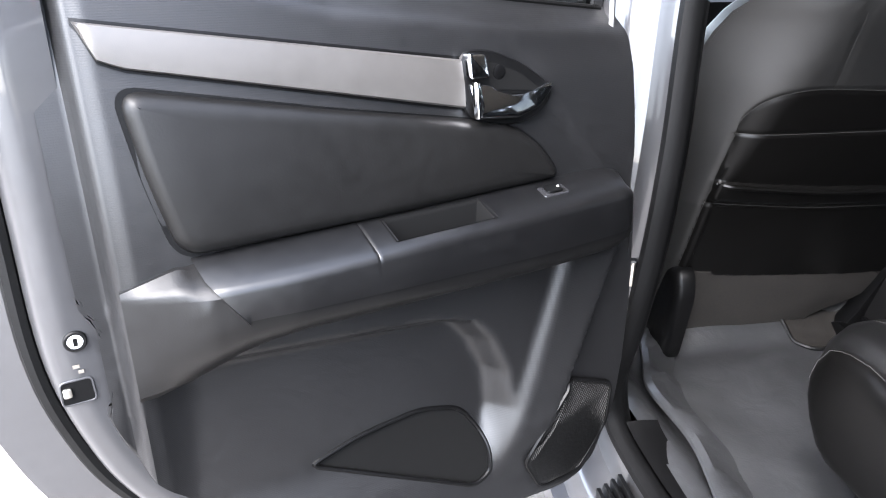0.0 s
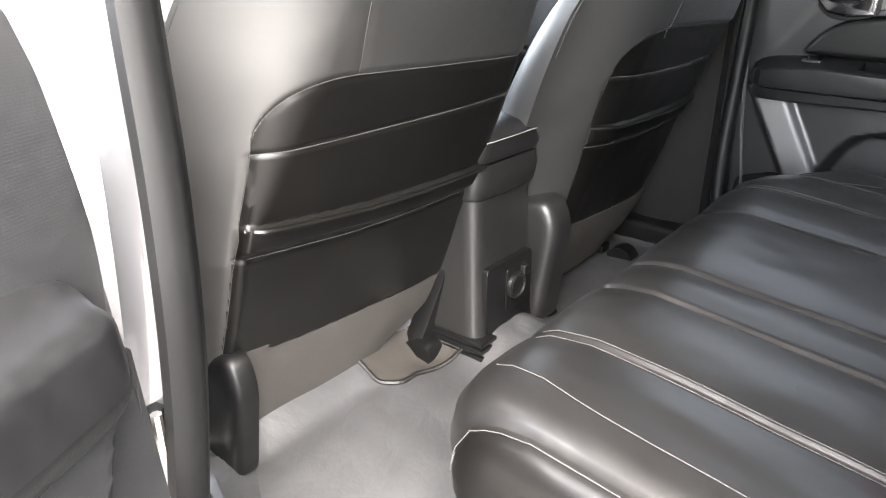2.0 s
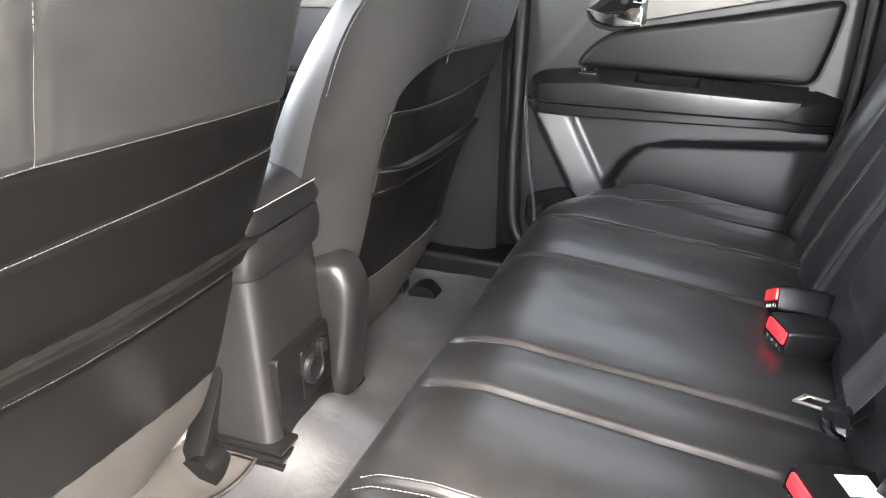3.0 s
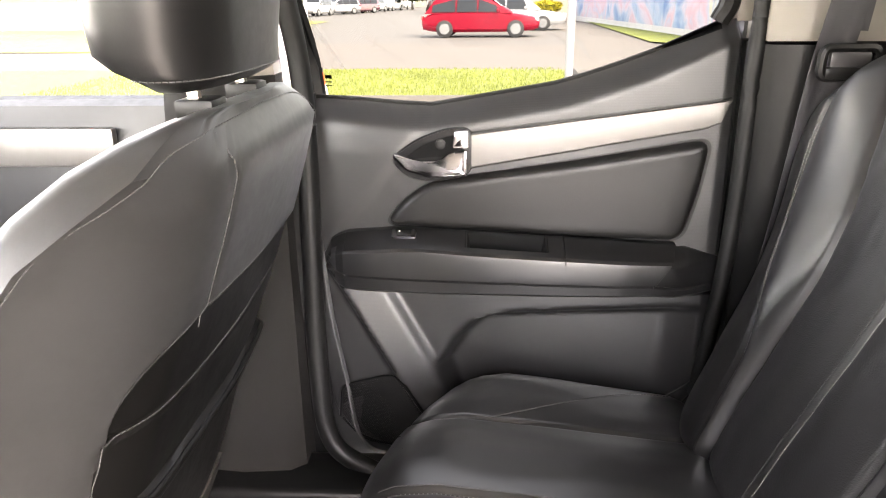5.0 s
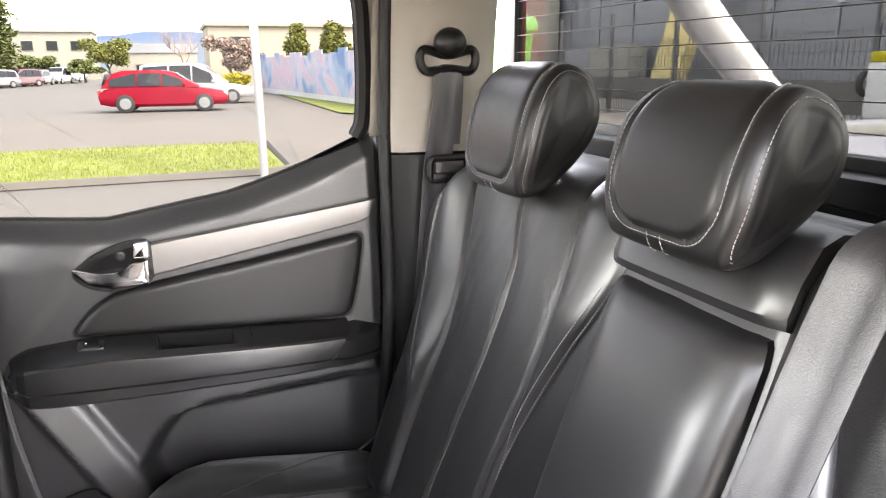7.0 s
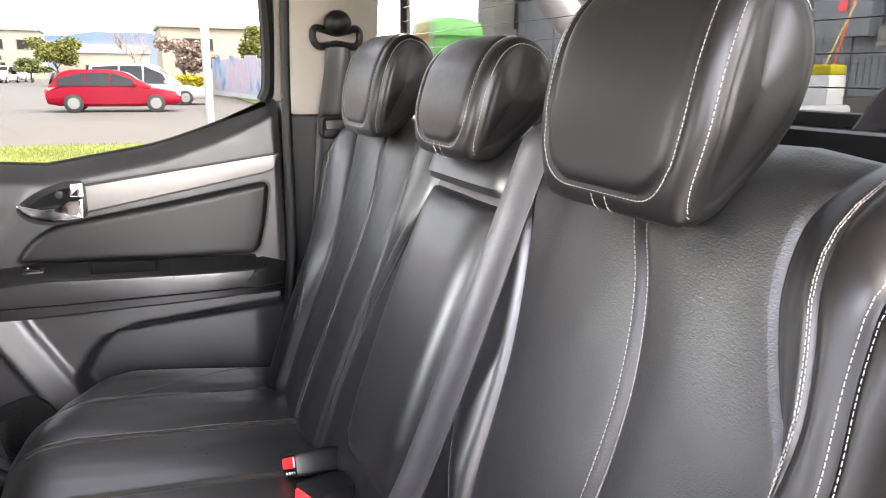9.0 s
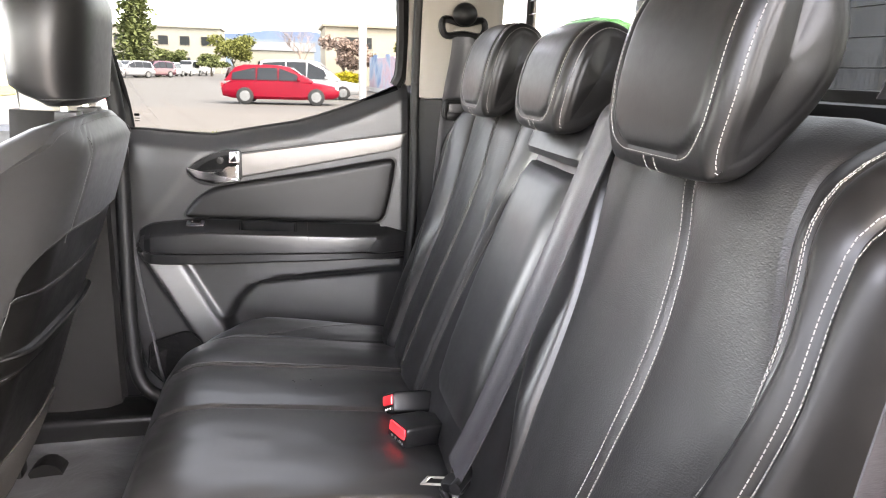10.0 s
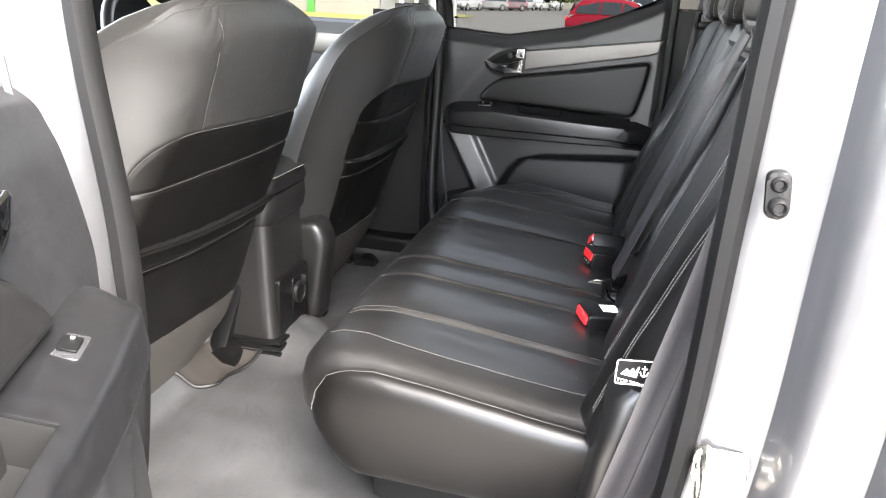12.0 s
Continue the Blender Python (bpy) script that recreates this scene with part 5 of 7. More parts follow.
    part("loose_loop", strap([(-0.47, -0.20, 0.895), (-0.50, -0.19, 0.925), (-0.55, -0.20, 0.92), (-0.60, -0.19, 0.89), (-0.62, -0.17, 0.86)], 0.045, (0.1, 1, 0.15)), WEBBING, l)

    def buckle(at, label, tag):
        k = empty("belt_buckle", label, "belt buckle", "rear belt buckles", at=at)
        bm = bmesh.new()
        rings = []
        for y, w, h0, h1 in ((0.0, 0.0235, -0.014, 0.014), (-0.004, 0.025, -0.016, 0.016), (-0.05, 0.025, -0.017, 0.017), (-0.072, 0.021, -0.014, 0.013), (-0.082, 0.014, -0.009, 0.008)):
            rings.append([(a, y, b) for a, b in rounded([(-w, h0), (w, h0), (w, h1), (-w, h1)], 0.005, 3)])
        loft(bm, rings)
        part("housing", bm, PLASTIC_DARK, k, "black plastic buckle body")
        part("release_button", boxed(-0.0195, 0.0195, -0.010, 0.003, -0.003, 0.012, 0.003), RED, k, "red release button")
        part("slot", boxed(-0.017, 0.017, -0.004, 0.001, -0.0115, -0.0065, 0.001), PLASTIC_GLOSS, k)
        for x in (-0.011, 0.0, 0.010):
            part("slot_tooth", boxed(x, x + 0.003, -0.004, 0.0015, -0.010, -0.007, 0.0), STEEL, k, smooth=False)
        part("stalk", strap([(0, -0.07, 0), (0, -0.10, -0.008), (0, -0.13, -0.03)], 0.035, (1, 0, 0)), WEBBING, k)
        if tag:
            part("sticker", boxed(-0.010, 0.011, -0.052, -0.026, 0.0172, 0.0178, 0.0), WHITE, k, "small white sticker", smooth=False)
    buckle(pose(0.046, 0.103, 0.357, 8, 0, 22) @ Matrix.Scale(1.12, 4), "black buckle with red button on the bench seat", False)
    buckle(pose(0.145, 0.103, 0.357, 8, 30, 14) @ Matrix.Scale(1.12, 4), "black buckle with red button lying on its side", False)
    buckle(pose(-0.245, 0.095, 0.351, 6, -4, 24) @ Matrix.Scale(1.15, 4), "black buckle with red button and white sticker", True)


make_belts()

# ---- rear doors ----
DOOR_TOP = ([-0.05, -0.02, 0.005, 0.039, 0.109, 0.22, 0.428, 0.601, 0.62], [0.888, 0.888, 0.885, 0.868, 0.84, 0.811, 0.788, 0.772, 0.77])
DOOR_LOW = smooth_line([(-0.053, 0.44, 0), (-0.046, 0.392, 0), (-0.031, 0.345, 0), (-0.002, 0.288, 0), (0.08, 0.20, 0), (0.2, 0.14, 0), (0.37, 0.115, 0), (0.49, 0.115, 0), (0.56, 0.135, 0), (0.585, 0.16, 0), (0.605, 0.20, 0), (0.618, 0.30, 0)], 8)
DOOR_LOW = ([p.x for p in DOOR_LOW], [p.y for p in DOOR_LOW])
NEAR_LOW = smooth_line([(-0.053, 0.44, 0), (-0.046, 0.392, 0), (-0.031, 0.345, 0), (-0.002, 0.288, 0), (0.08, 0.20, 0), (0.2, 0.14, 0), (0.37, 0.108, 0), (0.47, 0.092, 0), (0.535, 0.086, 0), (0.575, 0.112, 0), (0.598, 0.165, 0), (0.610, 0.23, 0), (0.618, 0.34, 0)], 8)
NEAR_LOW = ([p.x for p in NEAR_LOW], [p.y for p in NEAR_LOW])


def make_door(side, at, label, group):
    """Local x: across (inward is side * -x), y: along the door from its hinge edge (y=0) to the rear, z from the armrest height."""
    dr = empty("rear_door", label, "car door", group, at=at)
    top_line = (DOOR_TOP[0], [z - (0.026 * smoothstep(0.02, 0.45, u) - 0.028 * smoothstep(0.42, 0.6, u) if side > 0 else 0) for u, z in zip(*DOOR_TOP)])
    L = lambda u, z, w: (-side * w, u - 0.62, z - 0.6)
    low_line = DOOR_LOW if side > 0 else NEAR_LOW
    flare = lambda u: -lerp(u, [0, 0.36, 0.62], [0, 0.034, 0.066]) if side > 0 else -0.012 * smoothstep(0.40, 0.62, u)
    slip = 0.05 if side > 0 else -0.10
    shift = -0.012 if side > 0 else 0.040
    low = lambda u, z: (u + slip * max(0.5 - z, 0), z)
    def seg(u, z, a, b):
        ax, az, bx, bz = *a, *b
        t = max(0, min(1, ((u - ax) * (bx - ax) + (z - az) * (bz - az)) / ((bx - ax) ** 2 + (bz - az) ** 2)))
        return math.hypot(u - ax - t * (bx - ax), z - az - t * (bz - az)), t
    def skin(u, z):
        zt = lerp(u, *top_line)
        w = flare(u)
        w -= 0.028 * smoothstep(zt - 0.045, zt, z) ** 1.5
        w -= (0.05 if side > 0 else 0.16) * 0.5 * (z - 0.62 + math.hypot(z - 0.62, 0.06))
        # crease below the handle, ridges to the speaker, recessed map pocket
        if z > 0.5:
            w += 0.006 * smoothstep(-0.010, 0.010, (u - 0.478) * 0.77 + (z - 0.68) * 0.64) * smoothstep(0.52, 0.6, z) * smoothstep(0.74, 0.69, z)
        else:
            q = u - slip * max(0.5 - z, 0)
            e1, e2 = 0.497 - 0.60 * (0.45 - z), 0.569 - 0.61 * (0.455 - z)
            if side < 0:
                e1, e2 = (v - slip * max(0.5 - z, 0) for v in (0.508 - 0.381 * (0.45 - z), 0.585 - 0.465 * (0.457 - z)))
            w += 0.012 * smoothstep(e1 - 0.020, e1 + 0.004, q) * smoothstep(0.15, 0.25, z)
            w += 0.014 * min(max((q - e1) / (e2 - e1), 0), 1) * smoothstep(0.15, 0.25, z)
            w -= 0.016 * smoothstep(e2 - 0.004, e2 + 0.010, q) * smoothstep(0.15, 0.25, z)
            edge = lerp(z, [0.2, 0.27, 0.325, 0.377, 0.41, 0.43], [0.36, 0.385, 0.405, 0.38, 0.35, 0.30] if side > 0 else [0.43, 0.445, 0.435, 0.405, 0.375, 0.32])
            up = 0.455 - 0.09 * max(q, 0)
            ins = smoothstep(edge + 0.008, edge - 0.026, q) * smoothstep(up + 0.006, up - 0.020, z)
            w -= 0.034 * ins * smoothstep(-0.03, 0.05, q) * smoothstep(0.16, 0.27, z)
        w -= 0.004 * smoothstep(0.0, -0.018, u) + 0.024 * smoothstep(-0.016, -0.030, u)
        zl = lerp(u if side > 0 else u - 0.010 * smoothstep(0.52, 0.61, u), *low_line)
        w -= 0.03 * smoothstep(zl + (0.035 if side > 0 else 0.014), zl, z)
        return w
    nu, nv = 124, 130
    grid = [[None] * (nv + 1) for _ in range(nu + 1)]
    bm = bmesh.new()
    for i in range(nu + 1):
        u0 = -0.053 + 0.083 * i / 34 if i <= 34 else 0.03 + 0.588 * (i - 34) / (nu - 34)
        z0, z1 = lerp(u0, *low_line), lerp(u0, *top_line)
        for j in range(nv + 1):
            z = z0 + (z1 - z0) * j / nv
            u = u0
            u += 0.012 * smoothstep(0.52, 0.618, u0) * smoothstep(0.1, 0.25, z) if side < 0 else 0
            u += 0.011 * smoothstep(-0.01, -0.05, u0) * smoothstep(0.526, 0.506, z) * smoothstep(0.40, 0.43, z)
            grid[i][j] = (u, z, bm.verts.new(L(u, z, skin(u, z))))
    mouth_o = [(0.13, 0.278), (0.2, 0.305), (0.29, 0.312), (0.335, 0.298), (0.362, 0.255), (0.36, 0.232), (0.335, 0.208), (0.25, 0.215), (0.2, 0.232)]
    if side < 0:
        mouth_o = rounded([(0.150, 0.266), (0.213, 0.284), (0.300, 0.292), (0.362, 0.274), (0.392, 0.225), (0.388, 0.180), (0.362, 0.170), (0.180, 0.2515)], 0.022, 5)
    else:
        mouth_o = [low(p.x + shift, p.y - 0.04) for p in smooth_line([(a, b, 0) for a, b in mouth_o], 5, closed=True)]
    def within(o, a, b):
        hit = False
        for (x1, y1), (x2, y2) in zip(o, o[1:] + o[:1]):
            if (y1 > b) != (y2 > b) and a < x1 + (b - y1) * (x2 - x1) / (y2 - y1):
                hit = not hit
        return hit
    for i in range(nu):
        for j in range(nv):
            q = (grid[i][j], grid[i + 1][j], grid[i + 1][j + 1], grid[i][j + 1])
            if within(mouth_o, sum(p[0] for p in q) / 4, sum(p[1] for p in q) / 4):
                continue
            bm.faces.new([p[2] for p in q])
    part("panel", bm, PANEL_PLASTIC, dr, "charcoal plastic door panel with fine ribs")
    # pocket behind the mouth; near-black colour stands for the shade inside
    bm = bmesh.new()
    o = mouth_o
    cx, cz = low(0.26 + shift, 0.22) if side > 0 else (0.285, 0.232)
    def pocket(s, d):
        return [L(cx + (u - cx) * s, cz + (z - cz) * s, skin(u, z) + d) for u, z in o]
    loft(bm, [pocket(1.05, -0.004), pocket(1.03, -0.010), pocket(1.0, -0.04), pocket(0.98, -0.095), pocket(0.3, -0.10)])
    part("map_pocket", bm, SHADE_BLACK, dr, "bottle pocket recess with its shade put into the colour")
    bm = bmesh.new()
    sweep(bm, [Vector(p) for p in pocket(1.01, 0.0)], circle(0.003, 8), up=(1, 0, 0), closed=True)
    part("pocket_lip", bm, PLASTIC_DARK, dr)
    # leather insert
    o = rounded([(0.50, 0.575), (0.468, 0.618), (0.425, 0.648), (0.36, 0.661), (0.215, 0.684), (0.010, 0.722), (0.022, 0.64), (0.040, 0.565), (0.25, 0.568)], 0.026, 8)
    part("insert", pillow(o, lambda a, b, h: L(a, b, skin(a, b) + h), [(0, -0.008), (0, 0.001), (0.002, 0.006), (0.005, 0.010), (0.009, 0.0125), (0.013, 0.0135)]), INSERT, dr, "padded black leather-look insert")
    part("insert_gap", prism([(0.262 + (a - 0.262) * 1.02, 0.632 + (b - 0.632) * 1.045) for a, b in o], lambda a, b, d: L(a, b, skin(a, b) - 0.006 + d), 0.0066, 0.0), PLASTIC_DARK, dr)
    # silver strip
    def strip(grow, prof):
        rings = []
        for u in list(np.linspace(0.36 + grow * 0.5, 0.03, 14)) + [0.022, 0.014, 0.008, 0.004, 0.001, -0.002, -0.006, -0.010, -0.012 - grow * 0.5]:
            hi = lerp(u, [-0.012, 0.36], [0.778, 0.7245]) + grow
            lo = min(lerp(u, [-0.012, 0.001, 0.02, 0.36], [0.7775, 0.746, 0.738, 0.6725]), hi - 0.0005) - grow
            rings.append([L(u, lo + (hi - lo) * f, skin(u, lo + (hi - lo) * f) + d) for f, d in prof])
        bm = bmesh.new()
        loft(bm, rings)
        return bm
    part("trim_strip", strip(0.0, [(0, -0.004), (0.0, 0.006), (0.04, 0.0085), (0.5, 0.0105), (0.96, 0.0085), (1, 0.006), (1, -0.004)]), SILVER_TRIM, dr, "satin silver decor strip")
    part("strip_gap", strip(0.003, [(0, -0.004), (0, 0.0012), (0.5, 0.0015), (1, 0.0012), (1, -0.004)]), PLASTIC_DARK, dr)
    # handle set
    s0, sz = skin(0.42, 0.69), (skin(0.42, 0.725) - skin(0.42, 0.66)) / 0.065
    su = (skin(0.47, 0.69) - skin(0.37, 0.69)) / 0.10
    flat = lambda a, b: s0 + (b - 0.69) * sz + (a - 0.42) * su + 0.002
    o = rounded([(0.360, 0.732), (0.40, 0.730), (0.445, 0.712), (0.487, 0.682), (0.46, 0.656), (0.42, 0.65), (0.362, 0.662)], 0.018, 5)
    hd = part("handle_bezel", prism(o, lambda a, b, d: L(a, b, flat(a, b) - 0.008 + d), 0.013, 0.003), PLASTIC_DARK, dr, "black handle surround")
    bm = bmesh.new()
    sweep(bm, [Vector(L(a, b, flat(a, b) + 0.002)) for a, b in o], circle(0.003, 6), up=(1, 0, 0), closed=True)
    part("bezel_lip", bm, PLASTIC_DARK, hd)
    o = rounded([(0.372, 0.722), (0.40, 0.720), (0.438, 0.705), (0.470, 0.682), (0.42, 0.688), (0.372, 0.69)], 0.01, 4)
    # thin flat plate; the shade of the hollow is its colour
    part("recess", prism(o, lambda a, b, d: L(a, b, flat(a, b) + 0.0051 + d), 0.0008), SHADE_BLACK, hd)
    o = rounded([(0.367, 0.699), (0.395, 0.696), (0.408, 0.684), (0.445, 0.682), (0.482, 0.693), (0.484, 0.686), (0.462, 0.664), (0.425, 0.656), (0.369, 0.661)], 0.006, 4)
    part("lever", pillow(o, lambda a, b, h: L(a, b, flat(a, b) + h + 0.010 * smoothstep(0.46, 0.40, a) * smoothstep(0.70, 0.665, b)), [(0, 0.0), (0, 0.006), (0.001, 0.008), (0.003, 0.0092), (0.005, 0.0095)]), CHROME_DARK, hd, "dark chrome pull lever")
    o = rounded([(0.367, 0.701), (0.367, 0.660), (0.376, 0.672), (0.373, 0.700)], 0.002, 3)
    part("lever_cap", prism(o, lambda a, b, d: L(a, b, flat(a, b) + 0.012 + d), 0.009, 0.002), CHROME, hd, "bright chrome lever end")
    o = rounded([(0.364, 0.704), (0.364, 0.731), (0.386, 0.729), (0.390, 0.704)], 0.003, 3)
    part("lock_button", prism(o, lambda a, b, d: L(a, b, flat(a, b) + 0.004 + d), 0.012, 0.003, 3), CHROME, hd, "chrome lock tab")
    bm = bmesh.new()
    loft(bm, [[L(0.408 + r * math.cos(a), 0.708 + r * math.sin(a), flat(0.408, 0.708) + d) for a in np.linspace(0, 2 * math.pi, 17)[:-1]] for r, d in ((0.008, 0.005), (0.008, 0.0075), (0.0065, 0.008), (0.003, 0.008))])
    part("lock_plug", bm, PLASTIC_DARK, hd)
    # armrest with grab recess; its base and tapered end are moulded into the panel
    us = sorted({0.605, 0.60, 0.592, 0.58, 0.565, 0.545, 0.52, 0.5, 0.47, 0.44, 0.40, 0.366, 0.34, 0.30, 0.27, 0.245, 0.221, 0.218, 0.217, 0.216, 0.213, 0.18, 0.14, 0.12, 0.10, 0.085, 0.072, 0.06, 0.048}, reverse=True)
    arm_d = lambda u: lerp(u, [-0.018, 0.0, 0.048, 0.08, 0.13, 0.25, 0.45, 0.53, 0.572, 0.59, 0.605], [0.0, 0.012, 0.041, 0.048, 0.055, 0.06, 0.059, 0.057] + ([0.05, 0.022, 0.001] if side > 0 else [0.055, 0.046, 0.014]))
    drop = 0.012
    arm_t = lambda u: -drop + lerp(u, [-0.018, 0.036, 0.05, 0.25, 0.45, 0.56, 0.59, 0.605], [0.555, 0.573, 0.577, 0.583, 0.588, *((0.588, 0.586, 0.568) if side < 0 else (0.577, 0.565, 0.535))])
    arm_l = lambda u: -drop * 0.3 + lerp(u, [-0.04, 0.05, 0.09, 0.3, 0.56, 0.59, 0.605], [0.50, 0.505, 0.510, 0.509, 0.505, 0.507, 0.515])
    def arm(u):
        D, zt, zl = arm_d(u), arm_t(u), arm_l(u)
        g = 0.0012 if abs(u - 0.217) < 0.0005 else 0.0
        pts = [(-0.012, zt), (0.010, zt - 0.003 - g), (max(D - 0.014, 0.011), zt - 0.017 - g), (max(D - 0.004, 0.012), zt - 0.022), (D - g, zt - 0.026), (D + 0.001, zt - 0.031), (D + 0.002, zl + 0.012), (D + 0.001, zl + 0.0015), (D - 0.003, zl), (-0.012, zl)]
        out = []
        for w, z in pts:
            q = max(u, lerp(z, [0.505, 0.552, 0.56], [0.084, 0.049, 0.046]))
            out.append(L(q, z + (arm_t(q) - arm_t(u)) * smoothstep(0.53, 0.56, z), flare(q) + w + (arm_d(q) - D if w > 0.02 else 0)))
        return out
    def arm_base(u):
        D, zt, zl = arm_d(u), arm_t(u), arm_l(u)
        e = lerp(u, [-0.018, 0.05], [0.008, 0.026])
        m = lerp(u, [0.0, 0.14], [1.5, 1.0]) if side < 0 else 0.5
        inset = 0.0018 * smoothstep(0.03, 0.046, u)
        pts = [(-0.012, zt - 0.002), (D * 0.2, zt - 0.12 * e), (D * 0.72, zt - 0.6 * e), (D * 0.93, zt - 0.82 * e), (D, zt - e), (D + 0.0005, zt - e - 0.006), (D + 0.0005, zl + 0.014), (D, zl), (D * 0.97, zl - 0.010 * m), (D * 0.84, zl - 0.020 * m), (D * 0.58, zl - 0.030 * m), (D * 0.28, zl - 0.037 * m), (D * 0.06, zl - 0.043 * m), (-0.012, zl - 0.050 * m)]
        if side > 0:
            b = lerp(u, [0.0, 0.1, 0.5], [0.016, 0.020, 0.027])
            pts[7:] = [(D + 0.0005, zl + 0.001), (D - 0.004, zl - 0.001), (D - 0.001, zl - 0.004), (D - 0.002, zl - b + 0.004), (D - 0.006, zl - b), (D * 0.55, zl - b - 0.004), (-0.012, zl - b - 0.005)]
        return [L(u, z - (inset * 3 if k < 5 else 0), flare(u) + w - inset) for k, (w, z) in enumerate(pts)]
    bm = bmesh.new()
    rings = [arm(u) for u in us]
    vr = [[bm.verts.new(p) for p in r] for r in rings]
    n = len(vr[0])
    for k in range(len(vr) - 1):
        um = (us[k] + us[k + 1]) / 2
        for i in range(n):
            if i == 1 and 0.245 < um < 0.366:
                continue
            j = (i + 1) % n
            bm.faces.new((vr[k][i], vr[k][j], vr[k + 1][j], vr[k + 1][i]))
    bm.faces.new(vr[0][::-1])
    bm.faces.new(vr[-1])
    ar = part("armrest", bm, ARM_PLASTIC, dr, "black plastic armrest with grab recess", angle=11 if side > 0 else 38)
    bm = bmesh.new()
    rings = [arm_base(u) for u in [0.603, 0.597, 0.59, 0.58, 0.565, 0.54, 0.51, 0.47, 0.42] + list(np.linspace(0.366, 0.245, 6)) + list(np.linspace(0.23, -0.018, 30))]
    vr = [[bm.verts.new(p) for p in r] for r in rings]
    for k, (p, q) in enumerate(zip(vr, vr[1:])):
        for i in range(len(p) - 1):
            if k > (33 if i < 5 else 29) or i > 5:
                bm.faces.new((p[i], p[i + 1], q[i + 1], q[i]))
    # same part in two tones: lit near base lighter, shaded far base darker
    part("armrest_base", bm, CONSOLE_PLASTIC if side < 0 else ARM_PLASTIC, dr, "armrest base tapering into the panel", angle=28)
    bm = bmesh.new()
    def cup(s, dz):
        q = [(0.366, 0), (0.366, 1), (0.245, 1), (0.245, 0)]
        out = []
        for u, t in q:
            D = lerp(u, [0.08, 0.25, 0.45], [0.055, 0.06, 0.058])
            zt = lerp(u, [0.05, 0.25, 0.45], [0.578, 0.583, 0.588]) - drop
            w = 0.010 + t * (D - 0.024)
            uu = 0.3055 + (u - 0.3055) * s
            out.append(L(uu, zt - 0.003 - 0.014 * t + dz, flare(u) + 0.026 + (w - 0.026) * s))
        return out
    vr2 = [[bm.verts.new(p) for p in r] for r in (cup(1.06, 0.0005), cup(1.0, -0.001), cup(0.97, -0.006), cup(0.92, -0.035), cup(0.86, -0.038))]
    for a, b in zip(vr2, vr2[1:]):
        for i in range(4):
            bm.faces.new((a[i], a[(i + 1) % 4], b[(i + 1) % 4], b[i]))
    bm.faces.new(vr2[-1])
    # cup walls coloured near-black for the shade inside
    part("grab_recess", bm, SHADE_BLACK, ar, "open grab recess in the armrest")
    zs = 0.5848 - drop
    o = rounded([(0.447, 0.012), (0.487, 0.012), (0.487, 0.034), (0.447, 0.034)], 0.004, 3)
    sw = part("switch_panel", prism(o, lambda a, b, d: L(a, zs - 0.004 + d - 0.32 * (b - 0.012), flare(a) + b), 0.003, 0.001), PLASTIC_GLOSS, ar, "window switch plate")
    part("switch", prism(rounded([(0.455, 0.016), (0.478, 0.016), (0.478, 0.031), (0.455, 0.031)], 0.003, 3), lambda a, b, d: L(a, zs + 0.0003 + d - 0.32 * (b - 0.012), flare(a) + b), 0.0015, 0.0006), PLASTIC_DARK, sw)
    part("switch_mark", prism([(0.473, 0.0225), (0.4755, 0.0225), (0.4755, 0.025), (0.473, 0.025)], lambda a, b, d: L(a, zs + 0.0019 + d - 0.32 * (b - 0.012), flare(a) + b), 0.0006), WHITE, sw)
    # speaker grille with raised rim and small studs
    o = [(0.510, 0.291), (0.600, 0.253), (0.600, 0.178), (0.548, 0.118), (0.473, 0.121), (0.440, 0.181)]
    if side > 0:
        o = [low(*p) for p in ((0.50, 0.30), (0.578, 0.272), (0.583, 0.195), (0.54, 0.15), (0.452, 0.152), (0.42, 0.225), (0.468, 0.298))]
    o = rounded(o, 0.014, 4)
    sp = part("speaker_grille", prism(o, lambda a, b, d: L(a, b, skin(a, b) + d), 0.006, 0.002), MESHGRILLE, dr, "black perforated speaker grille")
    bm = bmesh.new()
    sweep(bm, [Vector(L(a, b, skin(a, b) + 0.004)) for a, b in o], circle(0.003, 6), up=(1, 0, 0), closed=True)
    part("rim", bm, PLASTIC_DARK, sp)
    bm = bmesh.new()
    inside = lambda a, b: within(o, a, b)
    for k in range(68):
        for m in range(76):
            a, b = 0.375 + 0.0033 * m + (0.00165 if k % 2 else 0), 0.115 + 0.0030 * k
            if inside(a, b) and inside(a + 0.004, b + 0.003) and inside(a - 0.004, b - 0.003):
                w0 = skin(a, b) + 0.0058
                v = [bm.verts.new(L(a + p, b + q, w0)) for p, q in ((-0.0011, 0), (0, -0.0011), (0.0011, 0), (0, 0.0011))]
                c = bm.verts.new(L(a, b, w0 + 0.0012))
                for i in range(4):
                    bm.faces.new((v[i], v[(i + 1) % 4], c))
    tagged(part("mesh_studs", bm, PLASTIC_DARK, sp), kind="stuff")
    # painted shell, seals, latch
    P = [(-0.06, 0.89), (-0.062, 0.62), (-0.062, 0.47), (-0.045, 0.38), (-0.01, 0.30), (0.07, 0.20), (0.2, 0.145), (0.37, 0.125), (0.5, 0.13), (0.56, 0.165), (0.58, 0.29), (0.60, 0.43), (0.612, 0.62), (0.612, 0.78)]
    P = [tuple(p)[:2] for p in smooth_line([(a, b, 0) for a, b in P], 6)]
    def grow(s):
        out = []
        for i, p in enumerate(P):
            a, b = Vector(P[max(i - 1, 0)]), Vector(P[min(i + 1, len(P) - 1)])
            d = (b - a).normalized()
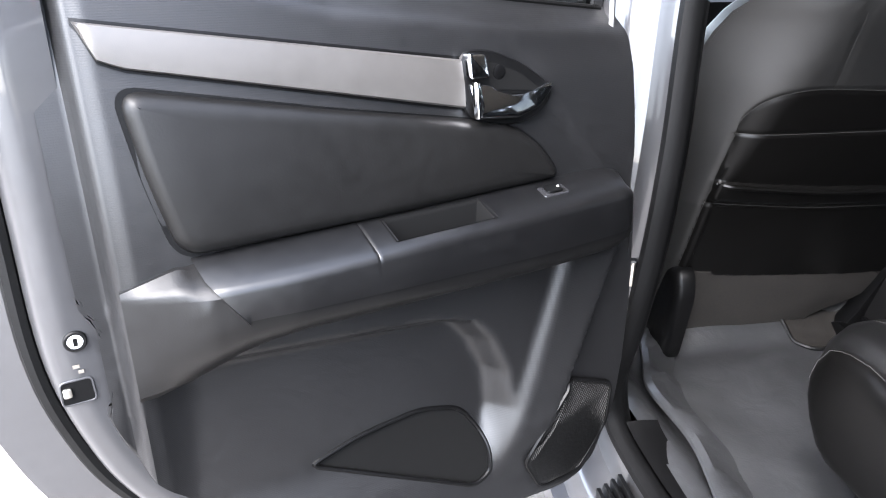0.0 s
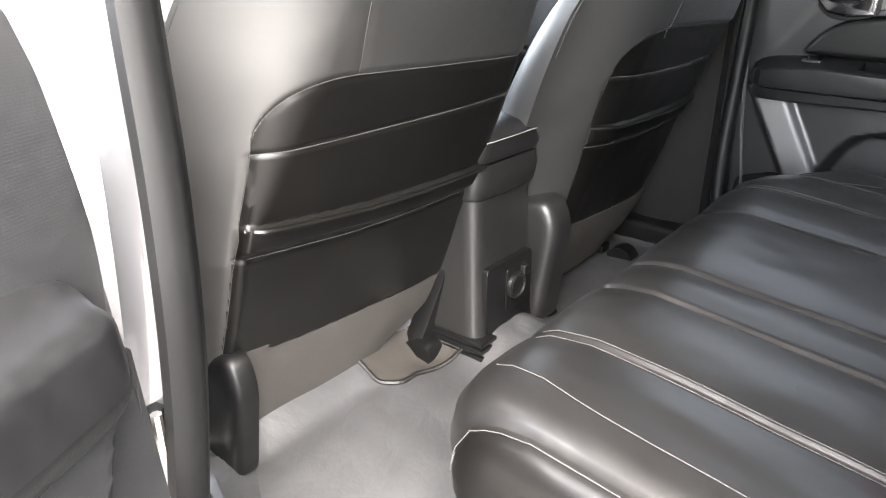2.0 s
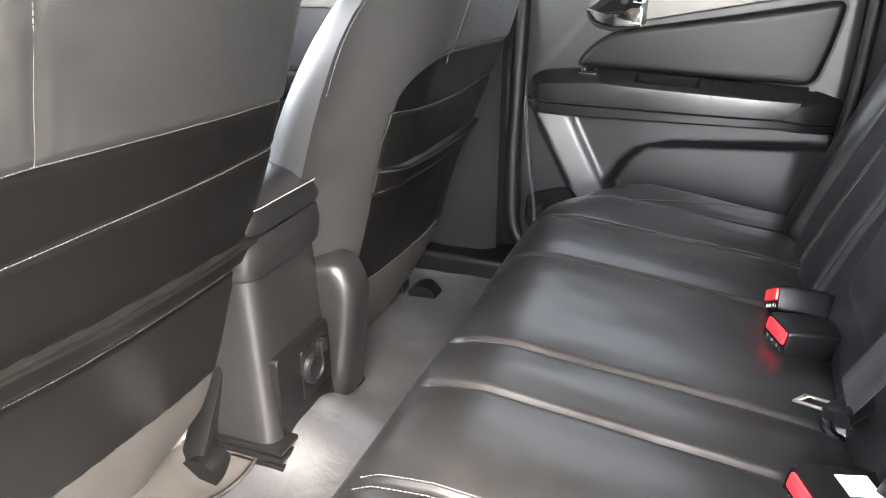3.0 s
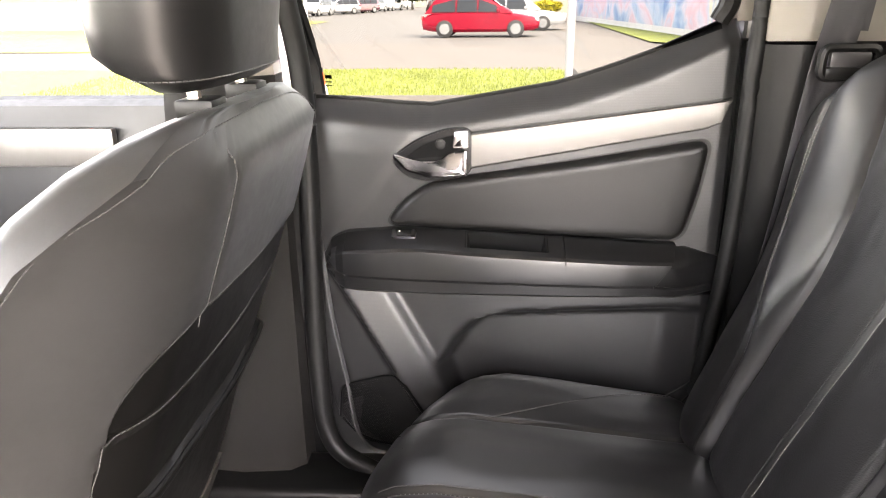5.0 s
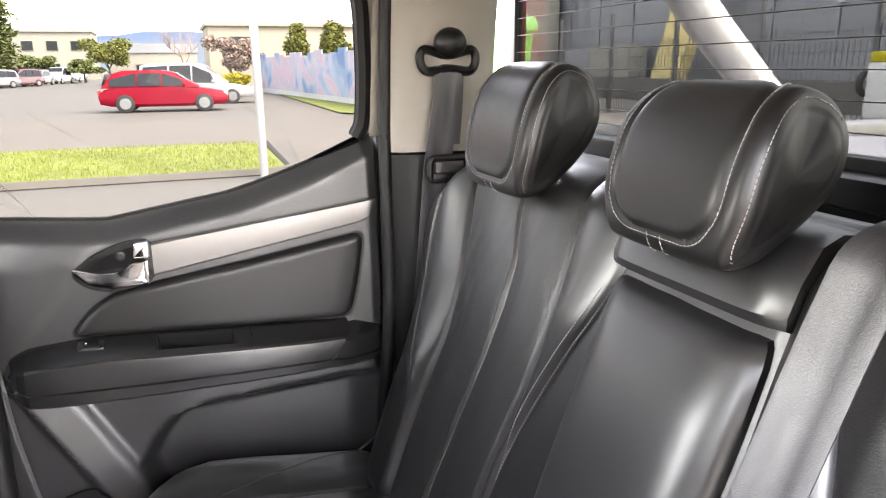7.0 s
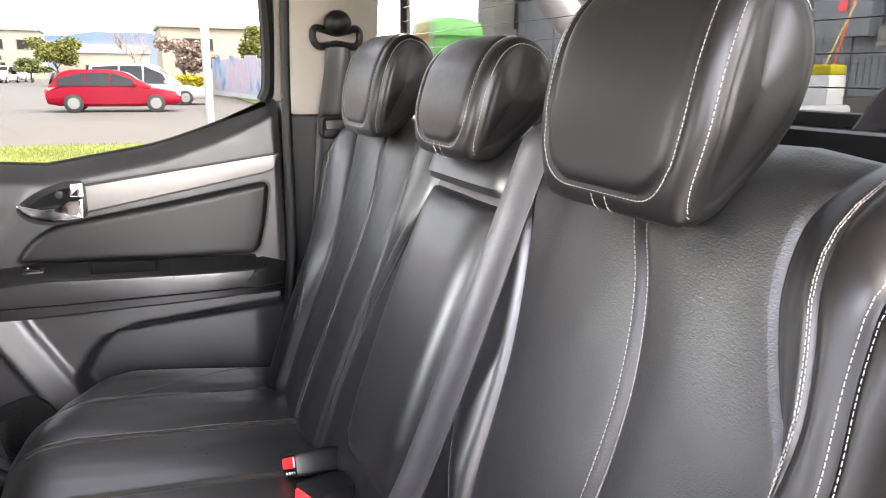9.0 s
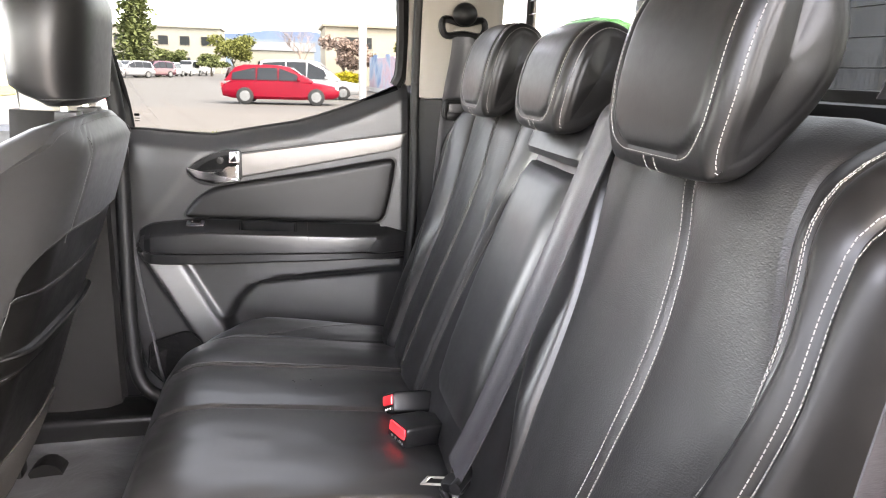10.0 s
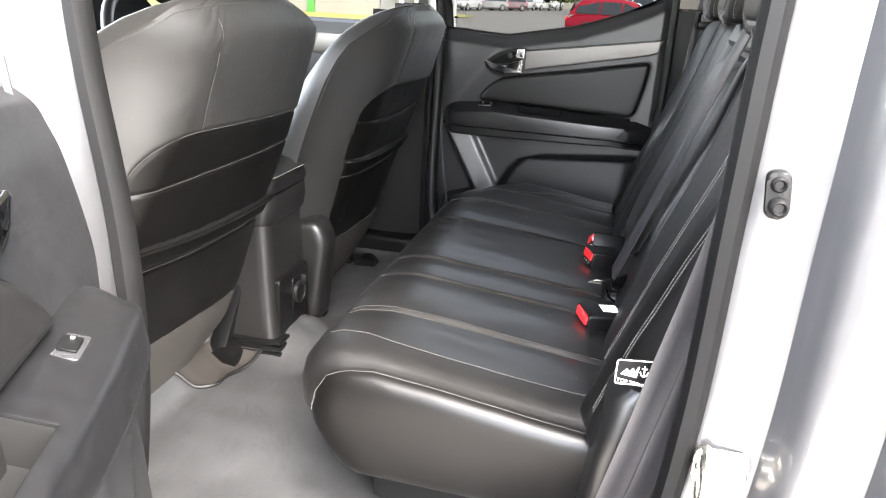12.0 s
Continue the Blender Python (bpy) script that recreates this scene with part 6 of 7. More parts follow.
            n = Vector((d.y, -d.x))
            if n.dot(Vector(p) - Vector((0.3, 0.55))) < 0:
                n = -n
            k = s if p[0] < 0.3 else s * 0.15
            out.append((p[0] + n.x * k, p[1] + n.y * k))
        return out
    bm = bmesh.new()
    loft(bm, [[L(a, b, w) for a, b in grow(s)] for s, w in ((-0.03, -0.046), (0.0, -0.042), (0.016, -0.042), (0.022, -0.046), (0.028, -0.058), (0.032, -0.085), (0.036, -0.096), (0.052, -0.101), (0.092, -0.110), (0.104, -0.115), (0.106, -0.122), (0.09, -0.128))], closed=False)
    rim = [(a, b) for a, b in grow(0.085)]
    bm.faces.new([bm.verts.new(L(a, b, -0.126)) for a, b in rim + [(0.6, 0.74), (0.3, 0.76), (0.05, 0.80)]])
    part("shell", bm, PAINT, dr, "silver painted door shell")
    bm = bmesh.new()
    line = [L(a, b, -0.088) for a, b in grow(0.04)]
    sweep(bm, line, circle(0.009, 8), up=(1, 0, 0))
    part("weather_seal", bm, RUBBER, dr, "black door weather seal")
    wp = -0.0415
    disc = lambda r, d: [L(-0.061 + r * math.cos(a), 0.490 + r * math.sin(a), wp + d) for a in np.linspace(0, 2 * math.pi, 25)[:-1]]
    bm = bmesh.new()
    loft(bm, [disc(0.0105, -0.002), disc(0.0105, 0.0015), disc(0.0095, 0.0025), disc(0.0075, 0.0025), disc(0.007, 0.0012)])
    pr = part("plug_ring", bm, RUBBER, dr)
    bm = bmesh.new()
    loft(bm, [disc(0.0072, 0.0005), disc(0.0070, 0.0022), disc(0.006, 0.0028), disc(0.002, 0.0028)])
    part("plug", bm, WHITE, pr, "white round plug")
    part("plug_mark", prism([(-0.063, 0.486), (-0.059, 0.486), (-0.059, 0.494), (-0.063, 0.494)], lambda a, b, d: L(a, b, wp + 0.0029 + d), 0.0004), SEAL, pr)
    o = rounded([(-0.082, 0.450), (-0.054, 0.450), (-0.053, 0.425), (-0.083, 0.425)], 0.005, 4)
    # no hole is cut: a plate painted as dark as its shade
    lt = part("latch", prism(o, lambda a, b, d: L(a, b, wp - 0.002 + d), 0.0026), SHADE_BLACK, dr, "latch opening as a flat plate, shade put into its colour")
    bm = bmesh.new()
    sweep(bm, [Vector(L(a, b, wp + 0.0002)) for a, b in o], circle(0.0012, 6), up=(1, 0, 0), closed=True)
    part("latch_rim", bm, PAINT, lt)
    part("latch_claw", prism(rounded([(-0.081, 0.434), (-0.073, 0.434), (-0.073, 0.444), (-0.081, 0.444)], 0.002, 2), lambda a, b, d: L(a, b, wp + d), 0.003, 0.001), STEEL, lt, "brass-coloured catch")
    for k in range(2):
        part("paint_mark", prism([(-0.068 + 0.004 * k, 0.462 - 0.006 * k), (-0.062 + 0.003 * k, 0.462 - 0.006 * k), (-0.062 + 0.003 * k, 0.4655 - 0.006 * k), (-0.068 + 0.004 * k, 0.4655 - 0.006 * k)], lambda a, b, d: L(a, b, wp + d), 0.0006), BEIGE, dr)
    # window frame and pane
    W = lambda u, z: -0.05 + 0.20 * max(z - 0.80, 0) - (lerp(u, [0, 0.36, 0.62], [0.004, 0.038, 0.068]) if side > 0 else 0.03) * smoothstep(1.0, 0.82, z)
    fr = smooth_line([(0.612, 0.765, 0), (0.63, 0.95, 0), (0.652, 1.11, 0), (0.61, 1.18, 0), (0.35, 1.2, 0), (0.08, 1.185, 0), (0.015, 1.13, 0), (0.0, 1.03, 0), (-0.002, 0.92, 0), (0.008, 0.885, 0)], 6)
    part("window_frame", tube([L(p.x, p.y, W(p.x, p.y)) for p in fr], 0.015, 8, up=(1, 0, 0)), RUBBER, dr, "black window frame")
    bm = bmesh.new()
    rows = [[L(u, z, W(0, z) + 0.012) for z in np.linspace(0.885, 1.16, 8)] for u in (-0.012, -0.038, -0.042)]
    loft(bm, rows, closed=False)
    loft(bm, [[L(u, z, W(0, z) - 0.02) for z in np.linspace(0.885, 1.16, 8)] for u in (-0.012, -0.042)], closed=False)
    part("frame_trim", bm, BEIGE, dr, "beige upper frame trim")
    low = [(u, lerp(u, *top_line) - 0.02) for u in np.linspace(0.61, -0.0, 14)]
    bm = bmesh.new()
    f = bm.faces.new([bm.verts.new(L(u, z, W(u, z) + 0.004)) for u, z in low + [(p.x, p.y) for p in reversed(fr)]])
    part("pane", bm, GLASS, dr, "clear side glass", smooth=False).visible_shadow = False
    part("belt_seal", tube([L(u, z + 0.020, skin(u, z + 0.018) - 0.002) for u, z in low], 0.0035, 8, up=(1, 0, 0)), RUBBER, dr)
    for k in range(3):
        part("glass_mark", prism([(0.585, 0.800 - 0.006 * k), (0.596, 0.800 - 0.006 * k), (0.596, 0.8018 - 0.006 * k + (0.004 if k == 0 else 0)), (0.585, 0.8018 - 0.006 * k + (0.004 if k == 0 else 0))], lambda a, b, d: L(a, b, W(a, b) + 0.006 + d), 0.0004), SEAL, dr)
    return dr


make_door(1, pose(0.69, 0.62, 0.584), "closed far rear door, charcoal panel with silver strip", "rear doors")
make_door(-1, pose(-0.806, 0.5505, 0.6075) @ pose(0, 0, 0, 0, 0, -67.9) @ pose(0, 0, 0, 0, -4.7, 0) @ pose(0, 0, 0, -0.96, 0, 0), "open near rear door, charcoal panel with silver strip", "rear doors")

# ---- outside ----
ASPHALT = material("asphalt", (0.080, 0.076, 0.070), 0.9, bump=0.6, bump_scale=60, mottle=0.15, mottle_scale=0.4, spec=0.2)
ASPHALT_PALE = material("pale_asphalt", (0.086, 0.078, 0.069), 0.9, bump=0.6, bump_scale=60, mottle=0.15, mottle_scale=0.4, spec=0.2)
CONCRETE = material("concrete", (0.08, 0.074, 0.066), 0.9, bump=0.5, bump_scale=50, mottle=0.12, mottle_scale=0.6, spec=0.2)
GRASS = material("grass", (0.105, 0.122, 0.026), 0.9, bump=1.0, bump_scale=25, mottle=0.35, mottle_scale=1.2, spec=0.2)
GRASS_DRY = material("dry_grass", (0.16, 0.15, 0.04), 0.9, bump=1.0, bump_scale=25, mottle=0.35, mottle_scale=0.6, spec=0.2)
GRAVEL = material("gravel", (0.21, 0.195, 0.178), 0.95, bump=1.0, bump_scale=70, mottle=0.35, mottle_scale=9, spec=0.2)
CAR_RED = material("red_car_paint", (0.155, 0.0012, 0.010), 0.5, mottle=0.05, spec=0.12)
CAR_WHITE = material("white_car_paint", (0.25, 0.25, 0.25), 0.3, mottle=0.05, coat=0.5)
CAR_SILVER = material("silver_car_paint", (0.22, 0.22, 0.23), 0.3, metal=0.5, mottle=0.05, coat=0.5)
CAR_DARK = material("dark_car_paint", (0.02, 0.02, 0.025), 0.25, mottle=0.05, coat=0.8)
CAR_MAROON = material("maroon_car_paint", (0.06, 0.01, 0.02), 0.25, mottle=0.05, coat=0.8)
CAR_GLASS = material("car_glass", (0.012, 0.014, 0.016), 0.2, mottle=0.05, spec=0.2)
TYRE = material("tyre", (0.015, 0.015, 0.015), 0.85, mottle=0.1)
RIM = material("wheel_rim", (0.2, 0.2, 0.2), 0.35, metal=0.6, mottle=0.1)
LAMP = material("lamp_glass", (0.5, 0.5, 0.48), 0.15, mottle=0.05)
LEAF = material("dark_conifer", (0.085, 0.10, 0.035), 0.8, mottle=0.5, mottle_scale=2, spec=0.2)
LEAF_OLIVE = material("olive_leaf", (0.11, 0.115, 0.03), 0.8, mottle=0.5, mottle_scale=2, spec=0.2)
LEAF_YELLOW = material("yellow_shrub", (0.26, 0.22, 0.01), 0.8, mottle=0.3, mottle_scale=3, spec=0.2)
TWIG = material("bare_twigs", (0.20, 0.15, 0.125), 0.9, mottle=0.3, mottle_scale=2, spec=0.1)
BARK = material("bark", (0.08, 0.065, 0.05), 0.9, bump=1.0, bump_scale=20, mottle=0.3, mottle_scale=3, spec=0.1)
WALL_WHITE = material("white_render", (0.20, 0.19, 0.16), 0.9, mottle=0.08, mottle_scale=0.6, spec=0.2)
WALL_BEIGE = material("beige_wall", (0.26, 0.23, 0.18), 0.9, mottle=0.1, mottle_scale=0.5, spec=0.2)
WALL_GREY = material("grey_roofing", (0.10, 0.105, 0.11), 0.8, mottle=0.1, mottle_scale=0.5, spec=0.2)
WALL_RED = material("red_cladding", (0.30, 0.009, 0.011), 0.6, mottle=0.06, mottle_scale=0.4, spec=0.2)
CLAD_DARK = material("dark_grey_cladding", (0.15, 0.152, 0.165), 0.6, mottle=0.1, mottle_scale=0.5, spec=0.3)
FENCE = material("dark_fence_wire", (0.025, 0.027, 0.03), 0.6, mottle=0.1)
YELLOW = material("faded_yellow_paint", (0.45, 0.36, 0.16), 0.7, mottle=0.12, mottle_scale=1, spec=0.2)
ORANGE = material("orange_plastic", (0.55, 0.06, 0.008), 0.5, mottle=0.06)
CONE_WHITE = material("white_plastic", (0.34, 0.34, 0.335), 0.5, mottle=0.05)
GREEN_BIN = material("green_plastic", (0.04, 0.20, 0.03), 0.45, mottle=0.06)
HILL = material("far_hills", (0.085, 0.12, 0.19), 1.0, mottle=0.15, mottle_scale=0.01, spec=0.0)
SEA = material("sea", (0.11, 0.14, 0.18), 0.6, mottle=0.05, mottle_scale=0.01, spec=0.1)
TUBE_STEEL = material("brushed_steel", (0.55, 0.54, 0.52), 0.4, metal=0.7, bump=0.1, bump_scale=300, mottle=0.06)
COVER = material("grey_tonneau_vinyl", (0.14, 0.14, 0.16), 0.55, bump=0.2, bump_scale=300, mottle=0.1)


def sheet(name, pts, z, mat, label, category):
    bm = bmesh.new()
    bm.faces.new([bm.verts.new((x, y, z)) for x, y in pts])
    return thing(name, bm, mat, label, category, kind="structure", smooth=False)


G = GROUND_Z
sheet("ground", [(-900, -900), (900, -900), (900, 900), (-900, 900)], G, ASPHALT, "grey asphalt car park running to the horizon", "ground")
sheet("ground_gravel", [(-14, -9), (-1.05, -9), (-1.05, 9), (-14, 9)], G + 0.004, GRAVEL, "pale gravel ground beside the vehicle", "ground")
sheet("pavement", [(14.2, -2.0), (22, -2.6), (24.5, 9), (16.5, 14), (14.6, 8)], G + 0.004, ASPHALT_PALE, "pale worn driveway surface beyond the lawn", "pavement")
sheet("pavement_path", [(10.2, -1.5), (10.6, -4.2), (30, -5.4), (60, -5.6), (60, -3.6), (24, -3.0)], G + 0.008, ASPHALT_PALE, "pale asphalt footpath beside the lawn", "pavement")
for i, (pts, lab) in enumerate((([(9.9, -1.25), (13.9, -1.35), (14.3, 3), (14.6, 12), (12, 14), (9.9, 8)], "mown green lawn strip with a concrete edge"),
                                 ([(21, -5.9), (22.5, -4.9), (44, -5.6), (44, -7.2), (26, -7.6)], "green grass verge below the painted fence"))):
    sheet("lawn", pts, G + 0.05, GRASS, lab, "lawn")
sheet("lawn_dry", [(20, 11), (46, 10), (60, 24), (52, 60), (22, 36)], G + 0.03, GRASS_DRY, "patchy yellow-green grass before the red building", "lawn")
edge = [(9.9, 14), (9.85, 8), (9.8, 3), (9.8, -1.0), (10.1, -1.35), (13.9, -1.5)]
thing("kerb", tube([(x, y, G + 0.02) for x, y in edge], 0.09, 6), CONCRETE, "pale concrete kerb along the lawn", "kerb", kind="structure")
sheet("road_line", [(16.0, 2.0), (16.2, 2.1), (29, 5.2), (29, 5.0)], G + 0.012, ASPHALT_PALE, "faint pale line across the asphalt", "road marking")
sheet("road_line", [(20.5, -2.45), (20.5, -2.3), (29, -2.5), (29, -2.75)], G + 0.012, CONCRETE, "faint pale kerb line across the asphalt", "road marking")
bm = bmesh.new()
for _ in range(9000):
    x, y = random.uniform(9.95, 14.2), random.uniform(-1.2, 7.5)
    h, a = random.uniform(0.02, 0.06), random.uniform(0, 6.3)
    v = [bm.verts.new((x + p * 0.012 * math.cos(a) + q * 0.02, y + p * 0.012 * math.sin(a), G + 0.05 + q * h)) for p, q in ((-1, 0), (1, 0), (0, 1))]
    bm.faces.new(v)
thing("grass_blades", bm, GRASS, "short green grass blades on the lawn", "grass", kind="stuff", smooth=False)


def make_cone():
    c = empty("traffic_cone", "orange and white banded traffic cone on the asphalt", "traffic cone", at=pose(7.05, 2.03, G))
    rad = lambda z: 0.15 - 0.115 * z / 0.74
    part("base", boxed(-0.19, 0.19, -0.19, 0.19, 0, 0.04, 0.015), ORANGE, c)
    for z0, z1, mat in ((0.03, 0.17, ORANGE), (0.17, 0.30, CONE_WHITE), (0.30, 0.45, ORANGE), (0.45, 0.58, CONE_WHITE), (0.58, 0.70, ORANGE), (0.70, 0.75, TYRE)):
        bm = bmesh.new()
        loft(bm, [[(rad(z) * math.cos(a), rad(z) * math.sin(a), z) for a in np.linspace(0, 2 * math.pi, 25)[:-1]] for z in (z0, z1)])
        part("band", bm, mat, c)


make_cone()
# added wall, never in view, holding back low light from the near side
thing("wall_sky_block", boxed(-9.9, -9.6, -18, 20, G, 1.1, 0.03), WALL_BEIGE, "added unseen beige wall that blocks low sky light", "wall", kind="structure")
bm = tube([(9.45, -0.84, G), (9.45, -0.84, 6)], 0.057, 14, up=(0, 1, 0))
thing("flag_post", bm, CAR_WHITE, "white painted metal post by the lawn", "post")


def make_car(at, paint, label, length=4.7, height=1.47, wagon=True, group="parked cars"):
    """A parked car: nose towards +x of its own axes."""
    c = empty("parked_car", label, "car", group, at=at)
    k, hw = length / 4.7, 0.86
    def section(x, pts):
        return [(x * k, y * hw, z) for y, z in pts]
    low = [(-2.35, 0.45, 0.62, 0.88), (-2.3, 0.30, 0.70, 0.95), (-1.9, 0.22, 0.86, 0.99), (-1.0, 0.20, 0.90, 1.0), (0.0, 0.20, 0.90, 1.0), (0.8, 0.20, 0.88, 1.0), (1.5, 0.22, 0.80, 0.99), (2.1, 0.26, 0.70, 0.95), (2.3, 0.32, 0.60, 0.86), (2.36, 0.40, 0.55, 0.7)]
    bm = bmesh.new()
    rings = []
    for x, z0, z1, w in low:
        rings.append(section(x, [(-w * 0.9, z0), (-w, z0 + 0.1), (-w, (z0 + z1) / 2), (-w * 0.97, z1 - 0.05), (-w * 0.9, z1), (w * 0.9, z1), (w * 0.97, z1 - 0.05), (w, (z0 + z1) / 2), (w, z0 + 0.1), (w * 0.9, z0)]))
    loft(bm, rings)
    part("body", bm, paint, c)
    rear = -2.22 if wagon else -1.55
    slope = 0.42 if wagon and height < 1.48 else 0.22
    roof = [(rear, 0.86), (rear + slope, height - 0.12), (rear + slope + 0.35, height - 0.02), (-0.6, height), (-0.1, height - 0.01), (0.30, height - 0.07), (1.25, 0.88)]
    bm = bmesh.new()
    rings = []
    for x, zt in roof:
        t = (zt - 0.86) / (height - 0.86)
        w = 0.97 - 0.17 * t
        rings.append(section(x, [(-0.95, 0.84), (-w, max(zt - 0.06, 0.845)), (-w * 0.93, zt), (w * 0.93, zt), (w, max(zt - 0.06, 0.845)), (0.95, 0.84)]))
    loft(bm, rings)
    part("cabin", bm, paint, c)
    for s in (-1, 1):
        spans = ((rear + 0.30, -0.98), (-0.93, -0.12), (-0.07, 0.80)) if wagon else ((-1.2, -0.62), (-0.57, 0.05), (0.10, 0.80))
        for x0, x1 in spans:
            def zt(x):
                return min(height - 0.11, lerp(x, [r[0] for r in roof], [r[1] - 0.09 for r in roof]))
            pts = [(x0, 0.90), (x1, 0.90), (x1 if x1 < 0.4 else 0.62, max(zt(x1 if x1 < 0.4 else 0.62), 0.92)), (x0 + 0.03, max(zt(x0 + 0.03), 0.95))]
            wy = lambda z: hw * (0.962 - 0.17 * (z - 0.86) / (height - 0.86)) + 0.012
            bm = bmesh.new()
            prism([(x * k, z) for x, z in pts], lambda a, b, d: (a, s * (wy(b) + d), b), 0.008, 0.0, 1, bm)
            part("window", bm, CAR_GLASS, c)
        for x in (-1.42, 1.42):
            w = new("wheel")
            w.matrix_basis = pose(x * k, s * 0.80, 0.31, 90, 0, 0)
            w.parent = c
            for r0, mat, nm, d in ((0.31, TYRE, "tyre", 0.10), (0.205, RIM, "rim", 0.108)):
                bm = bmesh.new()
                loft(bm, [[(r * math.cos(a), r * math.sin(a), z) for a in np.linspace(0, 2 * math.pi, 25)[:-1]] for r, z in ((r0 * 0.9, -d), (r0, -d * 0.8), (r0, d * 0.8), (r0 * 0.9, d))])
                part(nm, bm, mat, w)
        part("headlight", boxed(2.18 * k, 2.33 * k, s * 0.58 - 0.14, s * 0.58 + 0.14, 0.56, 0.68, 0.02), LAMP, c)
        part("tail_light", boxed(-2.36 * k, -2.28 * k, s * 0.68 - 0.1, s * 0.68 + 0.1, 0.62, 0.78, 0.02), RED, c)
        part("mirror", boxed(0.66 * k, 0.78 * k, s * 0.94 - 0.08, s * 0.94 + 0.06, 0.90, 1.02, 0.03), paint, c)
    for x0, z0, x1, z1, nm in ((0.42, height - 0.10, 1.10, 0.905, "windscreen"), (rear + 0.02, 0.92, rear + 0.2, height - 0.15, "rear_window")):
        bm = bmesh.new()
        o = 0.012
        v = [bm.verts.new((x * k + (o if nm == "windscreen" else -o), y * hw, z + o)) for x, z, y in ((x0, z0, -0.78), (x0, z0, 0.78), (x1, z1, 0.9), (x1, z1, -0.9))]
        bm.faces.new(v)
        part(nm, bm, CAR_GLASS, c, smooth=False)
    return c


make_car(pose(27.2, 0.35, G, 0, 0, -94), CAR_RED, "red estate car parked across the asphalt", 4.3, 1.45)
make_car(pose(32.5, -0.9, G, 0, 0, -97), CAR_WHITE, "white people carrier parked behind the red estate car", 5.0, 1.72)
CARS = [(49, 14.2, CAR_DARK, "dark saloon parked in the far row", 1.45, False), (52, 12.2, CAR_WHITE, "white hatchback parked in the far row", 1.5, True), (56, 11.4, CAR_SILVER, "silver hatchback parked in the far row", 1.5, True),
        (60, 10.4, CAR_MAROON, "dark red car parked in the far row", 1.55, True), (65, 9.9, CAR_SILVER, "grey car parked in the far row", 1.45, False), (70, 9.0, CAR_WHITE, "white utility parked in the far row", 1.7, False),
        (77, 8.4, CAR_WHITE, "white van parked at the end of the row", 1.85, True), (50, 17.0, CAR_MAROON, "dark red car parked by the sign", 1.5, True), (47, 20, CAR_DARK, "black car parked by the grass", 1.6, True)]
for x, y, paint, lab, h, wag in CARS:
    make_car(pose(x * 1.2, y * 1.2, G, 0, 0, 150 + 20 * math.sin(x)), paint, lab, 4.4, h, wag)


def foliage(bm, centre, size, count, leaf, shape, rng):
    """Scatters small leaf blades through a rounded mass."""
    cx, cy, cz = centre
    for _ in range(count):
        while True:
            p = Vector((rng.uniform(-1, 1), rng.uniform(-1, 1), rng.uniform(-1, 1)))
            if 0.25 < p.length < 1:
                break
        lump = 0.75 + 0.35 * noise.noise(p.normalized() * 2.3 + Vector(centre))
        q = Vector((cx + p.x * size[0] * lump, cy + p.y * size[1] * lump, cz + p.z * size[2] * lump))
        a = Vector((rng.uniform(-1, 1), rng.uniform(-1, 1), rng.uniform(-0.6, 0.6))).normalized() * leaf
        b = a.cross(Vector((rng.uniform(-1, 1), rng.uniform(-1, 1), rng.uniform(-1, 1)))).normalized() * leaf * 0.6
        bm.faces.new([bm.verts.new(q + v) for v in (-a, b, a, -b)])


def limbs(base, height, r, n, spread, rng, depth=2):
    bm = bmesh.new()
    def grow(p, d, ln, rad, lev):
        pts = [p]
        for k in range(4):
            d = (d + Vector((rng.uniform(-0.16, 0.16), rng.uniform(-0.16, 0.16), rng.uniform(-0.02, 0.12)))).normalized()
            pts.append(pts[-1] + d * ln / 4)
        rings = []
        for k, q in enumerate(pts):
            w = rad * (1 - 0.16 * k)
            rings.append([q + Vector((w * math.cos(a), w * math.sin(a), 0)) for a in np.linspace(0, 2 * math.pi, 6)[:-1]])
        loft(bm, rings)
        if lev:
            for _ in range(n):
                a, t = rng.uniform(0, 6.28), rng.choice((2, 3, 4))
                nd = (d * 0.8 + Vector((math.cos(a), math.sin(a), 0.25)) * spread).normalized()
                grow(pts[t], nd, ln * rng.uniform(0.5, 0.75), rad * 0.45, lev - 1)
    grow(Vector(base), Vector((0, 0, 1)), height, r, depth)
    return bm


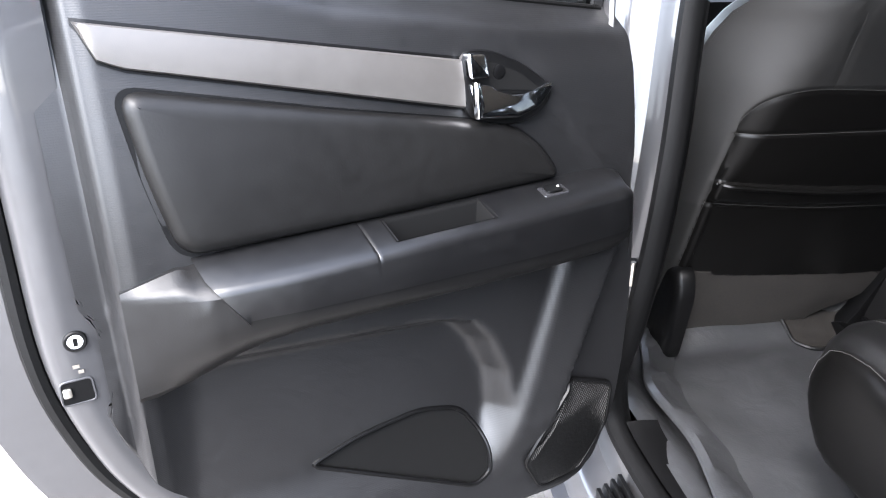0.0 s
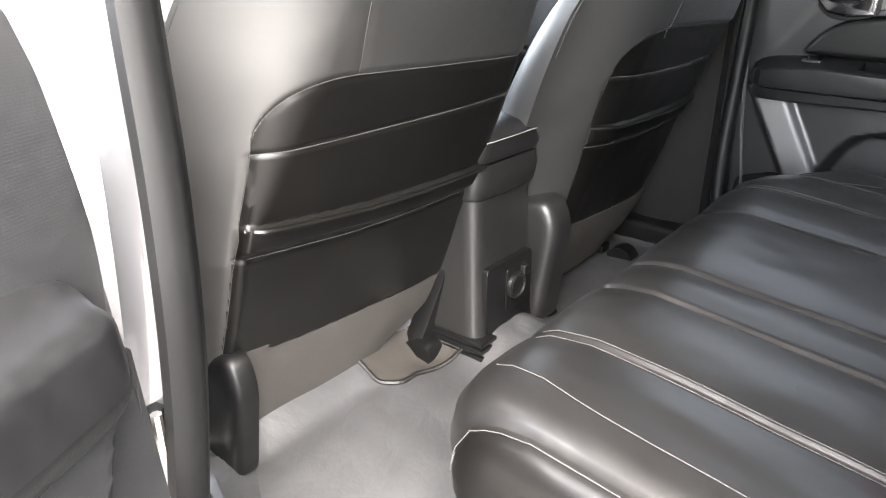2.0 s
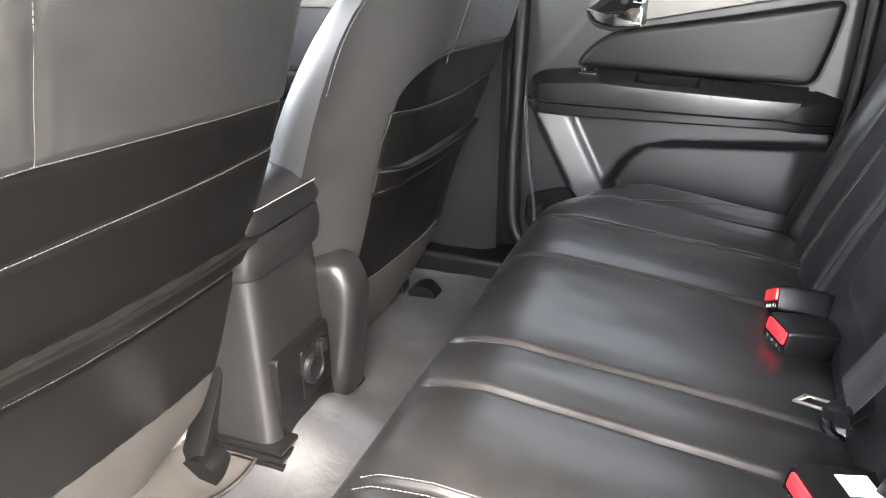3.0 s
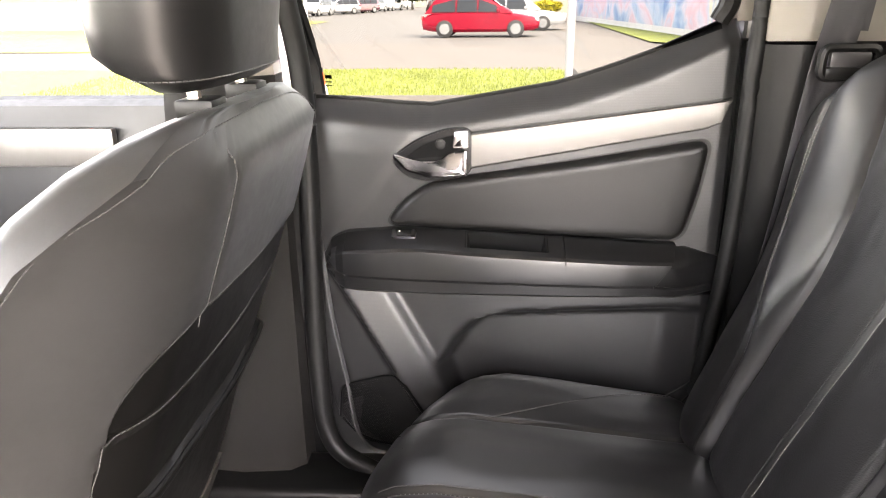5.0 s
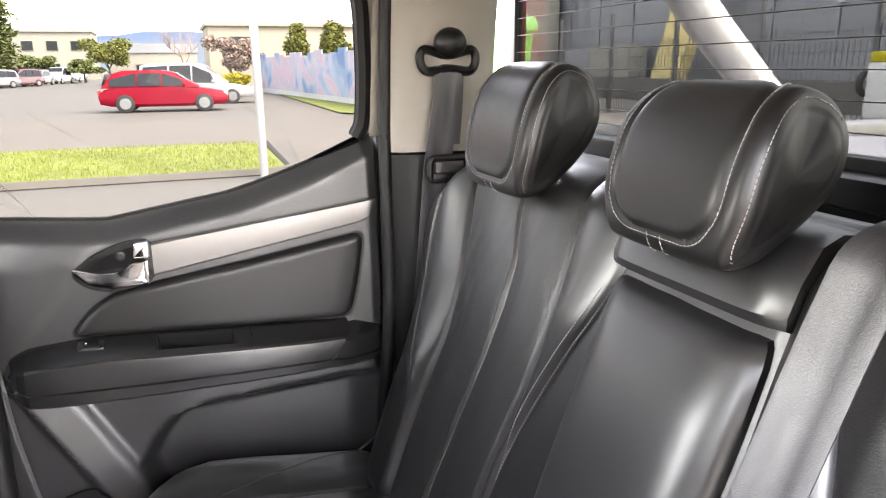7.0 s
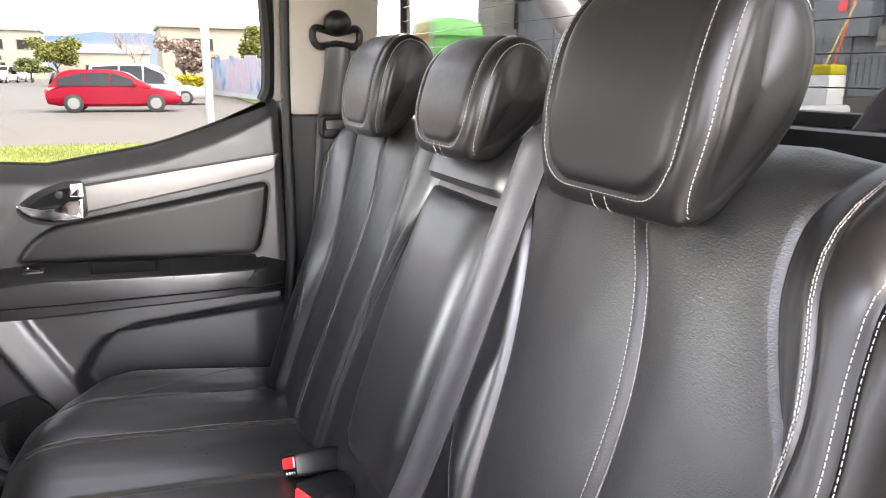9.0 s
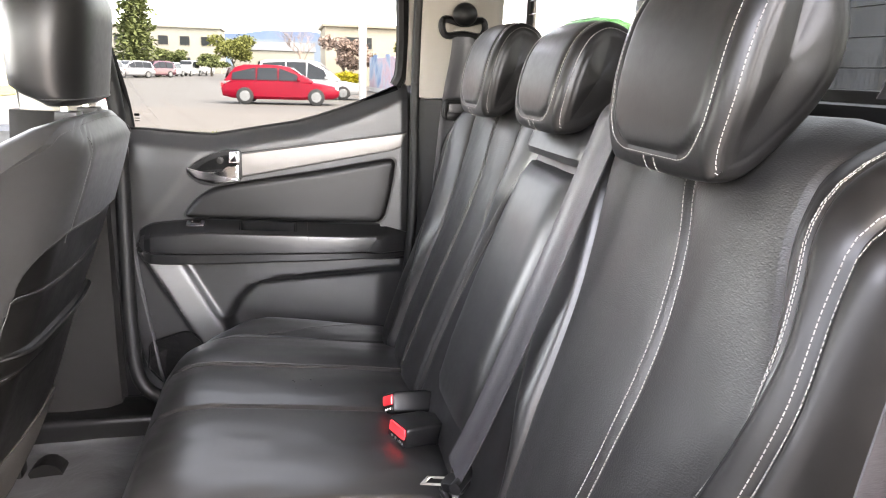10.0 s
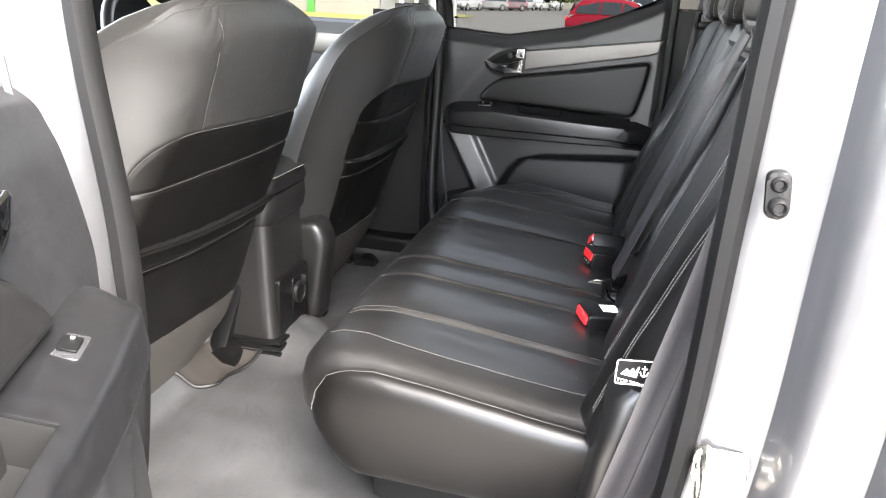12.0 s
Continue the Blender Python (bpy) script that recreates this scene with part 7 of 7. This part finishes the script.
def make_tree(x, y, kind, h, w, label, seed):
    rng = random.Random(seed)
    t = empty("tree", label, "tree", at=pose(x, y, G))
    if kind == "conifer":
        part("trunk", tube([(0, 0, 0), (0.05, 0, h * 0.5), (0, 0, h * 0.95)], 0.22, 8, up=(0, 1, 0)), BARK, t)
        bm = bmesh.new()
        n = 26
        for k in range(n):
            z = 0.8 + (h - 0.9) * k / n
            r = w * (1 - k / n) ** 0.8 * rng.uniform(0.8, 1.1)
            for a in np.linspace(0, 6.28, 14)[:-1] + rng.uniform(0, 1):
                ln = r * rng.uniform(0.7, 1.1)
                for m in range(16):
                    f = (m + rng.random()) / 16
                    c = Vector((math.cos(a) * ln * f, math.sin(a) * ln * f, z - 0.25 * ln * f + rng.uniform(-0.2, 0.2)))
                    s = 0.16 * h / 9
                    u = Vector((rng.uniform(-1, 1), rng.uniform(-1, 1), rng.uniform(-0.7, 0.2))).normalized() * s * 1.6
                    v = u.cross(Vector((rng.uniform(-1, 1), rng.uniform(-1, 1), 1))).normalized() * s * 0.6
                    bm.faces.new([bm.verts.new(c + q) for q in (-u, v, u, -v)])
        part("crown", bm, LEAF, t, "dense dark needles", smooth=False)
    elif kind == "bare":
        part("trunk", limbs((0, 0, 0), h * 0.42, 0.15, 6, 0.75, rng, 3), TWIG, t, "bare grey branches")
    else:
        part("trunk", limbs((0, 0, 0), h * 0.45, 0.14, 3, 0.9, rng, 1), BARK, t)
        bm = bmesh.new()
        for _ in range(14):
            a, q = rng.uniform(0, 6.28), rng.uniform(0.1, 0.75)
            foliage(bm, (math.cos(a) * w * q, math.sin(a) * w * q, h * rng.uniform(0.45, 0.85)), (w * 0.42, w * 0.42, h * 0.17), 330, 0.09 * w ** 0.5, 0, rng)
        part("crown", bm, {"leafy": LEAF_OLIVE, "dark": LEAF, "yellow": LEAF_YELLOW, "twiggy": TWIG}[kind], t, "loose clumps of small leaves", smooth=False)


make_tree(75, 14.35, "conifer", 12.5, 2.9, "tall dark green conifer behind the parked cars", 1)
make_tree(70, 4.7, "leafy", 4.4, 2.5, "round olive-green tree beside the car park", 2)
make_tree(78, -1.6, "bare", 8.0, 2.5, "bare winter tree against the sky", 3)
make_tree(45, -3.6, "yellow", 1.3, 1.2, "low yellow-green clipped shrub", 4)
make_tree(50, -4.0, "twiggy", 3.6, 2.0, "reddish bare shrub by the beige wall", 5)
make_tree(40, -6.6, "leafy", 4.0, 1.2, "upright dark shrub behind the painted fence", 6)
make_tree(36, -8.2, "leafy", 4.2, 1.1, "narrow dark shrub behind the painted fence", 7)
make_tree(32, -8.6, "leafy", 4.2, 0.8, "narrow green shrub behind the painted fence", 8)
make_tree(88, 13, "dark", 3.0, 2.2, "dark bush before the white flats", 9)
make_tree(86, 8.5, "dark", 2.6, 2.4, "dark bush before the white flats", 10)
make_tree(92, 30, "leafy", 3.4, 3.0, "green hedge bush before the grey house", 11)


def make_building(name, x, y, ln, dp, h, wall, label, windows=(), roof=WALL_GREY, rz=0, gable=0.0):
    """A block with its long side across x; windows: rows of (along, sill, width, height)."""
    b = empty(name, label, "building", at=pose(x, y, G, 0, 0, rz))
    part("wall", boxed(0, dp, -ln / 2, ln / 2, 0, h, 0.02), wall, b)
    if gable:
        bm = bmesh.new()
        loft(bm, [[(-0.3, yy, h), (dp / 2, yy, h + gable), (dp + 0.3, yy, h)] for yy in (-ln / 2 - 0.3, ln / 2 + 0.3)])
        part("roof", bm, roof, b)
    else:
        part("roof", boxed(-0.3, dp + 0.2, -ln / 2 - 0.2, ln / 2 + 0.2, h, h + 0.25, 0.03), roof, b)
    for a, s, w, hh in windows:
        win = part("window", boxed(-0.06, 0.02, a - w / 2, a + w / 2, s, s + hh, 0.01), WALL_WHITE, b)
        part("pane", boxed(-0.08, -0.05, a - w / 2 + 0.08, a + w / 2 - 0.08, s + 0.08, s + hh - 0.08, 0.0), CAR_GLASS, win, smooth=False)
    return b


rows = [(a, s, 1.5, 1.4) for a in (-6, -3, 0, 3, 6) for s in (0.9, 3.9)]
make_building("apartment_building", 112, 17.5, 16, 9, 6.4, WALL_WHITE, "white two-storey flats with dark windows", rows, WALL_WHITE)
make_building("apartment_building", 118, 31, 12, 9, 6.6, WALL_WHITE, "white flats partly behind the conifer", [(a, s, 1.4, 1.3) for a in (-4, -1, 2) for s in (1, 4.2)], WALL_WHITE)
make_building("house", 100, 38, 12, 8, 3.4, WALL_WHITE, "low house with a grey gable roof", [(-3, 1, 1.6, 1.2), (2, 1, 1.6, 1.2)], WALL_GREY, 0, 2.2)
make_building("house", 130, 2, 14, 8, 4.0, WALL_WHITE, "pale low house near the water", [(-3, 1, 1.6, 1.2), (2, 1, 1.6, 1.2)], WALL_GREY, 0, 1.6)
make_building("shed", 58, -10.5, 15, 8, 4.6, WALL_BEIGE, "beige flat-roofed building with one window", [(4.8, 2.9, 2.2, 1.0)], WALL_BEIGE)
make_building("shop", 36, 20, 12, 14, 5.8, WALL_WHITE, "long shop building, white below and red above", [], WALL_RED)
bm = boxed(35.6, 36, 14.2, 26, G + 1.75, G + 6.0, 0.02)
red = thing("shop_fascia", bm, WALL_RED, "red upper cladding along the shop front", "fascia")
for a, w in ((16.5, 1.6), (19.0, 0.8)):
    part("sign_bar", boxed(35.52, 35.6, a - w / 2, a + w / 2, 3.0, 3.35, 0.01), CONE_WHITE, red)
part("green_door", boxed(35.9, 36.0, 17.0, 17.4, G, G + 1.4, 0.01), GREEN_BIN, red)
sg = empty("sign_board", "red and white sign board on white posts", "sign", at=pose(26, 7.6, G))
part("board", boxed(-0.04, 0.04, -1.2, 0.9, 2.1, 4.6, 0.01), WALL_RED, sg)
part("panel", boxed(-0.06, -0.03, -0.5, 0.3, 2.6, 3.2, 0.0), CONE_WHITE, sg)
part("post", tube([(0, -0.9, 0), (0, -0.9, 2.2)], 0.07, 8, up=(0, 1, 0)), CONE_WHITE, sg)
part("post", tube([(0, 0.6, 0), (0, 0.6, 2.2)], 0.07, 8, up=(0, 1, 0)), CONE_WHITE, sg)


def make_fence_mural():
    m = material("mural_paint", (0.3, 0.3, 0.3), 0.8, mottle=0.1, mottle_scale=0.9, spec=0.2)
    nt = m.node_tree
    tc, no, cr = nt.nodes.new("ShaderNodeTexCoord"), nt.nodes.new("ShaderNodeTexNoise"), nt.nodes.new("ShaderNodeValToRGB")
    no.inputs["Scale"].default_value, no.inputs["Detail"].default_value, no.inputs["Distortion"].default_value = 0.42, 3, 1.2
    nt.links.new(tc.outputs["Object"], no.inputs["Vector"])
    nt.links.new(no.outputs[0], cr.inputs[0])
    ramp = cr.color_ramp
    stops = [(0.30, (0.10, 0.16, 0.27)), (0.40, (0.22, 0.27, 0.34)), (0.47, (0.34, 0.30, 0.34)), (0.53, (0.36, 0.24, 0.27)), (0.60, (0.25, 0.29, 0.36)), (0.70, (0.38, 0.34, 0.25))]
    ramp.elements[0].position, ramp.elements[0].color = stops[0][0], (*stops[0][1], 1)
    ramp.elements[1].position, ramp.elements[1].color = stops[-1][0], (*stops[-1][1], 1)
    for pos, c in stops[1:-1]:
        ramp.elements.new(pos).color = (*c, 1)
    nt.links.new(cr.outputs[0], nt.nodes["Principled BSDF"].inputs["Base Color"])
    f = empty("painted_fence", "board fence painted with a blue and pink landscape mural", "fence")
    a, b = Vector((46, -5.2, G)), Vector((19.5, -7.2, G))
    n = 22
    for i in range(n):
        p, q = a.lerp(b, i / n), a.lerp(b, (i + 0.985) / n)
        h = 2.15 + 0.12 * math.sin(i * 1.9)
        d = (q - p).normalized()
        s = Vector((-d.y, d.x, 0)) * 0.03
        bm = bmesh.new()
        lo = [p - s, q - s, q + s, p + s]
        loft(bm, [[v + Vector((0, 0, z)) for v in lo] for z in (0.0, 0.28)])
        part("board", bm, CONE_WHITE, f)
        bm = bmesh.new()
        loft(bm, [[v + Vector((0, 0, z)) for v in lo] for z in (0.28, 0.9)])
        part("board", bm, m, f)
        bm = bmesh.new()
        loft(bm, [[v + Vector((0, 0, z)) for v in lo] for z in (0.9, h)])
        part("board", bm, m, f)


make_fence_mural()

# hills and sea on the skyline
bm = bmesh.new()
rows = []
for i in range(121):
    a = radians(-40 + i)
    r = 850
    h = 34 + 14 * noise.noise(Vector((i * 0.09, 0, 2))) + 5 * noise.noise(Vector((i * 0.4, 1, 2)))
    h *= smoothstep(-30, -8, -40 + i) * 0.85 + 0.15
    rows.append([(r * math.cos(a), r * math.sin(a), z) for z in (-2, h)])
loft(bm, rows, closed=False)
thing("backdrop_hills", bm, HILL, "hazy blue hills across the water", "hills", kind="structure", smooth=False)
bm = bmesh.new()
loft(bm, [[(560 * math.cos(a), 560 * math.sin(a), z) for z in (-2, 20)] for a in np.linspace(-0.5, 0.5, 30)], closed=False)
thing("backdrop_water", bm, SEA, "pale strip of sea below the hills", "sea", kind="structure", smooth=False)


def make_rear_yard():
    b = empty("warehouse", "dark grey clad building with yellow column behind the fence", "building")
    for i in range(26):
        x = 2 + 1.5 * i
        part("panel", boxed(x, x + 1.47, -22.2, -22 + 0.06 * (i % 2), G, 9, 0.01), CLAD_DARK, b)
    bm = bmesh.new()
    loft(bm, [[(x - w, -20.6, z), (x + w, -20.6, z), (x + w, -20.0, z), (x - w, -20.0, z)] for x, w, z in ((25.6, 0.85, G), (25.35, 0.85, 0.55), (23.9, 0.9, 4.0), (21.9, 0.9, 9))])
    part("column", bm, YELLOW, b, "faded yellow slanted column")
    part("pillar", boxed(37.2, 38.9, -21.6, -20.2, G, 9, 0.03), WALL_WHITE, b, "pale column beside the doorway")
    part("doorway", boxed(39.0, 41.6, -21.9, -21.4, G, 9, 0.02), CLAD_DARK, b, "dark opening")
    part("apron", boxed(8, 44, -21.9, -18.6, G, 0.36, 0.03), CONCRETE, b, "pale concrete apron")
    part("vent_box", boxed(28.2, 31.6, -21.2, -20.2, 0.36, 1.9, 0.03), WALL_WHITE, b, "pale box on the apron")
    part("vent_box", boxed(32.0, 34.3, -21.2, -20.4, 0.36, 1.7, 0.03), CLAD_DARK, b, "dark box on the apron")
    part("meter_box", boxed(14.3, 15.6, -21.6, -21.0, 2.2, 4.2, 0.03), CLAD_DARK, b, "grey meter box")
    part("warning_sign", boxed(15.1, 15.4, -20.99, -20.96, 3.0, 3.3, 0.0), RED, b, "small red sign", smooth=False)
    part("wall_outlet", boxed(13.9, 14.2, -21.6, -21.3, 1.9, 2.5, 0.02), WALL_WHITE, b)
    for x in (17.2, 18.4, 21.6):
        part("wall_light", boxed(x - 0.12, x + 0.12, -22.0, -21.8, 3.0, 3.06, 0.01), CONE_WHITE, b)
    f = empty("yard_fence", "dark wire mesh fence before the warehouse", "fence")
    for x, top in ((9.92, 2.9), (12.94, 2.5), (16.0, 2.5), (19.1, 2.5), (22.2, 2.5)):
        part("post", boxed(x - 0.05, x + 0.05, -13.05, -12.95, G, top, 0.005), FENCE, f)
    for z in (G + 0.15, 0.55, 1.2, 1.62):
        part("rail", boxed(3, 24, -13.02, -13.0, z - 0.012, z + 0.012, 0.0), FENCE, f, smooth=False)
    rng = random.Random(5)
    for i in range(150):
        x = 3 + 21 * i / 150
        part("wire", boxed(x - 0.009, x + 0.009, -13.015, -13.0, G, 1.55 + rng.choice((0, 0.1, 0.2)), 0.0), FENCE, f, smooth=False)
    pad = boxed(6.6, 11.0, -6.0, -3.0, G, 0.2, 0.03)
    thing("pavement_pad", pad, CONCRETE, "raised concrete pad beside the yard", "pavement", kind="structure")
    w = empty("wheelie_bin", "large green lidded wheelie bin on a concrete pad", "bin", at=pose(8.0, -3.75, 0.2))
    bm = bmesh.new()
    loft(bm, [[(p, q, z) for p, q in rounded([(-a, -a), (a, -a), (a, a), (-a, a)], 0.05, 3)] for a, z in ((0.25, 0.05), (0.33, 1.22))])
    part("body", bm, GREEN_BIN, w)
    bm = bmesh.new()
    loft(bm, [[(p * s, q * s, z) for p, q in rounded([(-0.36, -0.38), (0.36, -0.38), (0.36, 0.36), (-0.36, 0.36)], 0.06, 3)] for s, z in ((1, 1.20), (1, 1.27), (0.93, 1.36), (0.6, 1.42), (0.2, 1.44))])
    part("lid", bm, GREEN_BIN, w, "domed green lid")
    t = empty("cleaning_cart", "pale cart with yellow bucket and orange broom", "cart", at=pose(9.2, -12.6, G))
    part("body", boxed(-0.38, 0.34, -0.25, 0.25, 0.45, 1.5, 0.05), CONE_WHITE, t)
    part("bucket", boxed(-0.34, 0.36, -0.28, 0.2, 1.5, 1.70, 0.05), LEAF_YELLOW, t, "yellow bucket")
    part("broom", tube([(-0.2, 0, 1.5), (-0.5, 0, 2.95)], 0.018, 8, up=(0, 1, 0)), ORANGE, t, "orange broom handle")
    part("broom", tube([(-0.05, 0.1, 1.5), (-0.62, 0.1, 2.9)], 0.018, 8, up=(0, 1, 0)), YELLOW, t, "pale wooden handle")
    part("wheel", tube([(0.44, 0.1 + 0.2 * math.cos(a), 1.1 + 0.2 * math.sin(a)) for a in np.linspace(0, 6.283, 17)[:-1]], 0.07, 6, up=(1, 0, 0), closed=True), TYRE, t)
    for x in (-0.3, 0.26):
        part("leg", boxed(x - 0.03, x + 0.03, -0.2, 0.2, 0, 0.5, 0.01), CONE_WHITE, t)
    # cargo tub: cover, headboard rail and sports bar
    bm = bmesh.new()
    rows = [[(x, y, 0.80 + 0.02 * (1 - (x / 0.8) ** 2) + 0.006 * math.sin(y * 9)) for x in np.linspace(-0.83, 0.83, 13)] for y in np.linspace(-0.45, -1.95, 20)]
    loft(bm, rows, closed=False)
    thing("tonneau_cover", bm, COVER, "grey soft tonneau cover over the cargo tub", "tonneau cover", kind="structure")
    thing("headboard", boxed(-0.86, 0.86, -0.44, -0.38, 0.3, 0.84, 0.015), PAINT, "silver front wall of the cargo tub", "car body", kind="structure")
    s = empty("sports_bar", "brushed steel tubular sports bar over the cargo tub", "sports bar")
    for k in (-1, 1):
        part("leg", tube(smooth_line([(k * 0.76, -1.06, 0.78), (k * 0.755, -1.0, 0.86), (k * 0.72, -0.72, 1.08), (k * 0.66, -0.52, 1.24), (k * 0.6, -0.48, 1.28)], 6), 0.042, 16), TUBE_STEEL, s)
        part("foot", boxed(k * 0.76 - 0.05, k * 0.76 + 0.05, -1.14, -0.98, 0.77, 0.80, 0.008), TUBE_STEEL, s)
    part("hoop", tube([(-0.6, -0.48, 1.28), (0.6, -0.48, 1.28)], 0.042, 16), TUBE_STEEL, s)
    part("sticker", boxed(0.18, 0.24, -0.462, -0.43, 0.8405, 0.8415, 0.0), LEAF_YELLOW, s, smooth=False)


make_rear_yard()
